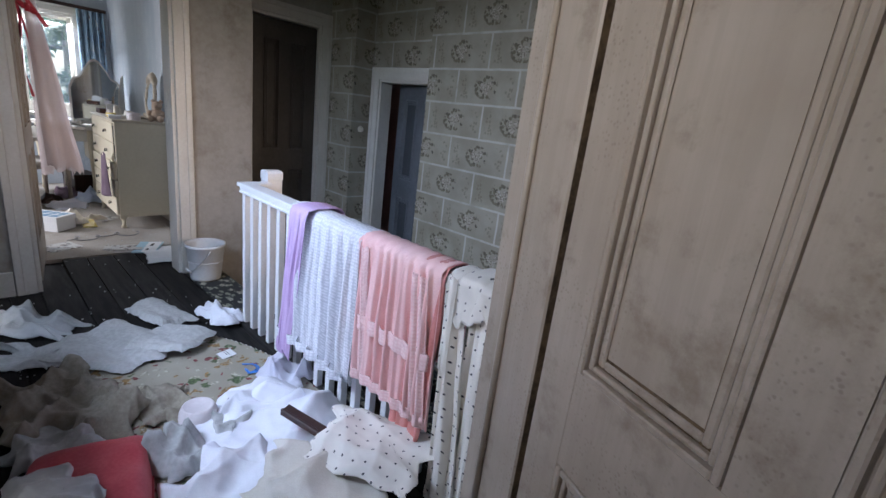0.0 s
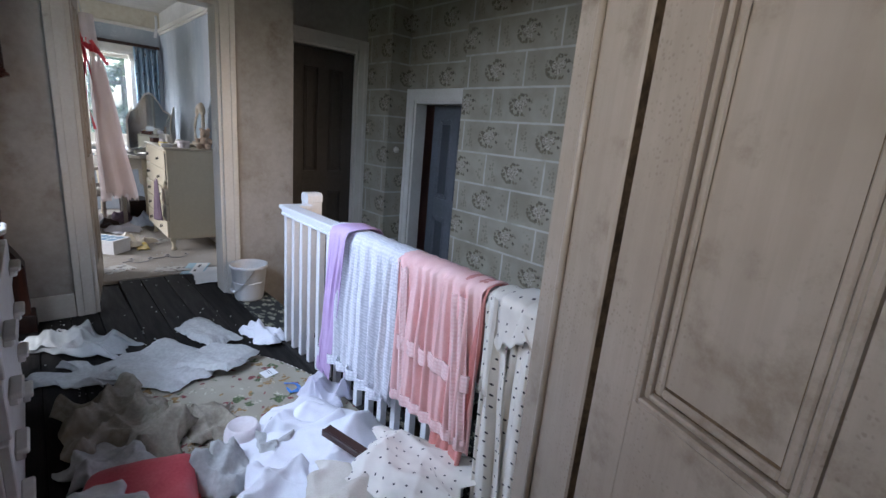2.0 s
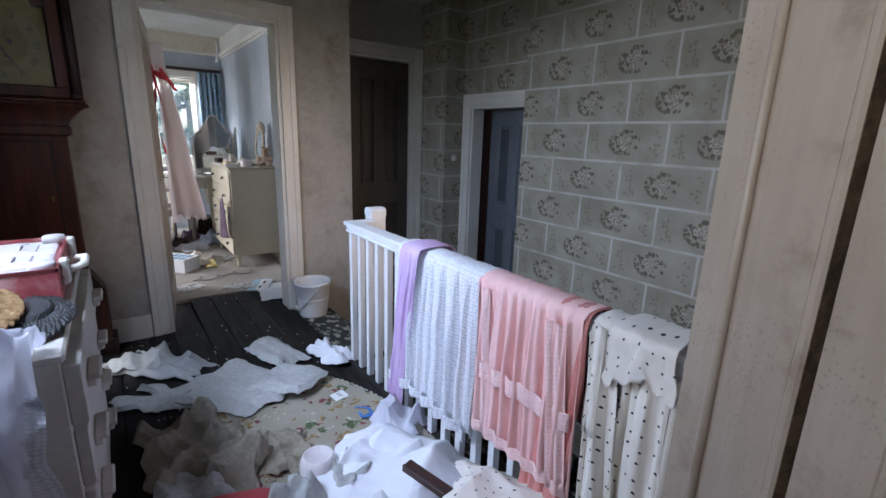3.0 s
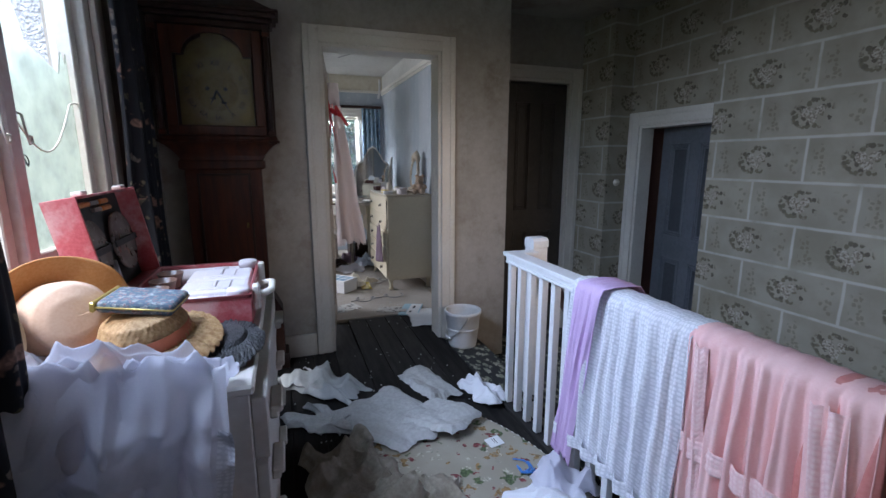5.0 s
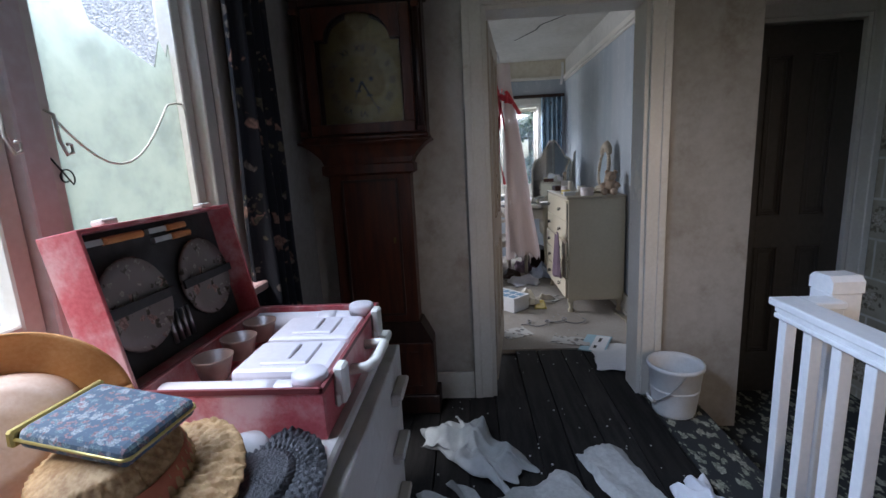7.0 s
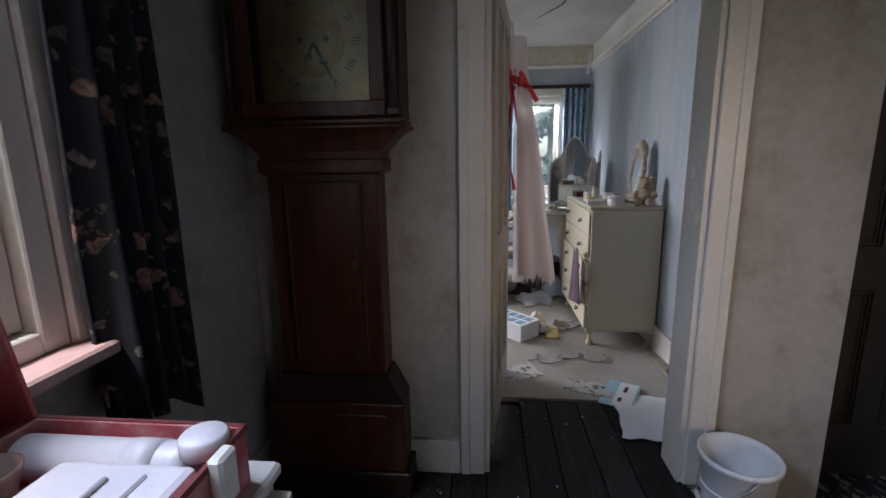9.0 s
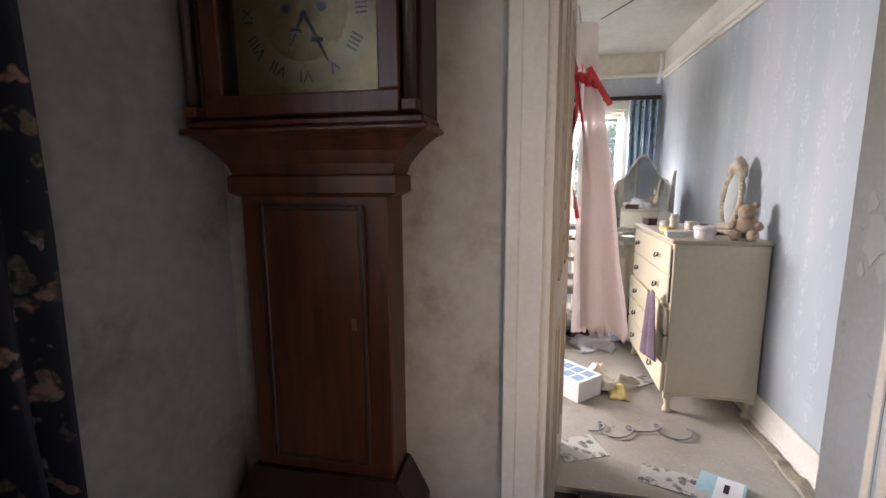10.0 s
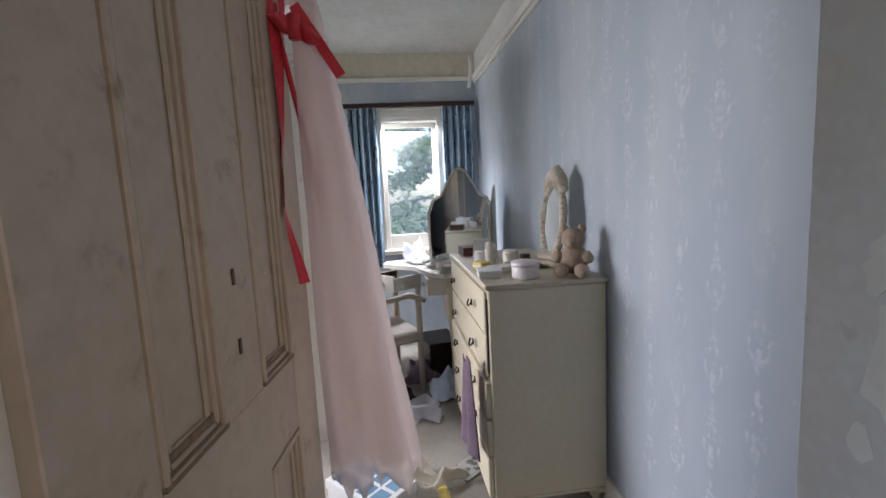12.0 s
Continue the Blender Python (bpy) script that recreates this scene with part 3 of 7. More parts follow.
def lathe(profile, n=24, bm=None, at=(0, 0, 0), sx=1.0, sy=1.0, cap=True):
    bm = bm or bmesh.new()
    rings = []
    for r, z in profile:
        rings.append([bm.verts.new((at[0] + sx * r * math.cos(2 * math.pi * i / n), at[1] + sy * r * math.sin(2 * math.pi * i / n), at[2] + z)) for i in range(n)])
    for a, b in zip(rings, rings[1:]):
        for i in range(n):
            bm.faces.new((a[i], a[(i + 1) % n], b[(i + 1) % n], b[i]))
    if cap:
        bm.faces.new(rings[0][::-1])
        bm.faces.new(rings[-1])
    bmesh.ops.recalc_face_normals(bm, faces=bm.faces)
    return bm


def tube(path, r, n=8, bm=None, taper=1.0):
    bm = bm or bmesh.new()
    pts = [Vector(p) for p in path]
    rings = []
    for i, p in enumerate(pts):
        d = (pts[min(i + 1, len(pts) - 1)] - pts[max(i - 1, 0)]).normalized()
        a = d.cross(Vector((0.13, 0.31, 0.94)))
        a = (a if a.length > 0.1 else d.cross(Vector((1, 0, 0)))).normalized()
        b = d.cross(a)
        k = r * (1 + (taper - 1) * i / max(1, len(pts) - 1))
        rings.append([bm.verts.new(p + k * (math.cos(2 * math.pi * j / n) * a + math.sin(2 * math.pi * j / n) * b)) for j in range(n)])
    for a, b in zip(rings, rings[1:]):
        for j in range(n):
            bm.faces.new((a[j], a[(j + 1) % n], b[(j + 1) % n], b[j]))
    bm.faces.new(rings[0][::-1])
    bm.faces.new(rings[-1])
    bmesh.ops.recalc_face_normals(bm, faces=bm.faces)
    return bm


def grid(fn, nu, nv, bm=None, uv=(1.0, 1.0)):
    """A cloth: a net of faces whose corners are fn(u, v), u and v from 0 to 1, with a flat map in metres."""
    bm = bm or bmesh.new()
    lay = bm.loops.layers.uv.verify()
    vs = [[bm.verts.new(fn(i / nu, j / nv)) for j in range(nv + 1)] for i in range(nu + 1)]
    for i in range(nu):
        for j in range(nv):
            f = bm.faces.new((vs[i][j], vs[i + 1][j], vs[i + 1][j + 1], vs[i][j + 1]))
            for lp, (a, b) in zip(f.loops, ((i, j), (i + 1, j), (i + 1, j + 1), (i, j + 1))):
                lp[lay].uv = (uv[0] * a / nu, uv[1] * b / nv)
    return bm


def n3(x, y, z=0.0):
    return noise.noise(Vector((x, y, z)))


def thick(ob, t):
    m = ob.modifiers.new("thickness", "SOLIDIFY")
    m.thickness, m.offset = t, 0.0
    return ob


def disc(bm, c, r, nrm, n=20, h=0.004):
    q = Vector(nrm).to_track_quat("Z", "Y").to_matrix().to_4x4()
    m = Matrix.Translation(c) @ q
    lo = [bm.verts.new(m @ Vector((r * math.cos(2 * math.pi * i / n), r * math.sin(2 * math.pi * i / n), 0))) for i in range(n)]
    hi = [bm.verts.new(m @ Vector((r * math.cos(2 * math.pi * i / n), r * math.sin(2 * math.pi * i / n), h))) for i in range(n)]
    bm.faces.new(hi)
    bm.faces.new(lo[::-1])
    for i in range(n):
        bm.faces.new((lo[i], lo[(i + 1) % n], hi[(i + 1) % n], hi[i]))
    return bm


def setting(name, bm, material, label="", parent=None):
    return tagged(part(name, bm, material, parent), label, "", "", "structure")


# ---- structure: landing ----
CEIL = 2.39
setting("ceiling", box(-4.0, 1.6, -1.0, 2.9, CEIL, CEIL + 0.12), LANDING_CEILING, "stained landing ceiling, its colour darkened for shade")
floor = setting("floor", boxes((-3.6, 1.6, -1.0, 1.0, -0.2, -0.024), (-4.05, -3.6, 0.1, 1.345, -0.2, -0.024), (-3.42, -2.55, 1.0, 1.24, -0.2, -0.006)), BOARDS, "dark stained bare floorboards")
setting("floor_lower", box(-3.9, -2.55, 1.24, 2.9, -0.3, -0.2), LEAF_CARPET, "dark leaf-patterned carpet on the lower landing")
setting("step_riser", box(-3.42, -2.55, 1.236, 1.24, -0.2, -0.01), BOARDS, "dark painted step riser")
tagged(part("carpet_strip", box(-3.40, -2.42, 1.0, 1.232, -0.006, 0.004, 0.002), LEAF_CARPET), "dark leaf-patterned carpet runner by the stair head", "carpet")

# partition with the bedroom door
DY0, DY1, DH = 0.20, 0.985, 1.99
X0, X1 = -3.44, -3.60
setting("wall_west", boxes((X1, X0, -0.9, DY0, -0.02, CEIL), (X1, X0, DY1, 1.49, -0.02, CEIL), (X1, X0, DY0, DY1, DH, CEIL), (-3.6, -3.44, 1.0, 1.49, -0.25, -0.02)), PLASTER, "grey damp-stained plaster wall")
setting("wall_recess", box(-3.9, -3.6, 1.405, 1.49, -0.25, CEIL), PLASTER, "grey plaster return wall")
# dark door wall
DX = -3.78
setting("wall_far", boxes((DX - 0.12, DX, 1.49, 1.56, -0.25, CEIL), (DX - 0.12, DX, 2.24, 2.35, -0.25, CEIL), (DX - 0.12, DX, 1.56, 2.24, 1.93, CEIL)), PLASTER, "dim grey plaster wall above a door")
# block-papered walls
YM, YP, YS = 2.38, 2.33, 2.53
# the opening near its east end is added, unseen, for the stair fill
setting("wall_north", boxes((-2.545, -0.48, YM, YM + 0.15, -1.9, CEIL), (0.18, 1.6, YM, YM + 0.15, -1.9, CEIL), (-0.48, 0.18, YM, YM + 0.15, -1.9, 1.1), (-0.48, 0.18, YM, YM + 0.15, 2.0, CEIL)), BLOCKS, "wallpaper printed with stone blocks and roses")
setting("wall_pier", boxes((-3.9, -3.40, YP, YP + 0.4, -0.25, CEIL)), BLOCKS, "projecting pier papered with stone blocks")
setting("wall_small_door", boxes((-3.40, -3.30, YS, YS + 0.12, -0.25, CEIL), (-3.30, -2.545, YS, YS + 0.12, 1.55, CEIL)), BLOCKS, "block-patterned wallpaper above a low door")
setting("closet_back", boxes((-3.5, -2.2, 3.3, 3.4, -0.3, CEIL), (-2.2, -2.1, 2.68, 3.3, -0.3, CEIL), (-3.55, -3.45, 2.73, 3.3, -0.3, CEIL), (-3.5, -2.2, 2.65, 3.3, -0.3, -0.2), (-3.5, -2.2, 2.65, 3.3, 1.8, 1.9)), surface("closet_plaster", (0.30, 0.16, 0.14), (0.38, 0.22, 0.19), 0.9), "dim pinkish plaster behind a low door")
# unseen box behind the closed door, all in the door's dark brown
setting("room_behind_door", boxes((-4.7, -4.6, 1.4, 2.5, -0.3, CEIL), (-4.6, -3.9, 2.35, 2.45, -0.3, CEIL), (-4.6, -3.9, 1.41, 1.42, -0.3, CEIL), (-4.6, -3.9, 1.4, 2.4, -0.3, -0.2), (-4.6, -3.9, 1.4, 2.4, CEIL, CEIL + 0.1)), BROWN_DOOR, "unseen walls of a closed room, coloured dark brown")
# window wall of the landing
WX0, WX1, WZ0, WZ1 = -2.62, -1.05, 0.90, 2.28
YW = -0.70
# the eastern opening is added, unseen, for the hall fill
setting("wall_south", boxes((-3.6, WX0, YW - 0.15, YW, -0.02, CEIL), (WX1, -0.70, YW - 0.15, YW, -0.02, CEIL), (0.0, 1.6, YW - 0.15, YW, -0.02, CEIL), (-0.70, 0.0, YW - 0.15, YW, -0.02, 1.2), (-0.70, 0.0, YW - 0.15, YW, 2.15, CEIL), (WX0, WX1, YW - 0.15, YW, -0.02, WZ0), (WX0, WX1, YW - 0.15, YW, WZ1, CEIL)), PLASTER, "grey plaster wall round a casement window")
# end wall behind the walk
setting("wall_east", box(1.5, 1.62, -1.0, 2.7, -1.9, CEIL), PLASTER, "plain plaster end wall")
# closet corner beside the start
CX, CY = -0.515, 0.715
CT4 = pose(-0.512, 0.722, 0, 0, 0, -23)
setting("wall_closet", boxes((CX, CX + 0.10, CY + 0.06, 1.40, -0.02, CEIL), (CX + 0.1, 1.5, 1.3, 1.4, -1.9, CEIL)), PLASTER, "plain plaster closet wall")
tagged(part("wall_closet_front", boxes((1.03, 2.2, 0.0, 0.1, -0.02, CEIL), (0.02, 1.03, 0.0, 0.1, 2.02, CEIL)), PLASTER, at=CT4), "plain plaster closet front", "", "", "structure")
setting("wall_stairwell", boxes((-2.55, 1.5, 1.075, 1.12, -1.9, -0.2), (-2.56, -2.50, 1.25, YM, -1.9, -0.3)), PLASTER, "plaster side of the stairwell")

# stairs going down beside the balustrade
stairs = thing("staircase", pose(-2.5, 1.7, -0.2), "carpeted stairs going down beside the balustrade", "stairs", kind="structure")
for i in range(7):
    part("step", box(0.0 + 0.235 * i, 0.26 + 0.235 * i, -0.5, 0.66, -0.2 * (i + 1) - 0.05, -0.2 * (i + 1), 0.004), LEAF_CARPET, stairs)
    part("riser", box(0.235 * i, 0.235 * i + 0.02, -0.5, 0.66, -0.2 * (i + 1), -0.2 * i - 0.05), BOARDS, stairs)
setting("stairwell_floor", box(-2.6, 1.6, 1.1, 2.4, -1.95, -1.85), BOARDS, "dark floor at the bottom of the stairs")


def architrave(y0, y1, h, w=0.095, t=0.022, m=PAINT, sill=0.0):
    """Mouldings round an opening in the y-z plane at x=0, standing towards +x."""
    out = []
    for a, b, c, d in ((y0 - w, y0, sill, h + w), (y1, y1 + w, sill, h + w)):
        out.append(boxes((0, t * 0.7, a, b, c, d), (0, t, a + (0 if a < y0 and b <= y0 else w * 0.62), b - (w * 0.62 if a < y0 and b <= y0 else 0), c, d), bev=0.003))
    out.append(boxes((0, t * 0.7, y0 - 0.001, y1 + 0.001, h, h + w), (0, t, y0 - 0.001, y1 + 0.001, h + w * 0.62, h + w), bev=0.003))
    return out


def door_frame(name, label, at, y0, y1, h, depth, m=PAINT, sill=0.0):
    f = tagged(thing(name, at, label, "door frame"), kind="structure")
    for b in architrave(y0, y1, h, sill=sill):
        part("architrave", b, m, f)
    part("jamb", box(-depth, 0.0, y0 - 0.002, y0 + 0.022, sill, h, 0.002), m, f)
    part("jamb", box(-depth, 0.0, y1 - 0.022, y1 + 0.002, sill, h, 0.002), m, f)
    part("head", box(-depth, 0.0, y0 + 0.022, y1 - 0.022, h - 0.022, h + 0.002, 0.002), m, f)
    return f


def panel_door(name, label, at, w, h, m, rows, cols=2, t=0.036, stile=0.11, panel_m=None, face=(1, -1), grime=False):
    """A door leaf along +x from its hinge, with recessed panels and mouldings."""
    d = thing(name, at, label, "door")
    pw = (w - stile * (cols + 1)) / cols
    part("stile", box(0, stile, -t / 2, t / 2, 0, h, 0.002), m, d)
    part("stile", box(w - stile, w, -t / 2, t / 2, 0, h, 0.002), m, d)
    edges = [0.0] + [z for r in rows for z in r] + [h]
    for a, b in zip(edges[0::2], edges[1::2]):
        part("cross_rail", box(stile, w - stile, -t / 2 + 0.0004, t / 2 - 0.0004, a, b), m, d)
    for z0, z1 in rows:
        for c in range(cols):
            x0 = stile + c * (pw + stile)
            if c:
                part("muntin", box(x0 - stile, x0, -t / 2 + 0.0008, t / 2 - 0.0008, z0, z1), m, d)
            part("panel", box(x0, x0 + pw, -t * 0.14, t * 0.14, z0, z1), panel_m or m, d)
            for s in face:
                bm = bmesh.new()
                for o, wd, hi in ((0.002, 0.011, 0.62), (0.0155, 0.009, 0.44), (0.028, 0.012, 0.30)):
                    y0, y1 = s * t * 0.14, s * t * hi
                    a0, a1, c0, c1 = x0 + o, x0 + pw - o, z0 + o, z1 - o
                    for q in ((a0, a0 + wd, c0, c1), (a1 - wd, a1, c0, c1), (a0 + wd, a1 - wd, c0, c0 + wd), (a0 + wd, a1 - wd, c1 - wd, c1)):
                        box(q[0], q[1], y0, y1, q[2], q[3], 0.0025, bm)
                part("panel_moulding", bm, m, d)
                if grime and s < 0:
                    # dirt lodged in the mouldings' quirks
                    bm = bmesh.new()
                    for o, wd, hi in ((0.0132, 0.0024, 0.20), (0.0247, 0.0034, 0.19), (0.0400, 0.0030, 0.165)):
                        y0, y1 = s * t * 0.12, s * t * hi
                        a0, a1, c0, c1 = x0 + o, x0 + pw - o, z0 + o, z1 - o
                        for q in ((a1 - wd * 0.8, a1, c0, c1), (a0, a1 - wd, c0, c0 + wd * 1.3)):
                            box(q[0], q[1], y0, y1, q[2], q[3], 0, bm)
                    part("lodged_dirt", bm, GRIME_AND_SHADE, d)
    return d


door_frame("door_1", "aged white painted frame of the bedroom doorway", pose(X0, 0, 0), DY0, DY1, DH, 0.16)
door_frame("door_2", "dim painted frame of a dark door", pose(DX, 0, -0.2), 1.62, 2.235, 2.13, 0.12)
door_frame("door_3", "white painted frame of a low door", pose(-3.30 + 0.0, YS, -0.2, 0, 0, -90), 0.0, 0.76, 1.75, 0.12)
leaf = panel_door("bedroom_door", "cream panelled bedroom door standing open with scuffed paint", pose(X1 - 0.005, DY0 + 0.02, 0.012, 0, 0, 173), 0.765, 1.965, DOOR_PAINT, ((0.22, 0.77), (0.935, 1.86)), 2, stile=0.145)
for x0 in (0.147, 0.457):
    part("worn_ledge", boxes((x0, x0 + 0.161, -0.0225, -0.006, 0.937, 0.945), (x0, x0 + 0.161, -0.0150, -0.006, 0.949, 0.957), (x0 + 0.01, x0 + 0.15, -0.0128, -0.006, 0.961, 0.972)), WORN_WOOD, leaf, "brown bared wood on the panel's ledge")
for z in (1.03, 1.15):
    part("screw_plate", box(0.375, 0.385, 0.0180, 0.0200, z, z + 0.028, 0.001), BROWN_WOOD, leaf)
    part("screw_plate", box(0.375, 0.385, -0.0200, -0.0180, z, z + 0.028, 0.001), BROWN_WOOD, leaf)
panel_door("dark_panelled_door", "closed dark brown panelled door", pose(DX - 0.05, 1.645, -0.2, 0, 0, 90), 0.57, 2.10, BROWN_DOOR, ((0.25, 0.9), (1.08, 1.95)), 2, stile=0.10)
# the low door's panels are a darker grey, their recess shade put into colour
panel_door("low_panelled_door", "grey painted low panelled door standing ajar", pose(-2.56, YS + 0.10, -0.19, 0, 0, 171), 0.70, 1.72, GREY_DOOR, ((0.2, 0.75), (0.92, 1.6)), 2, stile=0.095, panel_m=surface("shaded_grey_panel", (0.05, 0.058, 0.068), (0.075, 0.085, 0.10), 0.4, 2, 40, bump=0.08))

# closet door beside the start, in its frame
fr = tagged(thing("door_4", CT4, "cream painted closet door frame", "door frame"), kind="structure")
part("architrave", boxes((0.0, 0.055, -0.004, 0.06, 0, 2.10), (0.055, 0.162, 0.006, 0.06, 0, 2.10), (0.162, 0.178, -0.002, 0.05, 0, 2.10), bev=0.004), MOULDY, fr)
# dark strip painted along the gap for the shade inside it
part("shaded_gap_edge", box(0.1782, 0.1792, 0.001, 0.048, 0.0, 2.0), GRIME_AND_SHADE, fr)
part("corner_bead", tube([(0.055, 0.001, 0.0), (0.055, 0.001, 2.10)], 0.007, 10), MOULDY, fr, smooth=True)
part("architrave", box(0.178, 0.93, -0.002, 0.05, 2.0, 2.10, 0.003), MOULDY, fr)
part("architrave", boxes((0.93, 1.03, -0.002, 0.05, 0, 2.10), bev=0.003), MOULDY, fr)
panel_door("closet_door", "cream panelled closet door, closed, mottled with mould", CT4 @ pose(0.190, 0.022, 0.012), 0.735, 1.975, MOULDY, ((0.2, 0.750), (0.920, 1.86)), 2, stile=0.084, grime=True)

# skirting
setting("baseboard_west", boxes((X0, X0 + 0.018, -0.70, DY0 - 0.10, 0, 0.15), bev=0.003), PAINT, "scuffed white skirting board")
setting("baseboard_south", box(-3.42, 1.5, YW, YW + 0.018, 0, 0.15, 0.003), PAINT, "scuffed white skirting board")

# ---- bedroom ----
BY, BXE = 1.345, -7.10
BC = 2.45
setting("bedroom_floor", box(-7.3, -4.05, -2.2, BY + 0.1, -0.2, 0.004), CARPET, "worn grey-brown bedroom carpet")
setting("bedroom_floor_edge", box(-4.05, -3.6, -2.2, 0.1, -0.2, 0.0), BOARDS, "dark boards at the bedroom's edge")
setting("bedroom_wall_north", box(-7.3, -3.6, BY, BY + 0.07, 0.0, 2.24), BLUE_PAPER, "faded blue damask wallpaper")
setting("bedroom_frieze_north", box(-7.3, -3.6, BY + 0.001, BY + 0.07, 2.24, BC), CEILING, "white frieze above the picture rail")
setting("picture_rail", boxes((-7.08, -3.6, BY - 0.03, BY, 2.215, 2.26), (-7.08, -3.6, BY - 0.018, BY, 2.19, 2.215), bev=0.004), PAINT, "white painted picture rail")
setting("baseboard_bedroom", boxes((-7.08, -3.6, BY - 0.018, BY, 0.0, 0.16), (-7.08, -3.6, BY - 0.026, BY, 0.0, 0.03), bev=0.003), PAINT, "white bedroom skirting board")
BWY0, BWY1, BWZ0, BWZ1 = 0.47, 1.05, 0.80, 1.99
setting("bedroom_wall_west", boxes((BXE - 0.25, BXE, -2.2, BWY0, 0, 2.24), (BXE - 0.25, BXE, BWY1, BY, 0, 2.24), (BXE - 0.25, BXE, BWY0, BWY1, 0, BWZ0), (BXE - 0.25, BXE, BWY0, BWY1, BWZ1, 2.24)), BLUE_PAPER, "faded blue wallpaper round a window")
setting("bedroom_frieze_west", box(BXE - 0.25, BXE, -2.2, BY, 2.24, BC), FRIEZE, "water-stained cream frieze")
setting("picture_rail_west", box(BXE, BXE + 0.025, -2.2, BY - 0.03, 2.22, 2.255, 0.004), PAINT, "white painted picture rail")
setting("bedroom_ceiling", box(-7.4, -3.6, -2.3, BY + 0.1, BC, BC + 0.1), CEILING, "cracked and stained bedroom ceiling")
setting("bedroom_wall_east", boxes((-3.62, -3.601, -2.2, DY0 - 0.09, 0, BC), (-3.62, -3.601, DY1 + 0.02, BY, 0, BC), (-3.62, -3.601, DY0 - 0.09, DY1 + 0.02, DH, BC)), BLUE_PAPER, "faded blue wallpaper")
setting("bedroom_wall_south", boxes((-7.3, -6.75, -2.45, -2.2, 0, BC), (-4.95, -3.3, -2.45, -2.2, 0, BC), (-6.75, -4.95, -2.45, -2.2, 0, 0.9), (-6.75, -4.95, -2.45, -2.2, 2.1, BC)), BLUE_PAPER, "faded blue wallpaper")

# window at the bedroom's end
w2 = tagged(thing("window_2", pose(BXE, 0.76, 0.0), "white painted sash window above the dressing table", "window"), kind="structure")
part("window_frame", boxes((-0.14, 0.02, -0.29, -0.235, 0.80, 1.99), (-0.14, 0.02, 0.235, 0.29, 0.80, 1.99), (-0.14, 0.02, -0.235, 0.235, 1.90, 1.99), bev=0.004), PAINT, w2)
part("window_head", boxes((-0.02, 0.035, -0.31, 0.31, 1.93, 1.99), (-0.02, 0.05, -0.32, 0.32, 1.99, 2.01), bev=0.004), PAINT, w2)
part("window_sill", box(-0.16, 0.06, -0.31, 0.31, 0.79, 0.83, 0.006), PAINT, w2)
part("sash", boxes((-0.10, -0.06, -0.235, -0.20, 0.83, 1.9), (-0.10, -0.06, 0.20, 0.235, 0.83, 1.9), (-0.10, -0.06, -0.2, 0.2, 0.83, 0.95), (-0.10, -0.06, -0.2, 0.2, 1.86, 1.9), bev=0.003), PAINT, w2)
pane = part("pane", box(-0.082, -0.078, -0.2, 0.2, 0.95, 1.86), HAZY_GLASS, w2)
pane.visible_shadow = False

# landing casement window
w1 = tagged(thing("window_1", pose(0, YW, 0), "white painted double casement window, one pane broken and filmed with dirt", "window"), kind="structure")
WY0, WY1 = -0.10, -0.035
part("window_frame", boxes((WX0, WX0 + 0.06, -0.12, 0.0, WZ0, WZ1), (WX1 - 0.06, WX1, -0.12, 0.0, WZ0, WZ1), (WX0 + 0.06, WX1 - 0.06, -0.12, 0.0, WZ1 - 0.06, WZ1), (WX0 + 0.06, WX1 - 0.06, -0.12, 0.0, WZ0, WZ0 + 0.05), bev=0.004), PAINT, w1)
part("window_board", box(WX0 - 0.04, WX1 + 0.04, -0.04, 0.09, WZ0 - 0.03, WZ0 + 0.002, 0.006), surface("pink_sill_paint", (0.52, 0.32, 0.30), (0.62, 0.42, 0.39), 0.45), w1, "pinkish painted window board")
part("architrave", boxes((WX0 - 0.08, WX0, 0.0, 0.02, WZ0, WZ1 + 0.08), (WX1, WX1 + 0.08, 0.0, 0.02, WZ0, WZ1 + 0.08), (WX0, WX1, 0.0, 0.02, WZ1, WZ1 + 0.08), bev=0.003), PAINT, w1)
MX = -1.975
part("mullion", boxes((MX - 0.03, MX + 0.03, -0.12, -0.01, WZ0 + 0.05, WZ1 - 0.06), bev=0.004), surface("flaked_pink_paint", (0.62, 0.53, 0.51), (0.73, 0.70, 0.68), 0.45, 3, 40, bump=0.1), w1, "mullion with pinkish flaking paint")
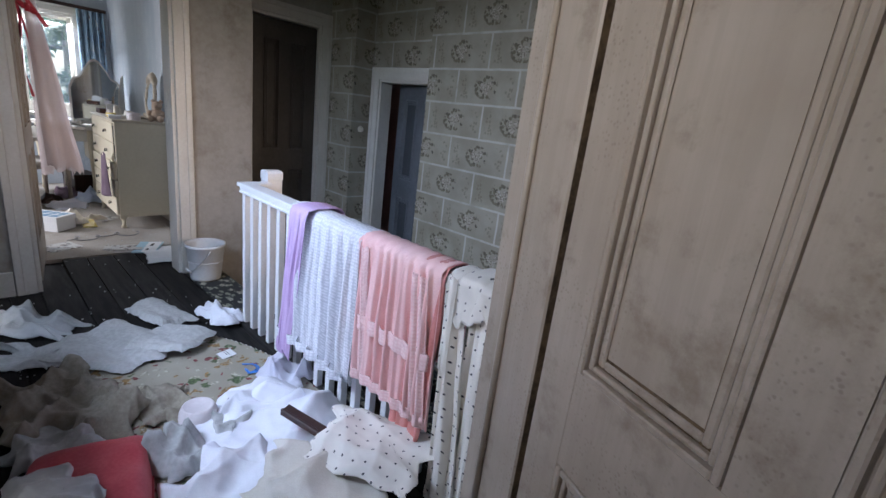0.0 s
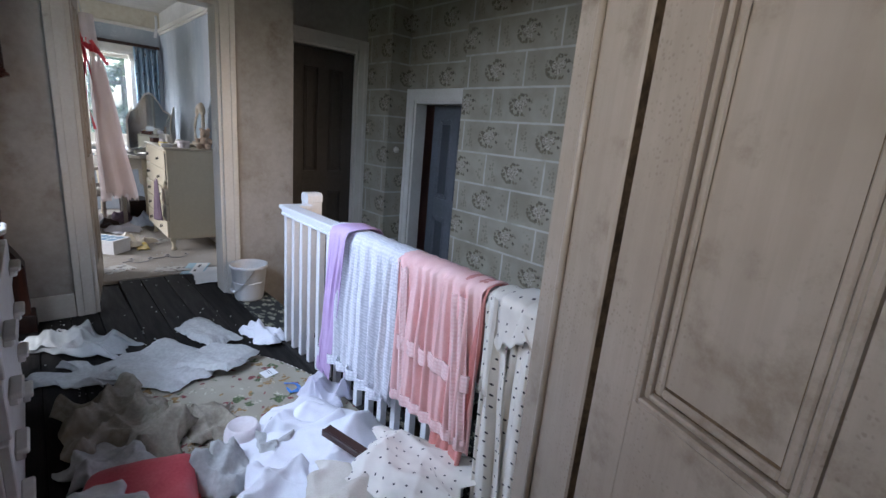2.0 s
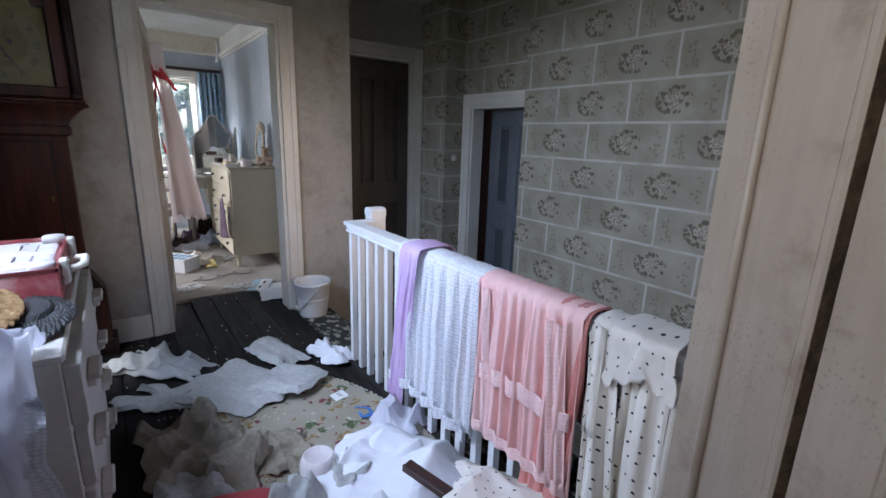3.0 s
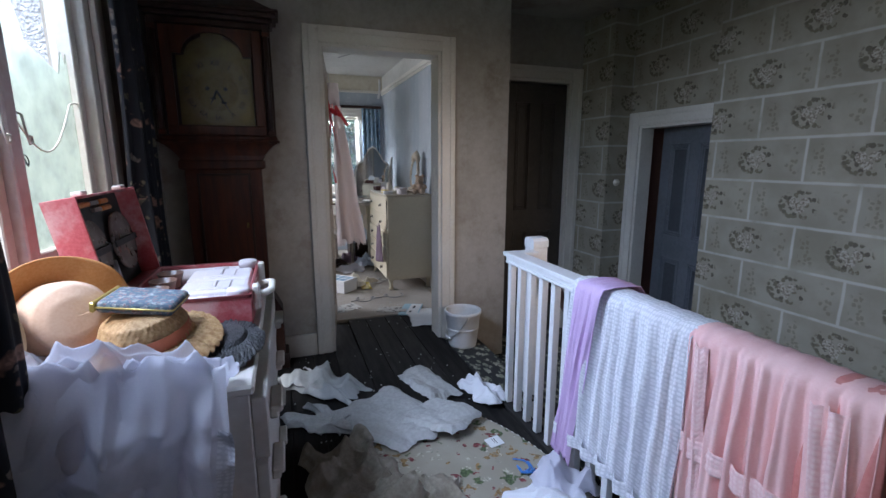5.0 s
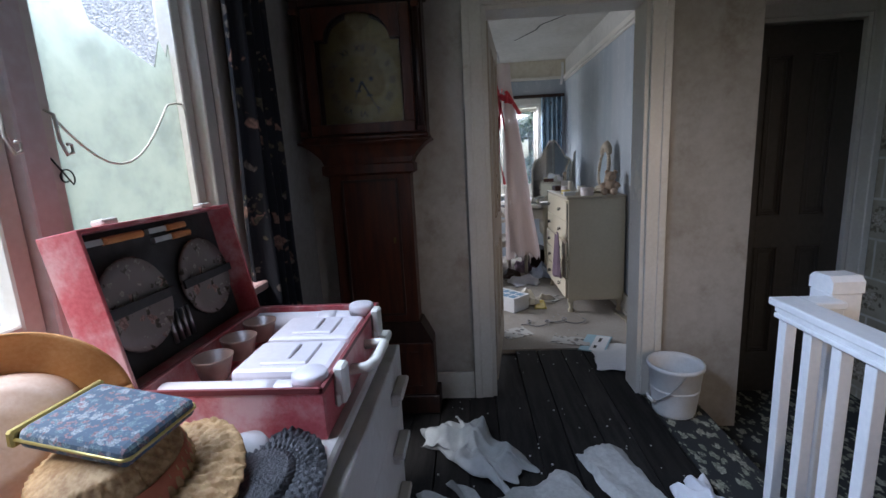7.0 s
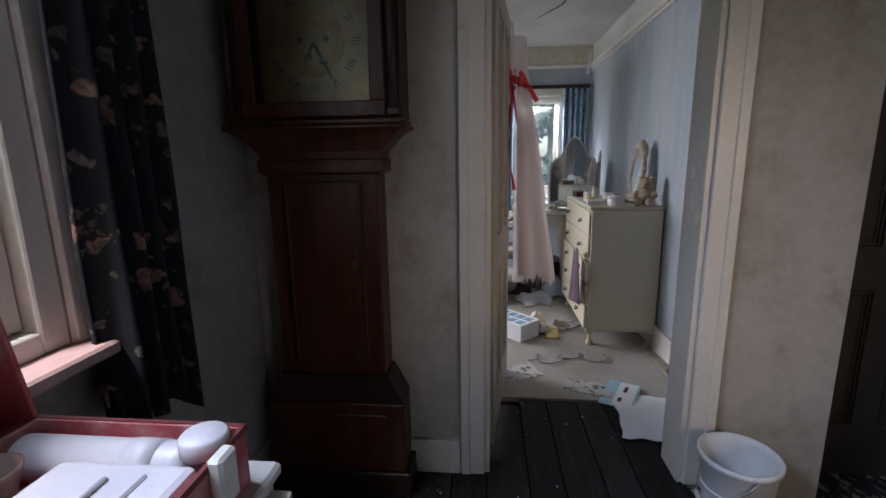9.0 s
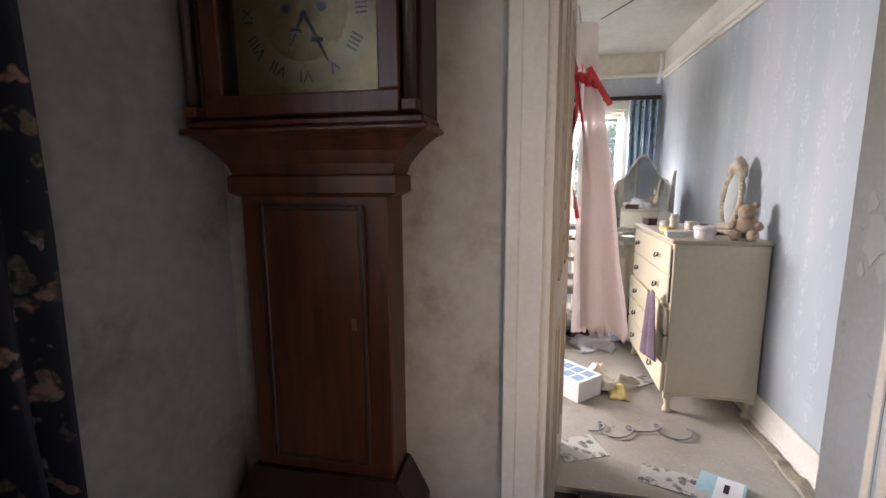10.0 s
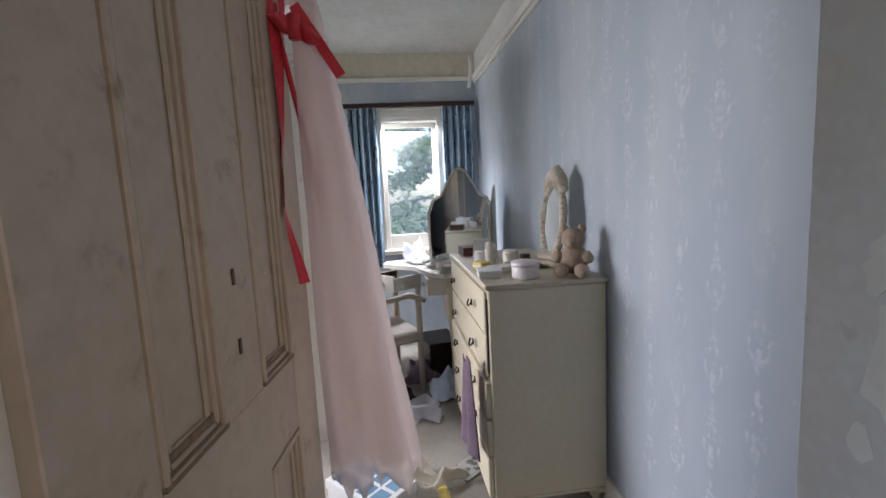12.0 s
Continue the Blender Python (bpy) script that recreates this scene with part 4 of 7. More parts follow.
for a, b, gm in ((WX0 + 0.062, MX - 0.032, DIRTY_GLASS), (MX + 0.032, WX1 - 0.062, GLASS)):
    s = part("casement", boxes((a, a + 0.045, -0.085, -0.035, WZ0 + 0.055, WZ1 - 0.065), (b - 0.045, b, -0.085, -0.035, WZ0 + 0.055, WZ1 - 0.065), (a + 0.045, b - 0.045, -0.085, -0.035, WZ0 + 0.055, WZ0 + 0.115), (a + 0.045, b - 0.045, -0.085, -0.035, WZ1 - 0.115, WZ1 - 0.065), bev=0.004), PAINT, w1)
    if gm is GLASS:
        g = part("pane", box(a + 0.045, b - 0.045, -0.062, -0.058, WZ0 + 0.115, WZ1 - 0.115), gm, s)
        g.visible_shadow = False
    else:
        # the cracked pane, gone at its top corner
        hole = [(a + 0.045, WZ0 + 0.115), (b - 0.045, WZ0 + 0.115), (b - 0.045, 1.95), (b - 0.10, 1.88), (b - 0.13, 1.78), (b - 0.19, 1.72), (b - 0.22, 1.64), (b - 0.29, 1.62), (a + 0.12, 1.58), (a + 0.085, 1.66), (a + 0.06, 1.62), (a + 0.045, 1.66)]
        g = part("cracked_pane", prism(hole, -0.062, -0.058, "y"), gm, s)
        g.visible_shadow = False
        g = part("shard", prism([(b - 0.045, 1.97), (b - 0.045, 2.0), (b - 0.16, 2.0), (b - 0.15, 1.9)], -0.061, -0.057, "y"), gm, s)
        g.visible_shadow = False
for sx in (MX + 0.055, MX - 0.055):
    part("casement_fastener", tube([(sx, -0.03, 1.42), (sx, -0.012, 1.41), (sx + 0.004, -0.006, 1.36), (sx - 0.008, -0.006, 1.33), (sx - 0.022, -0.006, 1.335), (sx - 0.022, -0.006, 1.352), (sx - 0.012, -0.006, 1.352)], 0.0035, 8), PAINT, w1, smooth=True)
part("stay_curl", tube([(MX - 0.035, -0.03, 1.34)] + [(MX - 0.075 - 0.02 * math.cos(a) * (1 - a / 9), -0.03, 1.285 + 0.02 * math.sin(a) * (1 - a / 9)) for a in [0.4 * k for k in range(-2, 14)]], 0.0018, 6), IRON, w1, smooth=True)
part("cord", tube([(MX - 0.04 - 0.5 * s, -0.045, 1.46 - 0.16 * math.sin(math.pi * min(1, s * 1.15)) + 0.03 * s) for s in [k / 14 for k in range(15)]], 0.003, 6), IVORY, w1, smooth=True)

# ---- outside ----
wing = thing("house_wing", pose(-3.24, -2.15, 0), "white pebbledashed wing of the house with red brick quoins", "house wing", kind="structure")
part("rendered_wall", box(-0.05, 0.0, -0.06, 1.34, -3.0, 3.2), PEBBLEDASH, wing)
setting("ground", box(-120, 120, -160, -6.0, -3.2, -3.0), GRASS, "grass outside the house")
setting("ground_near", box(-40, 40, -6.0, -2.6, -3.2, -3.0), GRASS, "grass beside the house")

flake = tagged(thing("paint_flake", pose(-3.50, DY1 - 0.024, 1.13), "pale patch of peeled paint on the door jamb", "paint patch"), kind="structure")
random.seed(77)
for fx, fz, fr in ((0.0, 0.0, 0.050), (0.035, -0.06, 0.026), (-0.025, 0.085, 0.020), (0.02, 0.12, 0.012), (-0.035, -0.075, 0.014)):
    part("patch", prism([(fx + fr * random.uniform(0.55, 1.15) * math.cos(0.4488 * k), fz + 1.3 * fr * random.uniform(0.55, 1.15) * math.sin(0.4488 * k)) for k in range(14)], -0.0012, 0.0, "y"), IVORY, flake)

for k, pts in enumerate(([(-6.05, 0.62), (-5.7, 0.78), (-5.55, 0.80), (-5.3, 0.98), (-5.32, 0.985), (-5.56, 0.812), (-5.71, 0.795), (-6.05, 0.63)], [(-4.9, 1.05), (-4.62, 1.16), (-4.4, 1.14), (-4.4, 1.15), (-4.62, 1.175), (-4.9, 1.06)])):
    setting("ceiling_crack", prism(pts, BC - 0.002, BC + 0.001), BLACK, "dark crack across the bedroom ceiling")


# ---- landing: balustrade and newel ----
RY, RZ = 1.035, 0.832
bal = thing("balustrade", pose(-2.46, RY, 0.0), "white painted wooden balustrade guarding the stairwell", "balustrade")
part("handrail", boxes((-0.03, 1.945, -0.040, 0.040, RZ - 0.022, RZ), (-0.015, 1.945, -0.030, 0.030, RZ - 0.040, RZ - 0.022), (-0.008, 1.945, -0.036, 0.036, RZ - 0.055, RZ - 0.040), bev=0.003), RAIL_PAINT, bal)
part("return_rail", boxes((-0.03, 0.045, 0.040, 0.13, RZ - 0.022, RZ - 0.001), (-0.015, 0.035, 0.04, 0.13, RZ - 0.055, RZ - 0.022), bev=0.003), RAIL_PAINT, bal)
part("base_rail", box(-0.02, 1.945, -0.035, 0.04, -0.03, 0.006, 0.003), BOARDS, bal)
for i in range(20):
    part("baluster", box(-0.012 + 0.1 * i, 0.020 + 0.1 * i, -0.016, 0.016, 0.006, RZ - 0.055, 0.002), RAIL_PAINT, bal)
newel = thing("newel_post", pose(-2.515, 1.205, -0.2), "white painted square newel post with a chamfered cap", "newel post")
part("post", box(-0.044, 0.044, -0.044, 0.044, 0, 1.04, 0.004), RAIL_PAINT, newel)
part("cap", prism([(-0.047, 1.04), (0.047, 1.04), (0.047, 1.075), (0.030, 1.09), (-0.030, 1.09), (-0.047, 1.075)], -0.045, 0.045, "y"), RAIL_PAINT, newel)
hr = thing("stair_handrail", pose(-2.46, 1.22, 0.70), "dark varnished sloping stair handrail", "handrail")
part("rail", tube([(0, 0.01, 0.02), (0.3, 0.02, -0.20), (1.4, 0.02, -1.12)], 0.027, 10), MAHOGANY_DARK, hr, smooth=True)


# ---- cloths over the rail ----
def drape(name, label, category, x0, x1, front, back, material, pleats, amp, seed, flare=0.0, tilt=0.0, fringe=0.0, lift=0.0, lag=0.0, nu=90, nv=46, over=0.0, full=1.4):
    """A cloth hung over the handrail: front and back falls with folds that deepen downwards."""
    e = thing(name, pose((x0 + x1) / 2, RY, RZ), label, category)
    w = x1 - x0
    L = front + back + 0.10

    def fn(u, v):
        s = v * L - back - 0.05
        fall = max(0.0, abs(s) - 0.05)
        side = -1 if s > 0 else 1
        d = fall / max(front, 0.01)
        ph = pleats * 2 * math.pi * u + 1.3 * n3(u * 4 + seed, d * 1.2, seed)
        fold = math.sin(ph) + 0.45 * math.sin(2.3 * ph + seed) + 0.6 * n3(u * 9 + seed, d * 2, 3.1)
        x = (u - 0.5) * w * (1 + flare * d) + tilt * fall + 0.012 * n3(u * 7, v * 5, seed)
        if fall == 0:
            a = (s / 0.05) * 0.5 * math.pi
            y, z = -math.sin(a) * (0.046 + over), 0.004 + lift + 0.012 * math.cos(a) + 0.004 * fold * 0.4 + 0.004
        else:
            y = side * (0.047 + over + amp * 0.45) + amp * (0.35 + 0.65 * min(1, fall / 0.25)) * fold * 0.5
            y = min(y, -0.043) if side < 0 else max(y, 0.043)
            z = -fall + lift - 0.02 * fold * d - lag * u * d + 0.018 * n3(u * 6 + seed, 9.0, 1.0) * d
        if fringe and v > 0.985:
            z += fringe * 0.6 * n3(u * 80, seed, 0.0)
        return (x, y, z)
    ob = part("cloth", grid(fn, nu, nv, uv=(w * (1 + flare * 0.5) * full, L)), material, e, smooth=True)
    thick(ob, 0.0025)
    return e


sh = drape("lace_shawl", "white open-knit shawl hung in pleats over the handrail", "shawl", -1.855, -1.30, 0.62, 0.35, LACE, 6.5, 0.036, 4.2, 0.06, -0.05, 0.05, over=0.004, nu=150)
drape("lilac_scarf", "thin lilac chiffon scarf hung diagonally over a white shawl", "scarf", -1.79, -1.655, 0.72, 0.30, LILAC, 3.2, 0.012, 1.7, -0.20, -0.16, over=0.040, lift=0.010, nu=80)
pk = drape("pink_blouse", "pink pleated chiffon blouse with lace bands hung over the handrail", "blouse", -1.31, -0.885, 0.55, 0.40, PINK, 7.5, 0.034, 7.4, 0.05, 0.0, 0.03, over=0.006, nu=120)


def strip(name, parent, x0, x1, z0, z1, y, material, waves=8, amp=0.006, seed=0.0, lean=0.0):
    ob = part(name, grid(lambda u, v: (x0 + (x1 - x0) * u + lean * (1 - v), y + amp * math.sin(waves * 6.28 * u + seed) + 0.004 * n3(u * 9, v * 4, seed), z0 + (z1 - z0) * v + 0.006 * n3(u * 8, seed, 2)), 40, 8, uv=(x1 - x0, z1 - z0)), material, parent, smooth=True)
    return thick(ob, 0.002)


strip("knit_border", sh, -0.325, 0.255, -0.635, -0.585, -0.086, LACE, 6.5, 0.016, 2.2)
strip("lace_band", pk, -0.20, 0.21, -0.34, -0.28, -0.082, PINK_LACE, 6, 0.006, 1.0)
strip("lace_hem", pk, -0.21, 0.22, -0.56, -0.515, -0.080, PINK_LACE, 7, 0.008, 2.0)
strip("pleat_frill", pk, -0.19, -0.15, -0.54, -0.02, -0.080, PINK_LACE, 1, 0.006, 1.5, 0.03)
strip("front_frill", pk, 0.10, 0.17, -0.55, -0.03, -0.082, PINK_LACE, 2, 0.008, 3.0, 0.05)
drape("salmon_slip", "salmon pink slip trailing from the handrail to the floor", "slip", -0.99, -0.87, 0.80, 0.3, surface("salmon_satin", (0.62, 0.22, 0.20), (0.70, 0.31, 0.28), 0.5, 5, 120), 2, 0.02, 9.1, 0.5, -0.10)
pd1 = drape("polka_dot_dress", "cream polka-dot cotton dress hung over the handrail to the floor", "dress", -0.858, -0.768, 0.80, 0.4, POLKA, 1.6, 0.034, 11.3, 0.45, 0.05, over=0.010, nu=70, nv=60, full=1.5)
strip("shoulder_strap", pd1, -0.030, 0.010, -0.30, 0.012, -0.085, POLKA, 1, 0.006, 0.4)
strip("hem", pd1, -0.030, 0.105, -0.80, -0.765, -0.078, POLKA, 2, 0.010, 1.4)
drape("polka_dot_sleeve", "cream polka-dot sleeve folded over the handrail", "sleeve", -0.795, -0.628, 0.125, 0.15, POLKA, 1.3, 0.014, 13.0, 0.10, 0.02, over=0.034, lift=0.008, lag=-0.03, full=1.2)
pd2 = drape("polka_dot_skirt", "cream polka-dot cotton skirt hanging behind a folded sleeve", "skirt", -0.752, -0.640, 0.80, 0.3, POLKA, 1.5, 0.026, 17.3, 0.10, 0.0, over=0.002, nu=70, nv=60, full=1.3)
lining = thing("beige_lining", pose(-0.603, RY - 0.030, 0.0), "beige cotton lining hanging below the handrail", "lining")
thick(part("cloth", grid(lambda u, v: (0.075 * (u - 0.5), -0.014 - 0.012 * math.sin(9 * u + 2 * v), RZ - 0.058 - 0.76 * v), 16, 30, uv=(0.08, 0.76)), CREAM_CLOTH, lining, smooth=True), 0.002)


# ---- crumpled things on the floor ----
def crumple(name, label, category, cx, cy, w, h, rot, amp, seed, material, z0=0.004, dome=0.0, scale=1.0, ragged=0.10, nu=56, nv=46, group="", stiff=False):
    """Cloth or paper lying crumpled. Stiff sheets break into flat facets with straight edges; soft ones run in long curved folds."""
    e = thing(name, pose(cx, cy, z0, 0, 0, rot), label, category, group)
    rnd = random.Random(int(seed * 100))
    k = 0.45 if stiff else 1.0
    cuts = [(rnd.uniform(0, 6.28), rnd.uniform(0.13, 0.34) * scale, rnd.random(), rnd.uniform(0.5, 1.0)) for _ in range(7)]

    def fn(u, v):
        a, b = u - 0.5, v - 0.5
        x = a * w * (1 + k * ragged * 1.6 * n3(b * 3 + seed, seed, 1.0)) + k * ragged * w * n3(b * 4, a * 2, seed)
        y = b * h * (1 + k * ragged * 1.6 * n3(a * 3 - seed, 2.0, seed)) + k * ragged * h * n3(a * 4, b * 2, seed + 5)
        x += ragged * 0.5 * w * b * math.sin(seed * 3) + ragged * 0.10 * w * n3(b * 14, seed, 4.0)
        y += ragged * 0.5 * h * a * math.cos(seed * 5) + ragged * 0.10 * h * n3(a * 14, 6.0, seed)
        z = 0.0
        for n, (d, l, c, s) in enumerate(cuts):
            t = (x * math.cos(d) + y * math.sin(d)) / l + c
            if stiff:
                t += 0.10 * n3(x * 3, y * 3, seed + n)
                z += s * abs((t % 1.0) - 0.5) * 0.55
            else:
                t += 0.75 * n3(x * 3.4 / scale + n * 7, y * 3.4 / scale, seed + n)
                r = 1 - abs(math.sin(math.pi * t))
                z += s * r ** 1.5 * (0.35 + 0.65 * max(0.0, 0.5 + n3(x * 4, y * 4, seed + 2 * n))) * 0.55
        edge = min(1.0, 7 * min(0.5 - abs(a), 0.5 - abs(b)) + (0.45 if stiff else 0.30))
        z = amp * z * edge + amp * 0.10 * n3(x * 22, y * 22, seed)
        if dome:
            q = max(0.0, 1 - 3.4 * (a * a + b * b))
            z += dome * q * (0.8 + 0.7 * n3(x * 4, y * 4, seed + 8))
        return (x, y, max(z, 0.0) + 0.002)
    ob = part("sheet", grid(fn, nu, nv, uv=(w, h)), material, e, smooth=not stiff)
    thick(ob, 0.0015)
    return e


CLOUDY = sheer(surface("cloudy_plastic", (0.50, 0.53, 0.52), (0.64, 0.66, 0.66), 0.35, 4, 40), 0.3)
crumple("plastic_bag", "crumpled thin pale plastic on dark floorboards", "plastic bag", -2.93, 0.10, 0.46, 0.24, 42, 0.10, 1.3, CLOUDY, ragged=0.30)
crumple("tissue_paper", "large crumpled sheets of off-white tissue paper on the floor", "paper", -2.48, 0.40, 0.56, 0.42, 28, 0.050, 2.6, TISSUE, ragged=0.20, stiff=True, nu=70, nv=60)
crumple("tissue_paper", "off-white tissue sheet curled on the floor", "paper", -2.72, 0.66, 0.36, 0.20, 12, 0.06, 12.6, TISSUE, z0=0.012, ragged=0.22, stiff=True)
crumple("tissue_paper", "off-white tissue sheet lying over another", "paper", -2.36, 0.62, 0.30, 0.26, 40, 0.055, 15.1, TISSUE, z0=0.03, ragged=0.18, stiff=True)
crumple("tissue_paper", "torn off-white tissue sheet on the floor", "paper", -2.55, 0.07, 0.32, 0.18, 50, 0.06, 4.9, TISSUE, ragged=0.28)
crumple("tissue_paper", "yellowed crumpled tissue paper beside a chest of drawers", "paper", -2.12, 0.14, 0.40, 0.34, 10, 0.10, 5.5, TISSUE_BROWN, ragged=0.20, nu=70, nv=60)
crumple("tissue_paper", "yellowed crumpled tissue paper beside a chest of drawers", "paper", -1.90, 0.28, 0.32, 0.26, -30, 0.10, 6.8, TISSUE_BROWN, ragged=0.25)
crumple("tissue_paper", "grey-white torn tissue beside a red cushion", "paper", -1.76, 0.10, 0.28, 0.22, 15, 0.09, 16.8, TISSUE, ragged=0.28)
crumple("tissue_paper", "crumpled off-white tissue on the rug", "paper", -1.84, 0.45, 0.26, 0.16, -10, 0.07, 18.8, TISSUE_BROWN, ragged=0.28)
crumple("tissue_paper", "small ball of off-white tissue paper", "paper", -1.50, 0.40, 0.20, 0.18, 10, 0.12, 8.8, TISSUE, ragged=0.25, nu=30, nv=30)
crumple("tissue_paper", "small ball of off-white tissue paper", "paper", -1.58, 0.60, 0.16, 0.14, 10, 0.11, 9.8, TISSUE, ragged=0.25, nu=30, nv=30)
crumple("white_cloth", "small crumpled white cloth by the balustrade", "cloth", -2.56, 0.93, 0.28, 0.16, 20, 0.10, 8.1, WHITE_CLOTH, ragged=0.20)
crumple("white_sheet", "heap of crumpled white cotton sheets under the balustrade", "sheet", -1.36, 0.78, 0.84, 0.54, 25, 0.060, 3.3, WHITE_CLOTH, dome=0.11, ragged=0.10, nu=120, nv=90, scale=2.0)
crumple("white_sheet", "crumpled white cotton sheet on a heap", "sheet", -1.60, 0.74, 0.34, 0.24, 40, 0.085, 13.3, WHITE_CLOTH, dome=0.05, ragged=0.18)
crumple("white_sheet", "crumpled sheer white sheet on the floor", "sheet", -1.28, 0.50, 0.32, 0.32, 15, 0.08, 23.3, WHITE_CLOTH, dome=0.06, ragged=0.18)
crumple("plastic_bag", "clear plastic bag lying beside the balustrade", "plastic bag", -1.78, 0.93, 0.26, 0.18, 30, 0.11, 31.3, NET, ragged=0.18)
crumple("plastic_bag", "clear plastic wrapper lying on a red cushion", "plastic bag", -1.40, 0.05, 0.26, 0.18, 30, 0.07, 33.3, CLOUDY, z0=0.13, ragged=0.2)
crumple("polka_dot_cloth", "cream polka-dot cotton cloth spread over a heap of sheets", "cloth", -0.99, 0.86, 0.42, 0.30, 20, 0.03, 41.3, POLKA, z0=0.17, dome=0.03, ragged=0.12, nu=70, nv=50)
crumple("cream_cloth", "cream cotton lining spread over a heap of sheets", "cloth", -1.00, 0.64, 0.40, 0.26, 25, 0.035, 43.3, CREAM_CLOTH, z0=0.13, dome=0.03, ragged=0.15)

slat = thing("wooden_slat", pose(-1.22, 0.745, 0.168, 4, 6, 18), "short dark varnished wooden slat lying on white sheets", "wooden slat")
part("slat", boxes((-0.13, 0.14, -0.022, 0.022, 0, 0.022), (-0.13, 0.14, -0.022, -0.012, 0.022, 0.028), bev=0.002), BROWN_WOOD, slat)
bowl = thing("bowl", pose(-1.69, 0.52, 0.012), "small upturned white bowl on the rug", "bowl")
part("bowl", lathe([(0.072, 0.0), (0.074, 0.012), (0.068, 0.05), (0.058, 0.072), (0.052, 0.075), (0.050, 0.070), (0.0, 0.070)], 28, cap=False), PLASTIC, bowl, smooth=True)
cush = thing("red_cushion", pose(-1.49, 0.135, 0.012, 0, 0, -14), "dusty red square cushion lying among papers", "cushion")
part("cushion", grid(lambda u, v: ((u - 0.5) * 0.40, (v - 0.5) * 0.34, 0.105 * (max(0.0, 1 - (2 * u - 1) ** 8) * max(0.0, 1 - (2 * v - 1) ** 8)) ** 0.5 + 0.01 * n3(u * 5, v * 5, 1)), 30, 26), RED_PLASTIC, cush, smooth=True)
part("piping", tube([(0.2 * math.copysign(abs(math.cos(a)) ** 0.3, math.cos(a)), 0.17 * math.copysign(abs(math.sin(a)) ** 0.3, math.sin(a)), 0.004) for a in [2 * math.pi * k / 40 for k in range(41)]], 0.005, 6), RED_PLASTIC, cush, smooth=True)
card = thing("card", pose(-2.14, 0.80, 0.012, 3, 2, 8), "small white printed card on the rug", "card")
part("card", box(-0.032, 0.032, -0.036, 0.036, 0, 0.0015), PAPER, card)
part("printed_line", boxes((-0.022, 0.018, 0.006, 0.009, 0.0015, 0.0019), (-0.022, 0.010, -0.004, -0.001, 0.0015, 0.0019)), BLACK, card)
rb = thing("blue_ribbon", pose(-1.93, 0.83, 0.008), "tangle of bright blue ribbon on the rug", "ribbon")
random.seed(5)
for k in range(5):
    a0 = random.uniform(0, 6.28)
    part("ribbon_loop", tube([(0.05 * math.cos(a0 + 0.5 * i) * (0.5 + 0.1 * i), 0.035 * math.sin(a0 + 0.55 * i) * (0.5 + 0.1 * i), 0.008 + 0.012 * abs(math.sin(i + k))) for i in range(8)], 0.0035, 5), BLUE_RIBBON, rb, smooth=True)

rug = thing("rug", pose(-1.62, 0.52, 0.001), "worn round floral rug with a fringed edge", "rug")
part("rug", lathe([(0.001, 0.008), (0.45, 0.008), (0.93, 0.007), (0.95, 0.002)], 64, sx=1.0, sy=0.53, cap=False), RUG, rug)
tagged(part("fringe", boxes(*[(0.95 * math.cos(a) - 0.004, 0.95 * math.cos(a) + 0.014, 0.503 * math.sin(a) - 0.003, 0.503 * math.sin(a) + 0.003, 0.0, 0.003) for a in [2 * math.pi * k / 150 for k in range(150)]]), CREAM_CLOTH, rug), kind="stuff")

bk = thing("bucket", pose(-3.26, 1.085, 0.005), "white plastic bucket standing against the wall", "bucket")
part("pail", lathe([(0.0, 0.0), (0.092, 0.0), (0.097, 0.01), (0.100, 0.03), (0.122, 0.235), (0.130, 0.24), (0.130, 0.258), (0.122, 0.26), (0.117, 0.235), (0.094, 0.02), (0.0, 0.018)], 36, cap=False), BUCKET, bk, smooth=True)
part("band", lathe([(0.1095, 0.125), (0.1125, 0.127), (0.1135, 0.139), (0.1115, 0.141)], 36, cap=False), BUCKET, bk, smooth=True)
part("handle", tube([(0.128 * math.cos(a), -0.005 - 0.11 * math.sin(a), 0.24 - 0.17 * math.sin(a)) for a in [math.pi * k / 16 for k in range(17)]], 0.003, 6), STEEL, bk, smooth=True)
part("grip", tube([(0.04, -0.113, 0.072), (0.0, -0.117, 0.068), (-0.04, -0.113, 0.072)], 0.009, 8), BUCKET, bk, smooth=True)

# ---- chest of drawers under the window ----
CXA, CXB, CYF, CYB, CZ = -2.42, -1.465, -0.137, -0.64, 0.790
ch = thing("chest_of_drawers", pose((CXA + CXB) / 2, (CYF + CYB) / 2, 0), "white painted chest of drawers under the window", "chest of drawers")
hw, hd = (CXB - CXA) / 2, (CYF - CYB) / 2
part("carcass", box(-hw + 0.012, hw - 0.012, -hd + 0.01, hd - 0.012, 0.06, CZ - 0.025, 0.003), DRAWER_PAINT, ch)
part("top", box(-hw, hw, -hd, hd, CZ - 0.025, CZ, 0.006), DRAWER_PAINT, ch)
part("plinth", box(-hw + 0.03, hw - 0.03, -hd + 0.03, hd - 0.03, 0.0, 0.06), DRAWER_PAINT, ch)
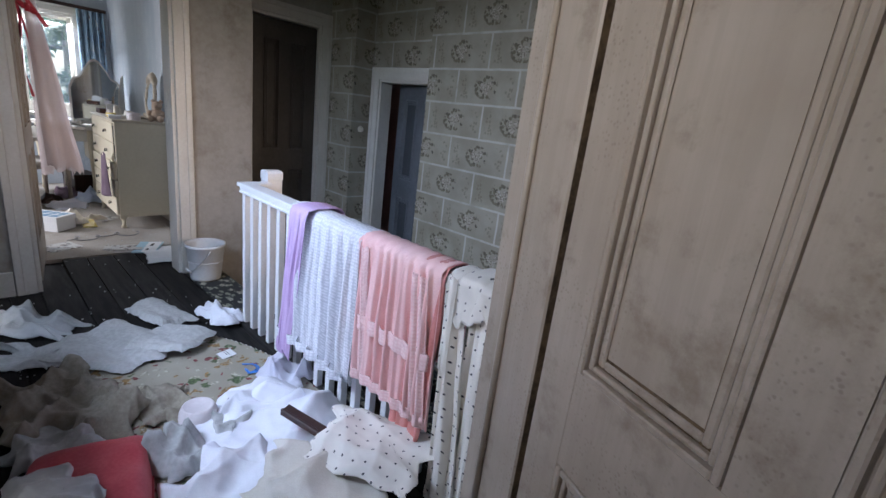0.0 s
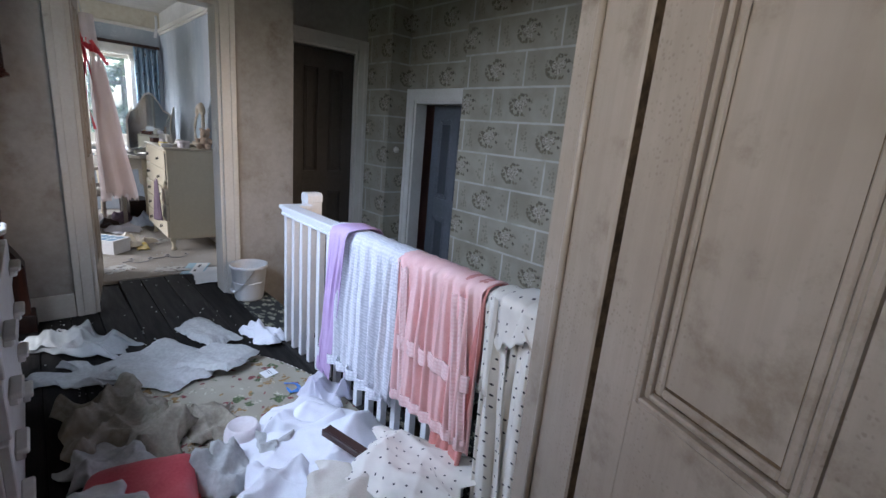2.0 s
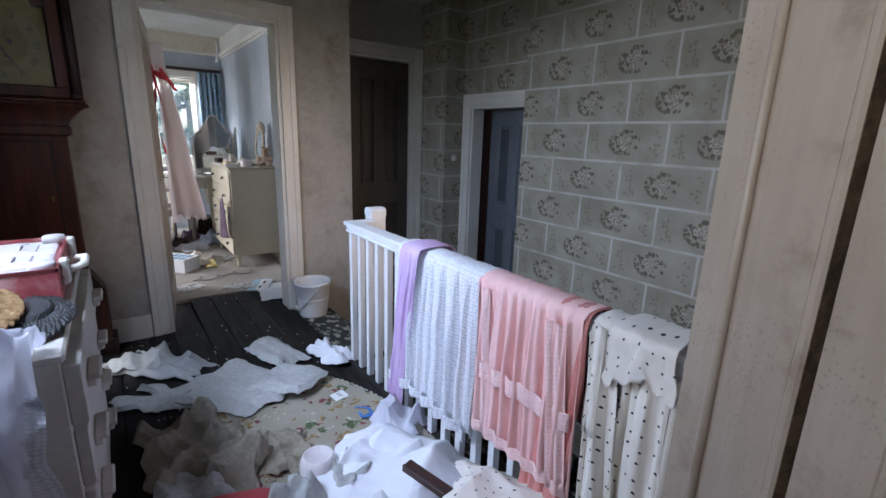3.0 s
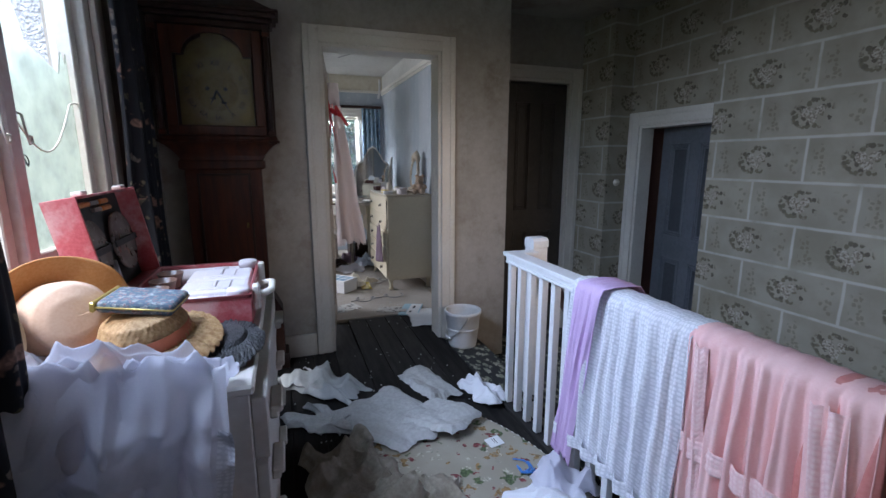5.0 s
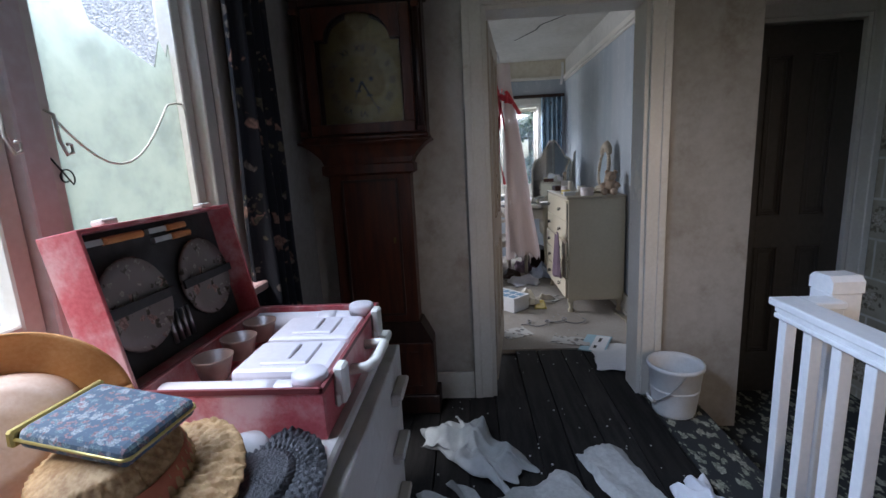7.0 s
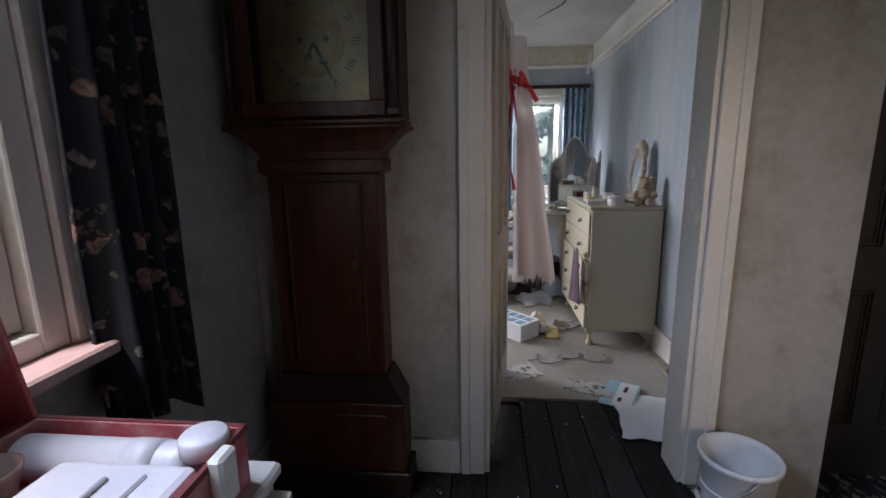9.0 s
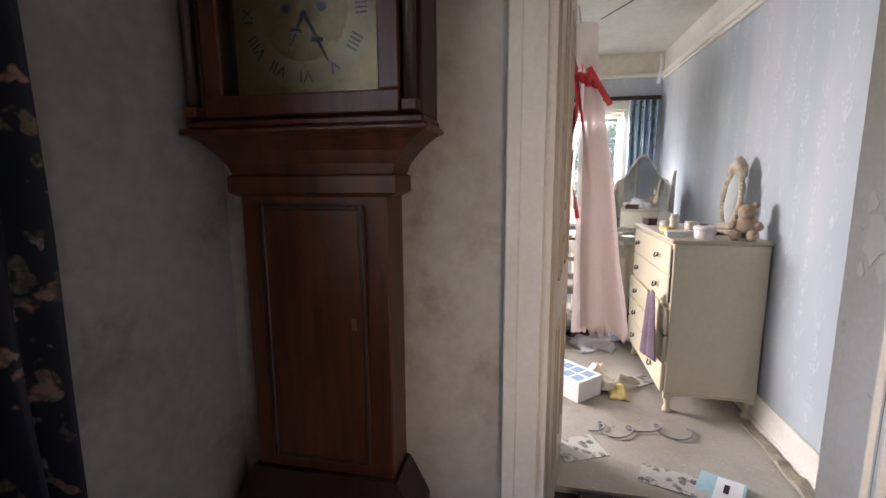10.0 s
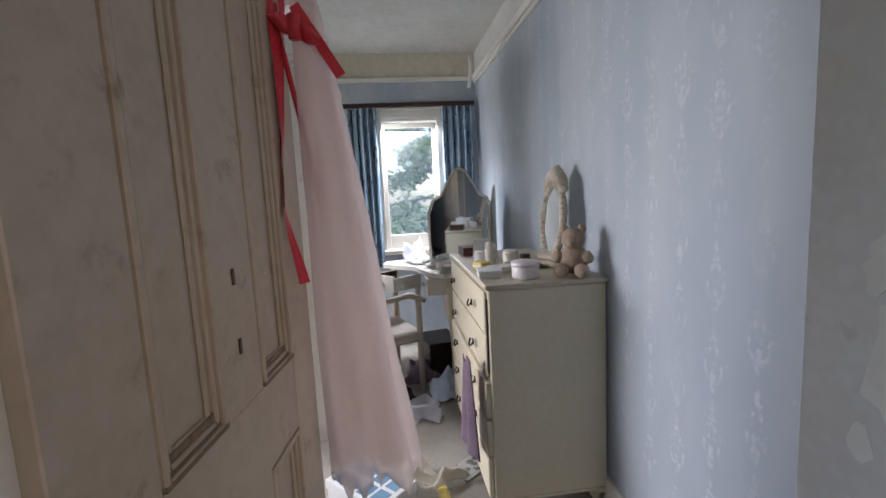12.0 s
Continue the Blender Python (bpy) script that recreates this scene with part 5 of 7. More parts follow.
for i in range(4):
    z0 = 0.075 + i * 0.172
    pull = (0.0, 0.004, 0.010, 0.016)[i]
    d = part("drawer", box(-hw + 0.02, hw - 0.02, hd - 0.012, hd + 0.008 + pull, z0, z0 + 0.158, 0.003), DRAWER_PAINT, ch)
    for sx in (-0.33, 0.33):
        part("handle", boxes((sx - 0.062, sx + 0.062, hd + 0.008 + pull, hd + 0.04 + pull, z0 + 0.075, z0 + 0.093), (sx - 0.055, sx - 0.03, hd + 0.006 + pull, hd + 0.03 + pull, z0 + 0.055, z0 + 0.08), (sx + 0.03, sx + 0.055, hd + 0.006 + pull, hd + 0.03 + pull, z0 + 0.055, z0 + 0.08), bev=0.005), DRAWER_PAINT, d, "cream bar handle")

# ---- picnic case ----
pc = thing("picnic_case", pose(-2.112, -0.335, CZ + 0.001), "open red picnic case with plates strapped in its lid", "picnic case")
pw, pd, ph = 0.250, 0.175, 0.10


def tray(w, a0, a1, depth, t, upright=False):
    """An open box of one skin with thick sides; upright, its mouth looks along +y."""
    bm = bmesh.new()

    def at(x, a, h):
        return (x, h - depth, a) if upright else (x, a, h)
    loops = []
    for x, m, h in ((w, 0.0, 0.0), (w, 0.0, depth), (w - t, t, depth), (w - t, t, t)):
        loops.append([bm.verts.new(at(*c)) for c in ((-x, a0 + m, h), (x, a0 + m, h), (x, a1 - m, h), (-x, a1 - m, h))])
    for p, q in zip(loops, loops[1:]):
        for k in range(4):
            bm.faces.new((p[k], p[(k + 1) % 4], q[(k + 1) % 4], q[k]))
    bm.faces.new(loops[0][::-1])
    bm.faces.new(loops[-1])
    bmesh.ops.recalc_face_normals(bm, faces=bm.faces)
    bmesh.ops.bevel(bm, geom=list(bm.edges), offset=0.002, segments=2, affect="EDGES", profile=0.5)
    return bm


part("case_base", tray(pw, -pd, pd, ph, 0.008), RED_CASE, pc)
part("rim", boxes((-pw - 0.002, pw + 0.002, pd - 0.005, pd + 0.002, ph - 0.008, ph + 0.002), (-pw - 0.002, pw + 0.002, -pd - 0.002, -pd + 0.005, ph - 0.008, ph + 0.002), (pw - 0.005, pw + 0.002, -pd, pd, ph - 0.008, ph + 0.002), (-pw - 0.002, -pw + 0.005, -pd, pd, ph - 0.008, ph + 0.002)), surface("dark_red_edge", (0.16, 0.03, 0.03), (0.22, 0.05, 0.05), 0.5), pc)
lid = part("lid", tray(pw, 0.0, 0.318, 0.080, 0.008, True), RED_CASE, pc, "red lid standing open", at=pose(0, -pd + 0.006, ph - 0.01, 10))
part("lid_lining", box(-pw + 0.009, pw - 0.009, -0.071, -0.062, 0.009, 0.309), CASE_LINING, lid)
for sx in (-0.122, 0.122):
    pl = part("plate", lathe([(0.0, 0.0), (0.06, 0.0), (0.098, 0.012), (0.100, 0.018), (0.096, 0.022), (0.062, 0.012), (0.0, 0.010)], 28), CHINA, lid, "rose-patterned china plates", at=pose(sx, -0.062, 0.15, -90), smooth=True)
    part("strap", box(sx - 0.102, sx + 0.102, -0.040, -0.034, 0.14, 0.16), CASE_LINING, lid)
for k, (sx, z, l) in enumerate(((0.09, 0.290, 0.11), (-0.08, 0.290, 0.07), (-0.09, 0.268, 0.07))):
    part("knife_handle", box(sx - l / 2, sx + l / 2, -0.062, -0.046, z - 0.008, z + 0.008, 0.004), ORANGE, lid)
    part("knife_blade", box(sx + l / 2, sx + l / 2 + 0.06, -0.062, -0.052, z - 0.006, z + 0.006), STEEL, lid)
for k in range(4):
    part("spoon", tube([(-0.03 + 0.022 * k, -0.058, 0.03), (-0.03 + 0.022 * k, -0.058, 0.10)], 0.005, 6), STEEL, lid, smooth=True)
for sx in (-0.16, 0.16):
    part("lid_catch", box(sx - 0.02, sx + 0.02, -0.035, -0.008, 0.318, 0.331, 0.003), IVORY, lid)
for x0, x1 in ((-0.165, -0.004), (0.004, 0.165)):
    bx = part("food_box", box(x0, x1, -0.045, pd - 0.018, 0.01, ph - 0.004, 0.012, seg=2), PLASTIC, pc, "dusty white plastic food box")
    part("lid_panel", box(x0 + 0.028, x1 - 0.028, 0.005, 0.105, ph - 0.008, ph + 0.001, 0.003), PLASTIC, bx)
    part("lid_grip", tube([((x0 + x1) / 2 - 0.035, 0.06, ph + 0.001), ((x0 + x1) / 2, 0.06, ph + 0.004), ((x0 + x1) / 2 + 0.035, 0.06, ph + 0.001)], 0.005, 8), PLASTIC, bx, smooth=True)
for sx in (-0.206, 0.206):
    fl = part("vacuum_flask", tube([(sx, -0.155, 0.06), (sx, 0.07, 0.06), (sx, 0.095, 0.06), (sx, 0.12, 0.06)], 0.034, 18), PLASTIC, pc, smooth=True)
    part("flask_cup", tube([(sx, 0.02, 0.06), (sx, 0.07, 0.06)], 0.0355, 18), PLASTIC, fl, smooth=True)
    part("stopper", lathe([(0.0, 0), (0.034, 0), (0.034, 0.022), (0.03, 0.027), (0, 0.027)], 18), PLASTIC, fl, at=pose(sx, 0.138, ph - 0.012), smooth=True)
for k in range(3):
    part("cup", lathe([(0.0, 0.0), (0.028, 0.0), (0.04, 0.045), (0.042, 0.05), (0.039, 0.05), (0.027, 0.006), (0.0, 0.006)], 20, cap=False), surface("brown_cup_glaze", (0.17, 0.10, 0.075), (0.26, 0.17, 0.13), 0.3), pc, "brown rose-patterned cup", at=pose(-0.115 + 0.11 * k, -0.11, 0.055), smooth=True)
for sx in (-0.17, 0.17):
    part("catch", boxes((sx - 0.02, sx + 0.02, pd, pd + 0.022, 0.035, ph + 0.012), (sx - 0.025, sx + 0.025, pd, pd + 0.012, 0.03, 0.06), bev=0.005), IVORY, pc, "ivory plastic catch")
part("carry_handle", tube([(-0.07, pd, 0.05), (-0.068, pd + 0.035, 0.055), (-0.05, pd + 0.052, 0.06), (0.05, pd + 0.052, 0.06), (0.068, pd + 0.035, 0.055), (0.07, pd, 0.05)], 0.012, 10), IVORY, pc, "ivory carrying handle", smooth=True)


# ---- hats and things on the chest ----
def hat(name, label, at, crown_r, crown_h, brim_r, material, droop=0.03, seed=0.0, band=None, sy=1.0, frill=0.0, brim_m=None, ribs=0, plait=0.0):
    e = thing(name, at, label, "hat")
    prof = [(0.0, crown_h), (crown_r * 0.55, crown_h * 0.985), (crown_r * 0.85, crown_h * 0.88), (crown_r * 0.98, crown_h * 0.6), (crown_r * 1.03, 0.01)]

    def crown(u, v):
        k = v * (len(prof) - 1)
        i = min(int(k), len(prof) - 2)
        f = k - i
        r = prof[i][0] * (1 - f) + prof[i + 1][0] * f
        z = prof[i][1] * (1 - f) + prof[i + 1][1] * f
        a = 2 * math.pi * u
        r += plait * 0.8 * math.sin(40 * a + math.pi * int(v * 9)) * abs(math.sin(9 * math.pi * v)) if v > 0.1 else 0
        r *= 1 + 0.05 * n3(math.cos(a) + seed, math.sin(a), v * 2) + (0.012 * math.sin(ribs * v * 6.28) if ribs else 0)
        return (r * math.cos(a), sy * r * math.sin(a), z)

    def brim(u, v):
        a = 2 * math.pi * u
        r = crown_r * 1.02 + (brim_r - crown_r) * v
        z = 0.012 - droop * v * v + 0.02 * v * n3(math.cos(a) * 1.5 + seed, math.sin(a) * 1.5, seed) + frill * v * math.sin(40 * a) + plait * math.sin(48 * a + math.pi * int(v * 5)) * abs(math.sin(5 * math.pi * v))
        return (r * math.cos(a), sy * r * math.sin(a), z + (0.006 * math.sin(ribs * v * 6.28) if ribs else 0))
    thick(part("crown", grid(crown, 160 if plait else 48, 36 if plait else 20), material, e, smooth=True), 0.003)
    thick(part("brim", grid(brim, 192 if plait else 96, 25 if plait else 10), brim_m or material, e, smooth=True), 0.003)
    if band:
        part("hat_band", lathe([(crown_r * 1.035, 0.012), (crown_r * 1.045, 0.016), (crown_r * 1.035, 0.045), (crown_r * 1.02, 0.046)], 40, sy=sy, cap=False), band, e, "rust-coloured ribbon band", smooth=True)
    return e


def facing(x, y, z, d, spin=0.0):
    """A pose at a point whose own z axis looks along d."""
    return Matrix.Translation((x, y, z)) @ Vector(d).to_track_quat("Z", "Y").to_matrix().to_4x4() @ pose(0, 0, 0, 0, 0, spin)


hat("straw_hat", "plaited straw hat with a rust ribbon resting on net", facing(-1.655, -0.375, CZ + 0.056, (0.16, -0.16, 1.0), 20), 0.094, 0.090, 0.160, STRAW, 0.026, 1.0, RIBBON, 0.95, 0.004, plait=0.004)
hat("black_straw_hat", "black sequinned straw hat lying on the chest", facing(-1.695, -0.215, CZ + 0.024, (0.0, 0.03, 1.0)), 0.085, 0.026, 0.158, BLACK_STRAW, 0.016, 2.0, None, 0.60, 0.003, plait=0.004)
hat("orange_felt_hat", "wide-brimmed orange felt hat leaning against the window", facing(-1.70, -0.570, CZ + 0.128, (0.72, 0.62, 0.22), 10), 0.088, 0.10, 0.150, PEACH_FELT, -0.03, 3.0, None, 0.95, 0.0, ORANGE_FELT)
hat("ribbed_straw_hat", "pale ribbed straw hat leaning in the window", facing(-1.475, -0.620, CZ + 0.150, (0.10, 1.0, 0.12), 10), 0.095, 0.05, 0.15, STRAW_PALE, 0.02, 4.0, None, 0.95, 0.0, None, 6)
purse = thing("tapestry_purse", Matrix.Translation((-1.665, -0.385, CZ + 0.150)) @ pose(0, 0, 0, -7, 3, 0) @ pose(0, 0, 0, 0, 0, -97), "navy floral tapestry purse with a gold frame on a hat", "purse")
part("purse_body", box(-0.085, 0.075, -0.062, 0.062, 0, 0.030, 0.012, seg=3), TAPESTRY, purse)
part("gold_frame", box(0.073, 0.084, -0.066, 0.066, 0.004, 0.028, 0.003), GOLD, purse)
part("piping", tube([(0.075, 0.062, 0.016), (-0.078, 0.062, 0.016), (-0.085, 0.056, 0.016), (-0.085, -0.056, 0.016), (-0.078, -0.062, 0.016), (0.075, -0.062, 0.016)], 0.0025, 6), GOLD, purse, smooth=True)
soap = thing("soap_dish", pose(-1.80, -0.285, CZ + 0.001), "grey rounded stone-like dish on the chest", "dish")
part("dish", lathe([(0.0, 0.0), (0.045, 0.0), (0.055, 0.015), (0.045, 0.032), (0.02, 0.04), (0.0, 0.04)], 24, sy=0.8), surface("grey_stoneware", (0.40, 0.38, 0.36), (0.50, 0.48, 0.46), 0.5), soap, smooth=True)

net = thing("net_curtain", pose(-1.47, -0.40, CZ), "heaped white net falling over the end of the chest", "net")


def net_fn(u, v, lift=0.0, seed=0.0):
    """u runs from the window side to the front, v from under the hats to the chest's end and down."""
    y = -0.25 + 0.47 * u
    s = v * 1.02
    q = 0.35 * n3(s * 4 + seed, y * 5, seed + 6)
    wrinkle = 0.034 * max(0.0, 1 - 2.4 * abs(n3(s * 5 + q + seed, y * 5 + q, seed))) + 0.026 * max(0.0, 1 - 2.6 * abs(n3(s * 4 - y * 8 + q, y * 7, seed + 4))) + 0.022 * max(0.0, 1 - 2.6 * abs(n3(s * 12 + 2 * q, y * 13, seed + 9)))
    if s < 0.46:
        k = s / 0.46
        x = -max(0.05, 0.40 - 0.72 * u) * (1 - k) + 0.04 * k
        z = 0.008 + lift * min(1.0, 4 * k) + 1.15 * wrinkle * min(1.0, 0.25 + 2.5 * k) + 0.035 * max(0.0, 1 - ((s - 0.37) / 0.17) ** 2) * max(0.0, 1 - ((u - 0.45) / 0.5) ** 2) * (1 + 0.5 * n3(s * 5, y * 6, seed + 2))
    else:
        d = s - 0.46
        bend = min(1.0, d / 0.05)
        ph = 34 * y + 5.0 * d + 2.6 * n3(y * 6, d * 3, seed)
        x = 0.04 + 0.03 * bend + lift + (0.024 * math.sin(ph) + 0.014 * math.sin(2.3 * ph)) * bend + 0.7 * wrinkle * bend * max(0.25, 1 - 1.6 * d) + 0.05 * d
        z = 0.008 + lift - d + wrinkle * (1 - bend)
    y += 0.02 * n3(s * 4, u * 5, seed) + (0.03 * n3(s * 6, 3, seed) if u > 0.95 else 0)
    return (x, y, z)


part("net", grid(net_fn, 110, 160), NET, net, smooth=True)
part("net_fold", grid(lambda u, v: net_fn(0.12 + 0.8 * u, 0.25 + 0.62 * v, 0.016, 7.0), 90, 120), NET, net, smooth=True)
part("lace_edge", grid(lambda u, v: tuple(Vector(net_fn(0.95 + 0.05 * u, 0.50 + 0.5 * v)) + Vector((0.004, 0.004, 0.003))), 3, 90, uv=(0.03, 0.8)), LACE, net, smooth=True)


# ---- curtains ----
def curtain(name, label, at, w, z0, z1, material, folds, amp, seed, gather=1.0, ragged=0.0):
    e = thing(name, at, label, "curtain")

    def fn(u, v):
        ph = folds * 2 * math.pi * u + 0.8 * n3(u * 5, v * 1.5, seed)
        y = amp * (math.sin(ph) + 0.4 * math.sin(2.1 * ph + seed)) * (0.6 + 0.4 * (1 - v))
        k = gather + (1 - gather) * v
        return ((u - 0.5) * w * k + 0.012 * n3(v * 3, u * 3, seed), y + 0.01 * n3(v * 4, u * 6, seed), z0 + (z1 - z0) * v + (ragged * n3(u * 6, seed, 1) * (1 - v) if ragged else 0))
    thick(part("cloth", grid(fn, 90, 40), material, e, smooth=True), 0.003)
    part("heading", box(-w / 2, w / 2, -amp * 0.6, amp * 0.6, z1 - 0.03, z1, 0.004), material, e)
    return e


curtain("curtain", "dark floral curtain drawn back at the window", pose(-1.20, -0.54, 0), 0.50, 0.68, 2.30, DARK_FLORAL, 5, 0.030, 1.5, 0.96, 0.05)
curtain("curtain", "dark floral curtain drawn back beside a longcase clock", pose(-2.74, -0.615, 0), 0.26, 0.66, 2.30, DARK_FLORAL, 4, 0.030, 3.5, 0.96, 0.10)
rod = thing("curtain_pole", pose(-1.85, -0.60, 2.315), "dark wooden curtain pole above the window", "curtain pole")
part("pole", tube([(-1.1, 0, 0), (1.05, 0, 0)], 0.014, 12), MAHOGANY_DARK, rod, smooth=True)
for sx in (-1.05, 1.0):
    part("bracket", box(sx - 0.01, sx + 0.01, -0.10, 0.0, -0.01, 0.01), MAHOGANY_DARK, rod)

# ---- longcase clock ----
ck = thing("longcase_clock", pose(-3.268, -0.366, 0), "mahogany longcase clock with a tarnished brass dial", "longcase clock")
# local: front faces +x, back at -0.165


def slab(x, hwid, z0, z1, bev=0.004, back=-0.165):
    return box(back, x, -hwid, hwid, z0, z1, bev)


part("plinth", slab(-0.005, 0.285, 0.0, 0.10), MAHOGANY_DARK, ck)
part("base", slab(-0.02, 0.265, 0.10, 0.38), MAHOGANY, ck)
part("base_panel", box(-0.02, -0.012, -0.20, 0.20, 0.15, 0.34, 0.004), MAHOGANY, ck)
bm = prism([(-0.265, 0.38), (0.265, 0.38), (0.255, 0.40), (0.230, 0.45), (0.208, 0.49), (-0.208, 0.49), (-0.230, 0.45), (-0.255, 0.40)], -0.165, -0.03, "x")
part("base_moulding", bm, MAHOGANY_DARK, ck)
part("trunk", slab(-0.045, 0.198, 0.49, 1.25), MAHOGANY, ck)
td = part("trunk_door", box(-0.045, -0.032, -0.138, 0.138, 0.53, 1.215, 0.003), MAHOGANY, ck)
part("trunk_door_edge", boxes((-0.034, -0.028, -0.138, -0.126, 0.53, 1.215), (-0.034, -0.028, 0.126, 0.138, 0.53, 1.215), (-0.034, -0.028, -0.126, 0.126, 0.53, 0.542), (-0.034, -0.028, -0.126, 0.126, 1.203, 1.215), bev=0.002), MAHOGANY_DARK, td)
part("escutcheon", box(-0.032, -0.029, 0.10, 0.112, 0.90, 0.93, 0.001), BRASS, td)
cove = bmesh.new()
rings = []
for hwid, fx, zz in ((0.201, -0.042, 1.235), (0.222, -0.030, 1.245), (0.222, -0.030, 1.285), (0.212, -0.038, 1.29), (0.222, -0.034, 1.315), (0.248, -0.022, 1.345), (0.275, -0.008, 1.37), (0.300, 0.006, 1.385)):
    rings.append([cove.verts.new(c) for c in ((-0.165, -hwid, zz), (fx, -hwid, zz), (fx, hwid, zz), (-0.165, hwid, zz))])
for a, b in zip(rings, rings[1:]):
    for q in range(4):
        cove.faces.new((a[q], a[(q + 1) % 4], b[(q + 1) % 4], b[q]))
cove.faces.new(rings[0][::-1])
cove.faces.new(rings[-1])
part("throat_moulding", cove, MAHOGANY, ck)
part("hood_shelf", boxes((-0.165, 0.02, -0.312, 0.312, 1.385, 1.40), (-0.165, 0.005, -0.300, 0.300, 1.40, 1.42), bev=0.005), MAHOGANY, ck)
hood = part("hood", box(-0.165, -0.14, -0.295, 0.295, 1.42, 2.02, 0.003), MAHOGANY_DARK, ck)
for s in (-1, 1):
    part("hood_side", box(-0.14, -0.01, s * 0.255, s * 0.295, 1.42, 2.02, 0.003), MAHOGANY_DARK, hood)
part("hood_roof", box(-0.14, -0.01, -0.255, 0.255, 1.99, 2.02, 0.003), MAHOGANY_DARK, hood)
hd2 = part("hood_door", box(-0.02, 0.0, -0.245, 0.245, 1.425, 1.475, 0.004), MAHOGANY, ck, "glazed mahogany hood door")
for s in (-1, 1):
    part("door_stile", box(-0.02, 0.0, s * 0.195, s * 0.245, 1.475, 1.98, 0.004), MAHOGANY, hd2)
arch = [(-0.195, 1.98), (-0.195, 1.84)] + [(-0.15 * math.cos(math.pi * k / 14), 1.84 + 0.115 * math.sin(math.pi * k / 14)) for k in range(15)] + [(0.195, 1.84), (0.195, 1.98)]
part("arched_head", prism(arch, -0.02, 0.0, "x"), MAHOGANY, hd2)
g = part("hood_glass", box(-0.014, -0.011, -0.195, 0.195, 1.475, 1.955), HOOD_GLASS, hd2)
g.visible_shadow = False
for sy in (-0.272, 0.272):
    cl = part("column", tube([(0.005, sy, 1.45), (0.005, sy, 1.95)], 0.014, 14), MAHOGANY_DARK, hood, smooth=True)
    part("column_capital", box(-0.012, 0.022, sy - 0.018, sy + 0.018, 1.95, 1.972, 0.003), MAHOGANY, hood)
    part("column_base", box(-0.012, 0.022, sy - 0.018, sy + 0.018, 1.425, 1.45, 0.003), MAHOGANY, hood)
part("cornice", boxes((-0.165, 0.02, -0.31, 0.31, 2.02, 2.045), (-0.165, 0.04, -0.33, 0.33, 2.045, 2.07), (-0.165, 0.055, -0.345, 0.345, 2.07, 2.085), bev=0.005), MAHOGANY_DARK, ck)
part("cresting", prism([(-0.33, 2.085), (0.33, 2.085), (0.22, 2.13), (0.10, 2.16), (-0.10, 2.16), (-0.22, 2.13)], -0.165, 0.02, "x"), MAHOGANY_DARK, ck)
dial_out = [(-0.185, 1.48), (0.185, 1.48), (0.185, 1.84)] + [(0.145 * math.cos(math.pi * k / 14), 1.84 + 0.105 * math.sin(math.pi * k / 14)) for k in range(15)] + [(-0.185, 1.84)]
dial = part("dial", prism(dial_out, -0.055, -0.052, "x"), BRASS, ck, "tarnished brass arched dial")
DC = 1.665
ring = bmesh.new()
for k in range(60):
    a0, a1 = 2 * math.pi * k / 60, 2 * math.pi * (k + 1) / 60
    q = [ring.verts.new((-0.0495, r * math.sin(a), DC + r * math.cos(a))) for r, a in ((0.11, a0), (0.175, a0), (0.175, a1), (0.11, a1))]
    ring.faces.new(q)
part("chapter_ring", ring, SILVERED, dial)
part("boss", disc(bmesh.new(), (-0.052, 0, 1.945), 0.055, (1, 0, 0), 28, 0.004), SILVERED, dial)
for sy in (-0.045, 0.045):
    part("winding_hole", disc(bmesh.new(), (-0.0505, sy, DC + 0.01), 0.011, (1, 0, 0), 14, 0.0018), BLACK, dial)
for hgt, ang in ((0.085, 205), (0.13, 152)):
    r = radians(ang)
    bm = tube([(-0.046, 0.0, DC), (-0.046, 0.5 * hgt * math.sin(r), DC + 0.5 * hgt * math.cos(r)), (-0.046, hgt * math.sin(r), DC + hgt * math.cos(r))], 0.006, 6, taper=0.25)
    lathe([(0.0, -0.004), (0.014, -0.003), (0.014, 0.003), (0.0, 0.004)], 12, bm, (-0.046, 0.55 * hgt * math.sin(r), DC + 0.55 * hgt * math.cos(r)))
    part("clock_hand", bm, BLACK, dial)
for i, txt in enumerate(("XII", "I", "II", "III", "IIII", "V", "VI", "VII", "VIII", "IX", "X", "XI")):
    # numerals stand upright to the centre, cut from the built-in letters
    cu = bpy.data.curves.new("numeral", "FONT")
    cu.body, cu.size, cu.align_x, cu.align_y, cu.extrude = txt, 0.042, "CENTER", "CENTER", 0.0006
    tmp = bpy.data.objects.new("numeral", cu)
    scene.collection.objects.link(tmp)
    me = bpy.data.meshes.new_from_object(tmp.evaluated_get(bpy.context.evaluated_depsgraph_get()))
    bpy.data.objects.remove(tmp)
    me.materials.clear()
    me.materials.append(BLACK)
    o = new("numeral", me)
    o.parent = dial
    o.matrix_basis = Matrix.Translation((-0.048, 0.143 * math.sin(radians(30 * i)), DC + 0.143 * math.cos(radians(30 * i)))) @ pose(0, 0, 0, 90, 0, 90) @ pose(0, 0, 0, 0, 0, -30 * i)

# ---- ceiling pendant ----
lamp = thing("pendant_shade", pose(-2.15, 1.33, 2.03), "unlit frilled cream pendant lampshade", "lampshade")
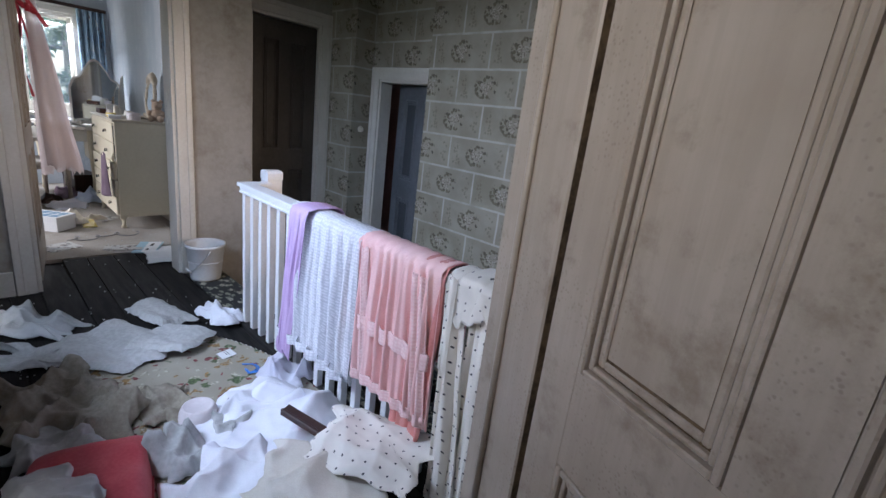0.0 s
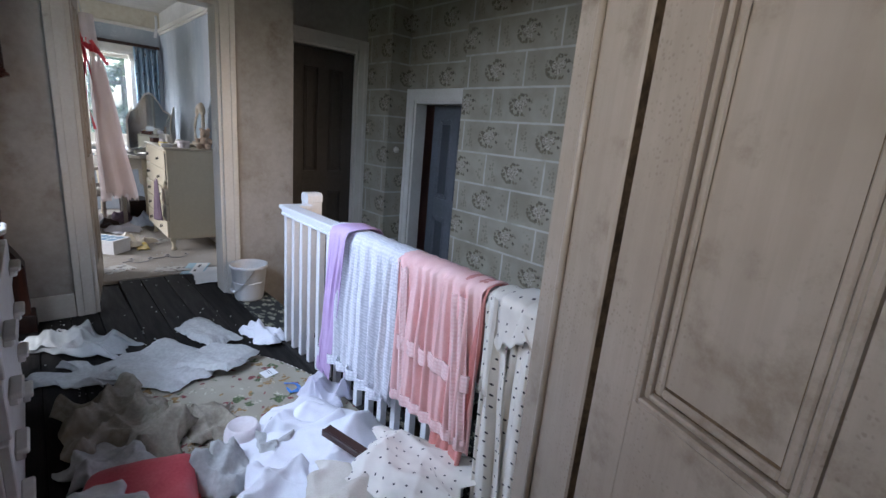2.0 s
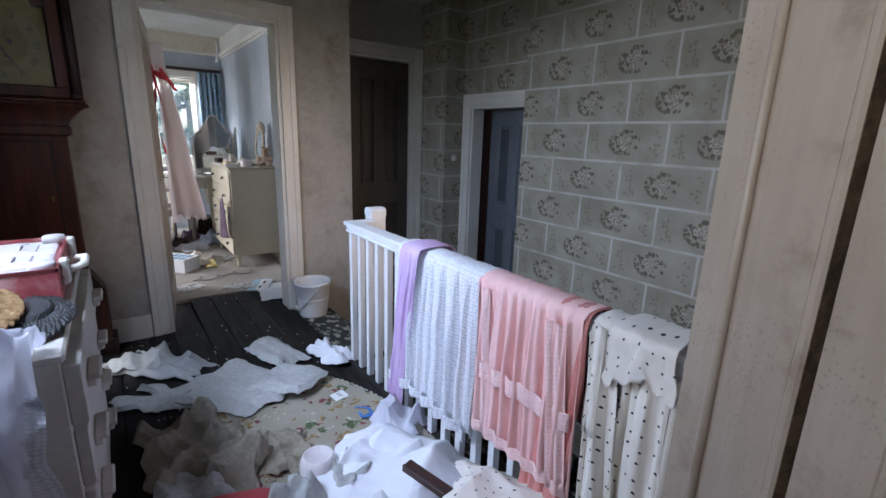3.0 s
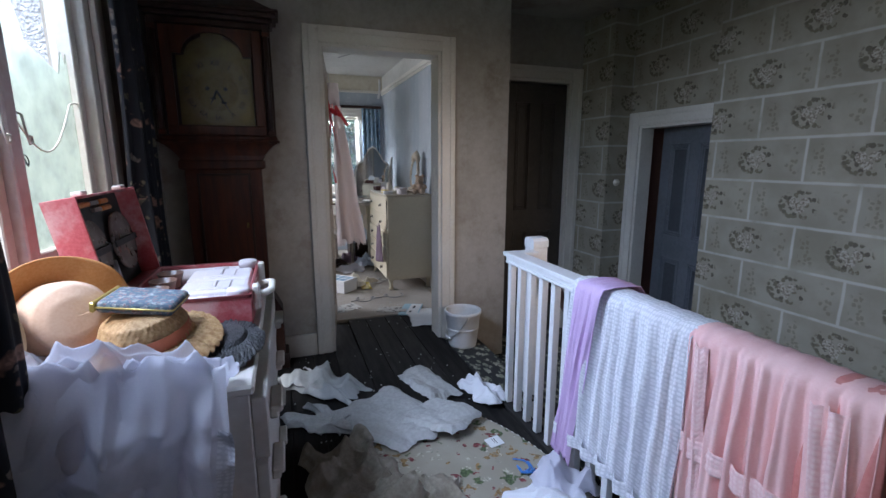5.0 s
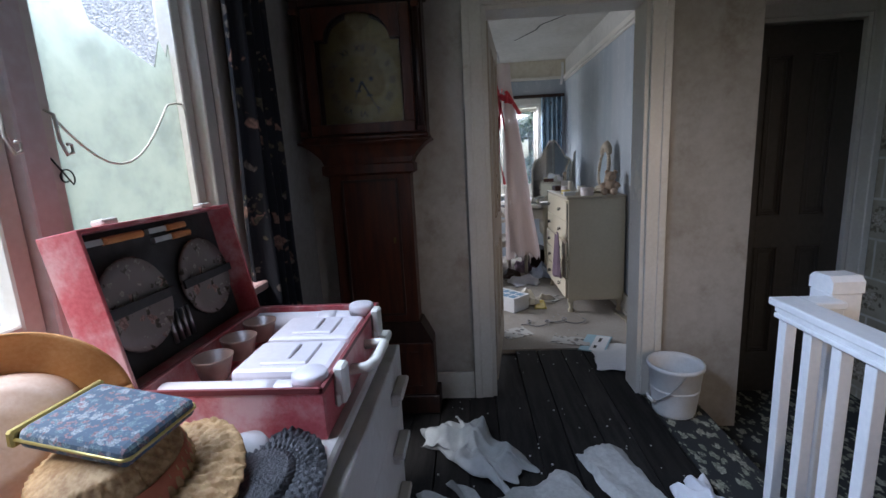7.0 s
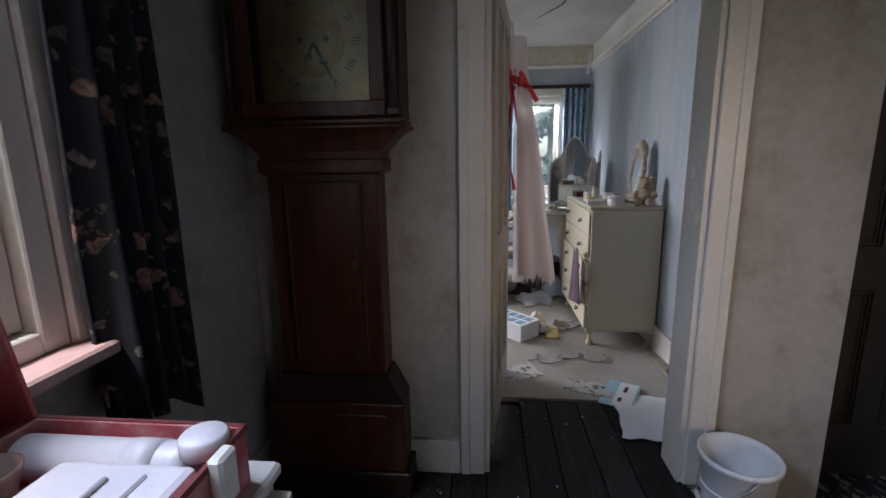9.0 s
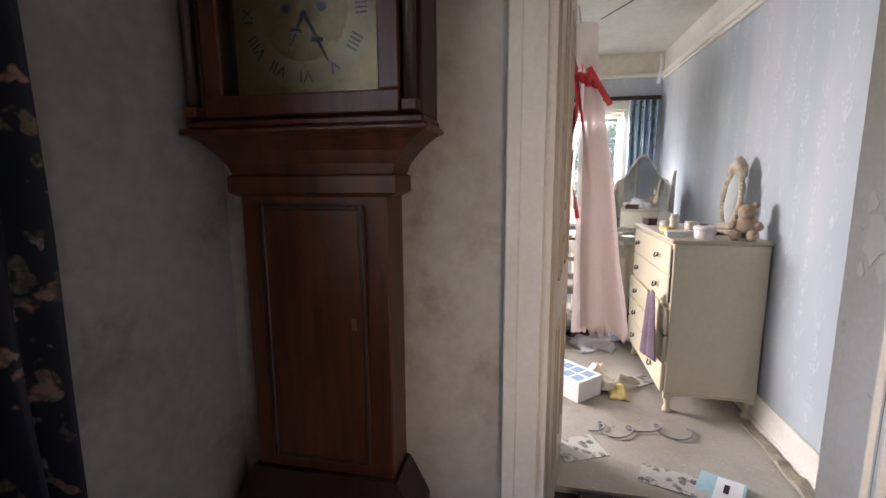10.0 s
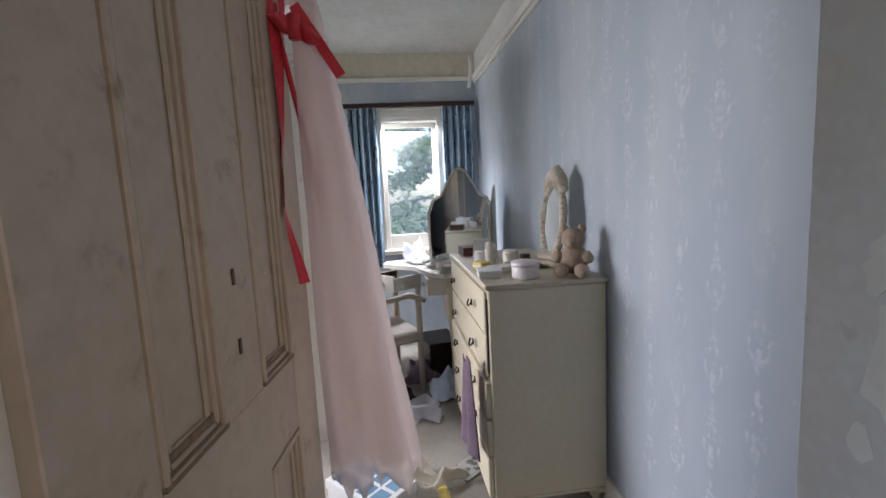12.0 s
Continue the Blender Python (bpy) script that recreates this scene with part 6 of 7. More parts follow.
part("shade", grid(lambda u, v: ((0.10 + 0.10 * v) * (1 + 0.03 * math.sin(64 * 3.14159 * u)) * math.cos(6.2832 * u), (0.10 + 0.10 * v) * (1 + 0.03 * math.sin(64 * 3.14159 * u)) * math.sin(6.2832 * u), 0.17 - 0.15 * v + (0.012 * math.sin(6.2832 * u * 12) if v > 0.9 else 0)), 128, 14), surface("peach_shade_cloth", (0.56, 0.42, 0.30), (0.64, 0.50, 0.38), 0.9, transmit=0.3), lamp, smooth=True)
part("flex", tube([(0, 0, 0.17), (0, 0, CEIL - 2.03)], 0.004, 8), IVORY, lamp)
part("rose", lathe([(0.0, CEIL - 2.03), (0.045, CEIL - 2.03), (0.035, CEIL - 2.06), (0.0, CEIL - 2.06)], 20), IVORY, lamp, smooth=True)
hook = thing("light_switch", pose(-3.42, YP + 0.10, 1.12), "small ivory toggle switch on the papered pier", "switch")
part("plate", lathe([(0, 0), (0.028, 0), (0.025, 0.012), (0, 0.014)], 18), IVORY, hook, at=pose(0.02, 0, 0, 0, 90), smooth=True)
part("toggle", tube([(0.03, 0, 0), (0.05, 0, 0.008)], 0.005, 8), IVORY, hook)

# ---- floorboards ----
random.seed(11)
y = -0.70
while y < 1.0:
    w = random.choice((0.14, 0.15, 0.16, 0.17))
    y1 = min(y + w, 1.0)
    x = -4.04 if y > 0.22 and y1 < 1.0 else -3.44
    while x < 1.5:
        x2 = min(x + random.uniform(1.6, 2.6), 1.5)
        part("floorboard", box(x + 0.001, x2 - 0.001, y + 0.0025, y1 - 0.0025, -0.024, random.uniform(-0.0025, 0.0), 0.002), BOARDS, floor)
        x = x2
    y = y1

# ---- bedroom: tall chest of drawers ----
tc = thing("tall_chest", pose(-5.22, 1.10, 0.004), "cream painted tall chest of drawers on short cabriole feet", "chest of drawers")
# local: drawers face -y, back towards the wall
TW, TD0, TD1, TH = 0.455, -0.215, 0.235, 0.955
part("carcass", box(-TW, TW, TD0, TD1, 0.115, TH - 0.02, 0.005), CREAM, tc)
part("top", box(-TW - 0.012, TW + 0.012, TD0 - 0.014, TD1 + 0.004, TH - 0.02, TH, 0.007, seg=2), CREAM_TOP, tc, "worn cream top")
part("apron", prism([(TD0, 0.115), (TD0, 0.085), (TD0 + 0.07, 0.105), (TD1 - 0.07, 0.105), (TD1, 0.085), (TD1, 0.115)], TW - 0.018, TW, "x"), CREAM, tc)
for sx in (-1, 1):
    for yy in (TD0 + 0.03, TD1 - 0.03):
        part("foot", lathe([(0.0, 0.0), (0.022, 0.0), (0.024, 0.015), (0.014, 0.035), (0.018, 0.07), (0.030, 0.12)], 14), CREAM, tc, at=pose(sx * (TW - 0.035), yy, 0), smooth=True)
zs = [(0.125, 0.285), (0.295, 0.435), (0.445, 0.585), (0.60, 0.755), (0.765, 0.925)]
for k, (z0, z1) in enumerate(zs):
    up = k >= 3
    d = part("drawer", box(-TW + 0.012 + 0.02 * up, TW - 0.006 - 0.016 * up, TD0 - (0.012 if up else 0.022), TD0, z0, z1, 0.004), CREAM, tc)
    for sx in (-0.24, 0.24):
        zz = (z0 + z1) / 2
        bm = disc(bmesh.new(), (sx, TD0 - 0.022, zz), 0.014, (0, -1, 0), 12, 0.004)
        tube([(sx - 0.03, TD0 - 0.03, zz + 0.006), (sx - 0.012, TD0 - 0.04, zz - 0.012), (sx + 0.012, TD0 - 0.04, zz - 0.012), (sx + 0.03, TD0 - 0.03, zz + 0.006)], 0.004, 6, bm)
        part("drop_handle", bm, IRON, d, "dark metal drop handle")
# black strip painted in for the shade of the gap beside the drawers
part("gap_shade_strip", box(TW - 0.022, TW - 0.010, TD0 - 0.006, TD0 - 0.001, 0.62, 0.90), BLACK, tc)
garment = thing("purple_garment", pose(-4.86, 0.845, 0.66), "dull purple garment hanging from a drawer of the chest", "garment")
thick(part("cloth", grid(lambda u, v: ((u - 0.5) * (0.06 + 0.06 * v) * 1.8 + 0.02 * v, -0.022 - 0.018 * math.sin(9 * u + 1) * (0.3 + v) - 0.01, -0.36 * v - 0.02 * math.sin(6 * u)), 24, 24), PURPLE_CLOTH, garment, smooth=True), 0.004)

# things on the tall chest
CT = 0.004 + TH
mir = thing("toilet_mirror", pose(-5.06, 1.225, CT, 0, 0, 0), "small ornate chipped gilt standing mirror", "mirror")
fr2 = bmesh.new()
N = 40
for a in range(N):
    p0, p1 = 2 * math.pi * a / N, 2 * math.pi * (a + 1) / N
    for q in (p0,):
        k = 1 + 0.10 * math.sin(7 * q)
        tube([(0.080 * math.cos(q), 0, 0.20 + 0.152 * math.sin(q)), (0.080 * math.cos(p1), 0, 0.20 + 0.152 * math.sin(p1))], 0.016 * k, 8, fr2)
part("frame", fr2, GILT, mir, at=pose(0, 0, 0, -6, 0, 10), smooth=True)
part("mirror_glass", prism([(0.074 * math.cos(6.2832 * k / 28), 0.20 + 0.146 * math.sin(6.2832 * k / 28)) for k in range(28)], -0.004, 0.004, "y"), MIRROR, mir, at=pose(0, 0, 0, -6, 0, 10))
crest = bmesh.new()
for k in range(9):
    a = math.pi * (0.25 + 0.5 * k / 8)
    bmesh.ops.create_icosphere(crest, subdivisions=2, radius=0.022 + 0.014 * math.sin(math.pi * k / 8), matrix=Matrix.Translation((0.085 * math.cos(a), 0, 0.215 + 0.165 * math.sin(a))) @ pose(0, 0, 0, 0, 40 * k))
bmesh.ops.create_icosphere(crest, subdivisions=2, radius=0.032, matrix=Matrix.Translation((0, 0, 0.395)))
for v in crest.verts:
    v.co *= 1 + 0.05 * n3(v.co.x * 60, v.co.y * 60, v.co.z * 60)
part("crest", crest, GILT, mir, at=pose(0, 0, 0, -6, 0, 10), smooth=True)
part("foot", boxes((-0.10, 0.10, -0.045, 0.045, 0.0, 0.03), (-0.05, 0.05, -0.03, 0.03, 0.03, 0.06), bev=0.01), GILT, mir, at=pose(0, 0, 0, 0, 0, 30))

toy = bmesh.new()
for c, r in (((0, 0, 0.075), 0.07), ((0, -0.01, 0.175), 0.052), ((-0.04, 0, 0.22), 0.020), ((0.04, 0, 0.22), 0.020), ((0, -0.058, 0.165), 0.022), ((-0.065, -0.03, 0.09), 0.030), ((0.065, -0.03, 0.09), 0.030), ((-0.045, -0.07, 0.035), 0.034), ((0.045, -0.07, 0.035), 0.034)):
    bmesh.ops.create_icosphere(toy, subdivisions=3, radius=r, matrix=Matrix.Translation(c))
bmesh.ops.scale(toy, vec=(0.82, 0.82, 0.82), verts=toy.verts)
for v in toy.verts:
    v.co *= 1 + 0.04 * n3(v.co.x * 40, v.co.y * 40, v.co.z * 40)
tagged(part("toy_bear", toy, TEDDY, None, "", True, pose(-4.83, 1.235, CT, 0, 0, 60)), "small worn plush toy bear sitting on the chest", "toy")


def simple(name, label, category, at, pieces):
    e = thing(name, at, label, category)
    for nm, bm, m, sm in pieces:
        part(nm, bm, m, e, smooth=sm)
    return e


def pot(r, h):
    return lathe([(0, 0), (r * 0.96, 0), (r, 0.004), (r, h - 0.004), (r * 0.96, h), (0, h)], 24)


simple("round_box", "round white lidded box on the chest", "box", pose(-4.86, 1.055, CT), [("body", pot(0.052, 0.045), PLASTIC, True), ("lid", lathe([(0, 0.045), (0.055, 0.045), (0.055, 0.062), (0.05, 0.065), (0, 0.065)], 24), PLASTIC, True)])
simple("card_box", "flat white cardboard box on the chest", "box", pose(-4.93, 0.93, CT, 0, 0, -8), [("body", box(-0.05, 0.05, -0.045, 0.045, 0, 0.024, 0.002), PAPER, False), ("lid", box(-0.052, 0.052, -0.047, 0.047, 0.020, 0.030, 0.002), PAPER, False)])
simple("card_box", "flat white cardboard box on the chest", "box", pose(-5.04, 1.00, CT, 0, 0, 12), [("body", box(-0.04, 0.05, -0.05, 0.05, 0, 0.022, 0.002), IVORY, False)])
simple("yellow_box", "small yellow card box on the chest", "box", pose(-5.10, 0.935, CT, 0, 0, 20), [("body", box(-0.035, 0.035, -0.025, 0.025, 0, 0.035, 0.002), YELLOW, False), ("label_band", box(-0.036, 0.036, -0.026, 0.026, 0.012, 0.02), PAPER, False)])
for (px, py, r, h, m) in ((-5.22, 1.0, 0.022, 0.10, CREAM_CLOTH), (-5.18, 1.08, 0.03, 0.06, IVORY), (-5.32, 0.98, 0.035, 0.05, PLASTIC), (-5.40, 1.05, 0.028, 0.07, IVORY), (-5.30, 1.12, 0.04, 0.05, PLASTIC), (-5.14, 1.14, 0.025, 0.05, BROWN_WOOD)):
    simple("jar", "small lidded jar among clutter on the chest", "jar", pose(px, py, CT), [("body", pot(r, h * 0.75), m, True), ("lid", lathe([(0, h * 0.75), (r * 0.9, h * 0.75), (r * 0.9, h), (0, h)], 18), m, True)])
simple("brown_box", "reddish-brown wooden box at the back of the chest", "box", pose(-5.58, 0.98, CT, 0, 0, 5), [("body", box(-0.06, 0.06, -0.06, 0.06, 0, 0.035, 0.003), MAHOGANY, False), ("lid", box(-0.062, 0.062, -0.062, 0.062, 0.035, 0.045, 0.003), MAHOGANY, False)])
simple("postcard", "cream card leaning among jars on the chest", "card", pose(-5.45, 1.0, CT, 0, 14, 10), [("card", box(-0.003, 0.0, -0.04, 0.04, 0, 0.10), PAPER, False)])
crumple("scarf", "crumpled dusty cloth on the chest", "cloth", -5.08, 1.12, 0.16, 0.12, 20, 0.03, 3.9, TISSUE_BROWN, z0=CT + 0.002, nu=20, nv=16)

# ---- dressing table ----
dt = thing("dressing_table", pose(-6.52, 0.93, 0.004), "white kidney-shaped dressing table with an open drawer and triple mirror", "dressing table")
# local: sitter's side faces +x... pedestal towards +x and -y, mirror at the back (-x)
kid = [(0.42, 0.05), (0.44, -0.05), (0.36, -0.13), (0.22, -0.17), (0.05, -0.22), (-0.08, -0.36), (-0.20, -0.45), (-0.32, -0.42), (-0.36, -0.28), (-0.36, 0.36), (0.36, 0.36), (0.42, 0.25)]
part("tabletop", prism(kid, 0.735, 0.765), DRAWER_PAINT, dt)
part("pedestal", box(0.08, 0.40, -0.02, 0.34, 0.42, 0.735, 0.004), CREAM, dt)
for z0 in (0.60,):
    d = part("drawer", box(0.12, 0.36, -0.16, -0.02, z0 + 0.01, z0 + 0.125, 0.004), DRAWER_PAINT, dt)
    bm = tube([(0.20, -0.165, z0 + 0.075), (0.22, -0.18, z0 + 0.06), (0.26, -0.18, z0 + 0.06), (0.28, -0.165, z0 + 0.075)], 0.004, 6)
    part("drop_handle", bm, IRON, d)
dr = part("open_drawer", boxes((-0.15, 0.15, -0.14, -0.126, 0, 0.115), (-0.15, -0.14, -0.126, 0.12, 0, 0.10), (0.14, 0.15, -0.126, 0.12, 0, 0.10), (-0.14, 0.14, -0.126, 0.12, 0, 0.008), bev=0.002), DRAWER_PAINT, dt, "drawer pulled out", at=pose(-0.02, -0.36, 0.61, 0, 0, 38))
part("drawer_lining", boxes((-0.139, -0.132, -0.124, 0.118, 0.01, 0.098), (0.132, 0.139, -0.124, 0.118, 0.01, 0.098)), MAHOGANY, dr)
part("drop_handle", tube([(-0.03, -0.145, 0.07), (-0.012, -0.158, 0.055), (0.012, -0.158, 0.055), (0.03, -0.145, 0.07)], 0.004, 6), IRON, dr)
part("shelf_box", boxes((0.10, 0.38, 0.0, 0.30, 0.43, 0.58)), MAHOGANY_DARK, dt)
for lx, ly in ((0.38, 0.0), (0.38, 0.32), (-0.30, -0.36), (-0.30, 0.32)):
    part("leg", tube([(lx, ly, 0.735), (lx + 0.012, ly - 0.012, 0.55), (lx - 0.006, ly + 0.006, 0.20), (lx + 0.01, ly - 0.01, 0.0)], 0.028, 10, taper=0.5), CREAM, dt, smooth=True)
part("leg", tube([(0.05, -0.2, 0.62), (0.06, -0.21, 0.5), (0.03, -0.2, 0.2), (0.05, -0.21, 0.0)], 0.022, 10, taper=0.55), DRAWER_PAINT, dt, smooth=True)
tm = part("mirror_board", prism([(-0.24, 0.78), (0.24, 0.78), (0.24, 1.15), (0.20, 1.25), (0.14, 1.28), (0.10, 1.36), (0.04, 1.45), (0.0, 1.47), (-0.04, 1.45), (-0.10, 1.36), (-0.14, 1.28), (-0.20, 1.25), (-0.24, 1.15)], -0.012, 0.0, "x"), DRAWER_PAINT, dt, at=pose(0.12, 0.13, 0, 0, 0, -6))
part("mirror_glass", prism([(-0.22, 0.80), (0.22, 0.80), (0.22, 1.14), (0.185, 1.235), (0.13, 1.265), (0.09, 1.345), (0.035, 1.43), (0.0, 1.445), (-0.035, 1.43), (-0.09, 1.345), (-0.13, 1.265), (-0.185, 1.235), (-0.22, 1.14)], 0.001, 0.004, "x"), MIRROR, tm)
tw = part("side_mirror", prism([(0.0, 0.78), (0.17, 0.78), (0.17, 1.10), (0.14, 1.17), (0.09, 1.22), (0.05, 1.30), (0.0, 1.33)], -0.012, 0.0, "x"), DRAWER_PAINT, dt, at=pose(0.21, 0.355, 0, 0, 0, -118))
part("mirror_glass", prism([(0.012, 0.80), (0.155, 0.80), (0.155, 1.09), (0.13, 1.155), (0.08, 1.20), (0.04, 1.285), (0.012, 1.31)], 0.001, 0.004, "x"), MIRROR, tw)
random.seed(21)
for k in range(26):
    px, py = random.uniform(-0.30, 0.36), random.uniform(-0.12, 0.22)
    w, d2 = random.uniform(0.04, 0.10), random.uniform(0.03, 0.08)
    kind = random.random()
    m = random.choice((PAPER, PAPER, PLASTIC, IVORY, PRINT, CREAM_CLOTH))
    z = 0.769 + 0.012 * (k // 6)
    if kind < 0.7:
        simple("paper", "loose papers scattered on the dressing table", "paper", pose(-6.52 + px, 0.93 + py, z + 0.004, random.uniform(-8, 8), random.uniform(-8, 8), random.uniform(0, 180)), [("paper", box(-w, w, -d2, d2, 0, 0.003), m, False)])
    else:
        simple("jar", "small jar on the dressing table", "jar", pose(-6.52 + px, 0.93 + py, z), [("body", pot(random.uniform(0.015, 0.03), random.uniform(0.03, 0.07)), m, True)])
crumple("tissue_paper", "crumpled white tissue on the dressing table", "paper", -6.68, 0.76, 0.24, 0.18, 20, 0.12, 5.9, WHITE_CLOTH, z0=0.772, nu=24, nv=20)

# ---- armchair ----
ac = thing("armchair", pose(-6.18, 0.42, 0.004, 0, 0, 20), "limed wooden open armchair with a padded seat", "armchair")
part("seat", box(-0.24, 0.24, -0.24, 0.24, 0.34, 0.42, 0.03, seg=3), surface("faded_seat_cloth", (0.40, 0.35, 0.30), (0.50, 0.45, 0.40), 0.9, 9, 150, bump=0.3), ac, "faded padded seat")
for lx, ly, top in ((0.22, 0.22, 0.62), (-0.22, 0.22, 0.62), (0.22, -0.22, 0.92), (-0.22, -0.22, 0.92)):
    part("leg", tube([(lx, ly, 0), (lx, ly, 0.35), (lx, ly - (0.04 if top > 0.8 else 0), top)], 0.019, 8), RATTAN, ac, smooth=True)
for lx in (-0.22, 0.22):
    part("arm", tube([(lx, -0.24, 0.66), (lx, -0.05, 0.63), (lx, 0.16, 0.655), (lx, 0.27, 0.61)], 0.020, 8), RATTAN, ac, smooth=True)
part("backrest", box(-0.20, 0.20, -0.275, -0.245, 0.50, 0.92, 0.012), RATTAN, ac)
part("top_rail", tube([(-0.23, -0.26, 0.90), (0.0, -0.27, 0.95), (0.23, -0.26, 0.90)], 0.022, 8), RATTAN, ac, smooth=True)

# ---- wardrobe behind the door ----
wd = thing("wardrobe", pose(-5.95, -0.02, 0.004), "white painted wardrobe with a moulded cornice", "wardrobe")
part("carcass", box(-0.40, 0.40, -0.32, 0.26, 0.08, 1.92, 0.004), DRAWER_PAINT, wd)
part("cornice", boxes((-0.42, 0.42, -0.34, 0.29, 1.92, 1.95), (-0.44, 0.44, -0.36, 0.31, 1.95, 1.985), bev=0.006), DRAWER_PAINT, wd)
part("plinth", box(-0.39, 0.39, -0.31, 0.25, 0.0, 0.08), DRAWER_PAINT, wd)
for a, b in ((-0.385, -0.005), (0.005, 0.385)):
    d = part("door", box(a, b, 0.26, 0.278, 0.10, 1.90, 0.003), DRAWER_PAINT, wd)
    part("knob", lathe([(0, 0), (0.008, 0), (0.014, 0.02), (0, 0.026)], 12), IVORY, d, at=pose(b - 0.04 if a < -0.1 else a + 0.04, 0.278, 1.0, -90))

# ---- curtains at the bedroom window ----
def side_curtain(y0, y1, z0, z1, seed, label):
    e = thing("curtain", pose(BXE + 0.10, (y0 + y1) / 2, 0), label, "curtain", "bedroom curtains")
    w = y1 - y0

    def fn(u, v):
        ph = 4.5 * 6.2832 * u + 0.6 * n3(u * 4, v * 2, seed)
        return (0.028 * math.sin(ph) + 0.012 * math.sin(2.2 * ph), (u - 0.5) * w * (1.0 - 0.06 * (1 - v)), z0 + (z1 - z0) * v)
    thick(part("cloth", grid(fn, 80, 24), BLUE_FLORAL, e, smooth=True), 0.003)
    return e


side_curtain(0.26, 0.50, 0.70, 2.0, 1.0, "blue floral curtain hanging beside the bedroom window")
side_curtain(1.03, 1.29, 0.78, 2.0, 5.0, "blue floral curtain hanging beside the bedroom window")
cp = thing("curtain_track", pose(BXE + 0.10, 0.78, 2.02), "dark curtain track across the bedroom window", "curtain track")
part("track", box(-0.015, 0.015, -0.54, 0.53, -0.018, 0.018, 0.004), MAHOGANY_DARK, cp)
for sy in (-0.3, 0.05, 0.45):
    part("bracket", box(-0.10, -0.015, sy - 0.008, sy + 0.008, -0.006, 0.006), IRON, cp)
flap = thing("hanging_paper", pose(BXE + 0.06, BY - 0.05, 2.18), "strip of peeled wallpaper hanging by the ceiling corner", "wallpaper strip")
thick(part("strip", grid(lambda u, v: (0.04 + 0.03 * math.sin(3 * v), -0.02 + 0.03 * u - 0.02 * v * v, 0.22 - 0.26 * v), 4, 10), PAPER, flap, smooth=True), 0.002)

# ---- dress on the open door ----
dz0, dz1 = 0.60, 1.74
dress = thing("party_dress", pose(-4.33, 0.345, 0.0), "pale pink organza dress with red ribbon hung on a door", "dress")


def dress_fn(u, v):
    z = dz1 - (dz1 - dz0) * v
    w = 0.045 + 0.125 * v ** 0.9
    a = math.pi * (1.15 - 1.3 * u)
    fold = 1 + (0.13 * math.sin(9 * math.pi * u + 1.3) + 0.16 * n3(u * 9, v * 2.5, 3)) * (0.3 + 0.7 * v)
    return (0.01 + 0.75 * w * fold * math.cos(a) + 0.015 * v, 0.035 + 0.055 * v + 0.85 * w * fold * math.sin(a), z + (0.05 * n3(u * 11, 1, 2) + 0.05 * n3(u * 37, 4, 2)) * v ** 6 + 0.10 * v * (u - 0.5))


thick(part("skirt", grid(dress_fn, 70, 40), DRESS, dress, smooth=True), 0.002)
part("bodice", grid(lambda u, v: (0.01 + (0.05 + 0.015 * math.sin(7 * v)) * math.cos(6.2832 * u), 0.03 + 0.045 * math.sin(6.2832 * u) - 0.01 * v, 1.72 + 0.17 * v), 20, 10), DRESS, dress, smooth=True)
for k, (dy, ln) in enumerate(((-0.030, 0.98), (-0.012, 0.62))):
    part("ribbon_tail", grid(lambda u, v: (0.055 + 0.020 * math.sin(7 * v + 2 * k) + 0.012 * math.cos(3 * u) + 0.03 * v, dy + 0.020 * u * math.cos(5 * v + k) + 0.014 * math.sin(6 * v + k), 1.73 - ln * v), 4, 30), RED_SATIN, dress, "red satin ribbon", smooth=True)
bow = bmesh.new()
for s in (-1, 1):
    grid(lambda u, v: (0.075 + 0.02 * math.sin(math.pi * u) * math.cos(6.28 * v), 0.03 + s * 0.065 * u + 0.0, 1.665 + s * -0.03 * u + 0.022 * math.sin(6.28 * v) * math.sin(math.pi * min(1, u + 0.15))), 10, 10, bm=bow)
tube([(0.085, 0.03, 1.69), (0.085, 0.03, 1.64)], 0.014, 8, bow)
grid(lambda u, v: (0.07, 0.03 + 0.02 * (u - 0.5) + 0.09 * v, 1.66 + 0.05 * (1 - v) - 0.10 * v + 0.012 * u), 2, 8, bm=bow)
part("bow", bow, RED_SATIN, dress, "red satin bow", smooth=True)
part("red_trim", tube([(0.05, -0.03 + 0.03 * k, 1.78 - 0.18 * k) for k in range(4)], 0.006, 6), RED_SATIN, dress, smooth=True)
part("hanger", tube([(0.0, 0.0, 1.89), (0.0, -0.01, 1.97), (0.0, -0.03, 1.985), (0.0, -0.045, 1.975)], 0.003, 6), STEEL, dress, smooth=True)

# ---- bedroom floor things ----
shoe = thing("shoe_box", pose(-4.974, 0.403, 0.004, 0, 0, 45), "white shoe box with a blue checked lid pattern on the carpet", "box")
part("box_body", box(-0.16, 0.16, -0.10, 0.10, 0, 0.11, 0.002), PAPER, shoe)
lidp = part("box_lid", box(-0.165, 0.165, -0.105, 0.105, 0.085, 0.125, 0.002), PAPER, shoe)
for i in range(4):
    for j in range(2):
        part("blue_panel", box(-0.145 + 0.075 * i, -0.085 + 0.075 * i, -0.085 + 0.09 * j, -0.015 + 0.09 * j, 0.125, 0.1262), BLUE_TILE, lidp)
crumple("white_cloth", "crumpled cream cloth draped over a shoe box", "cloth", -5.06, 0.62, 0.28, 0.22, 60, 0.10, 2.4, CREAM_CLOTH, dome=0.05, ragged=0.2)
crumple("yellow_cloth", "small crumpled yellow cloth on the carpet", "cloth", -4.93, 0.68, 0.12, 0.10, 0, 0.05, 3.4, YELLOW, nu=16, nv=14)
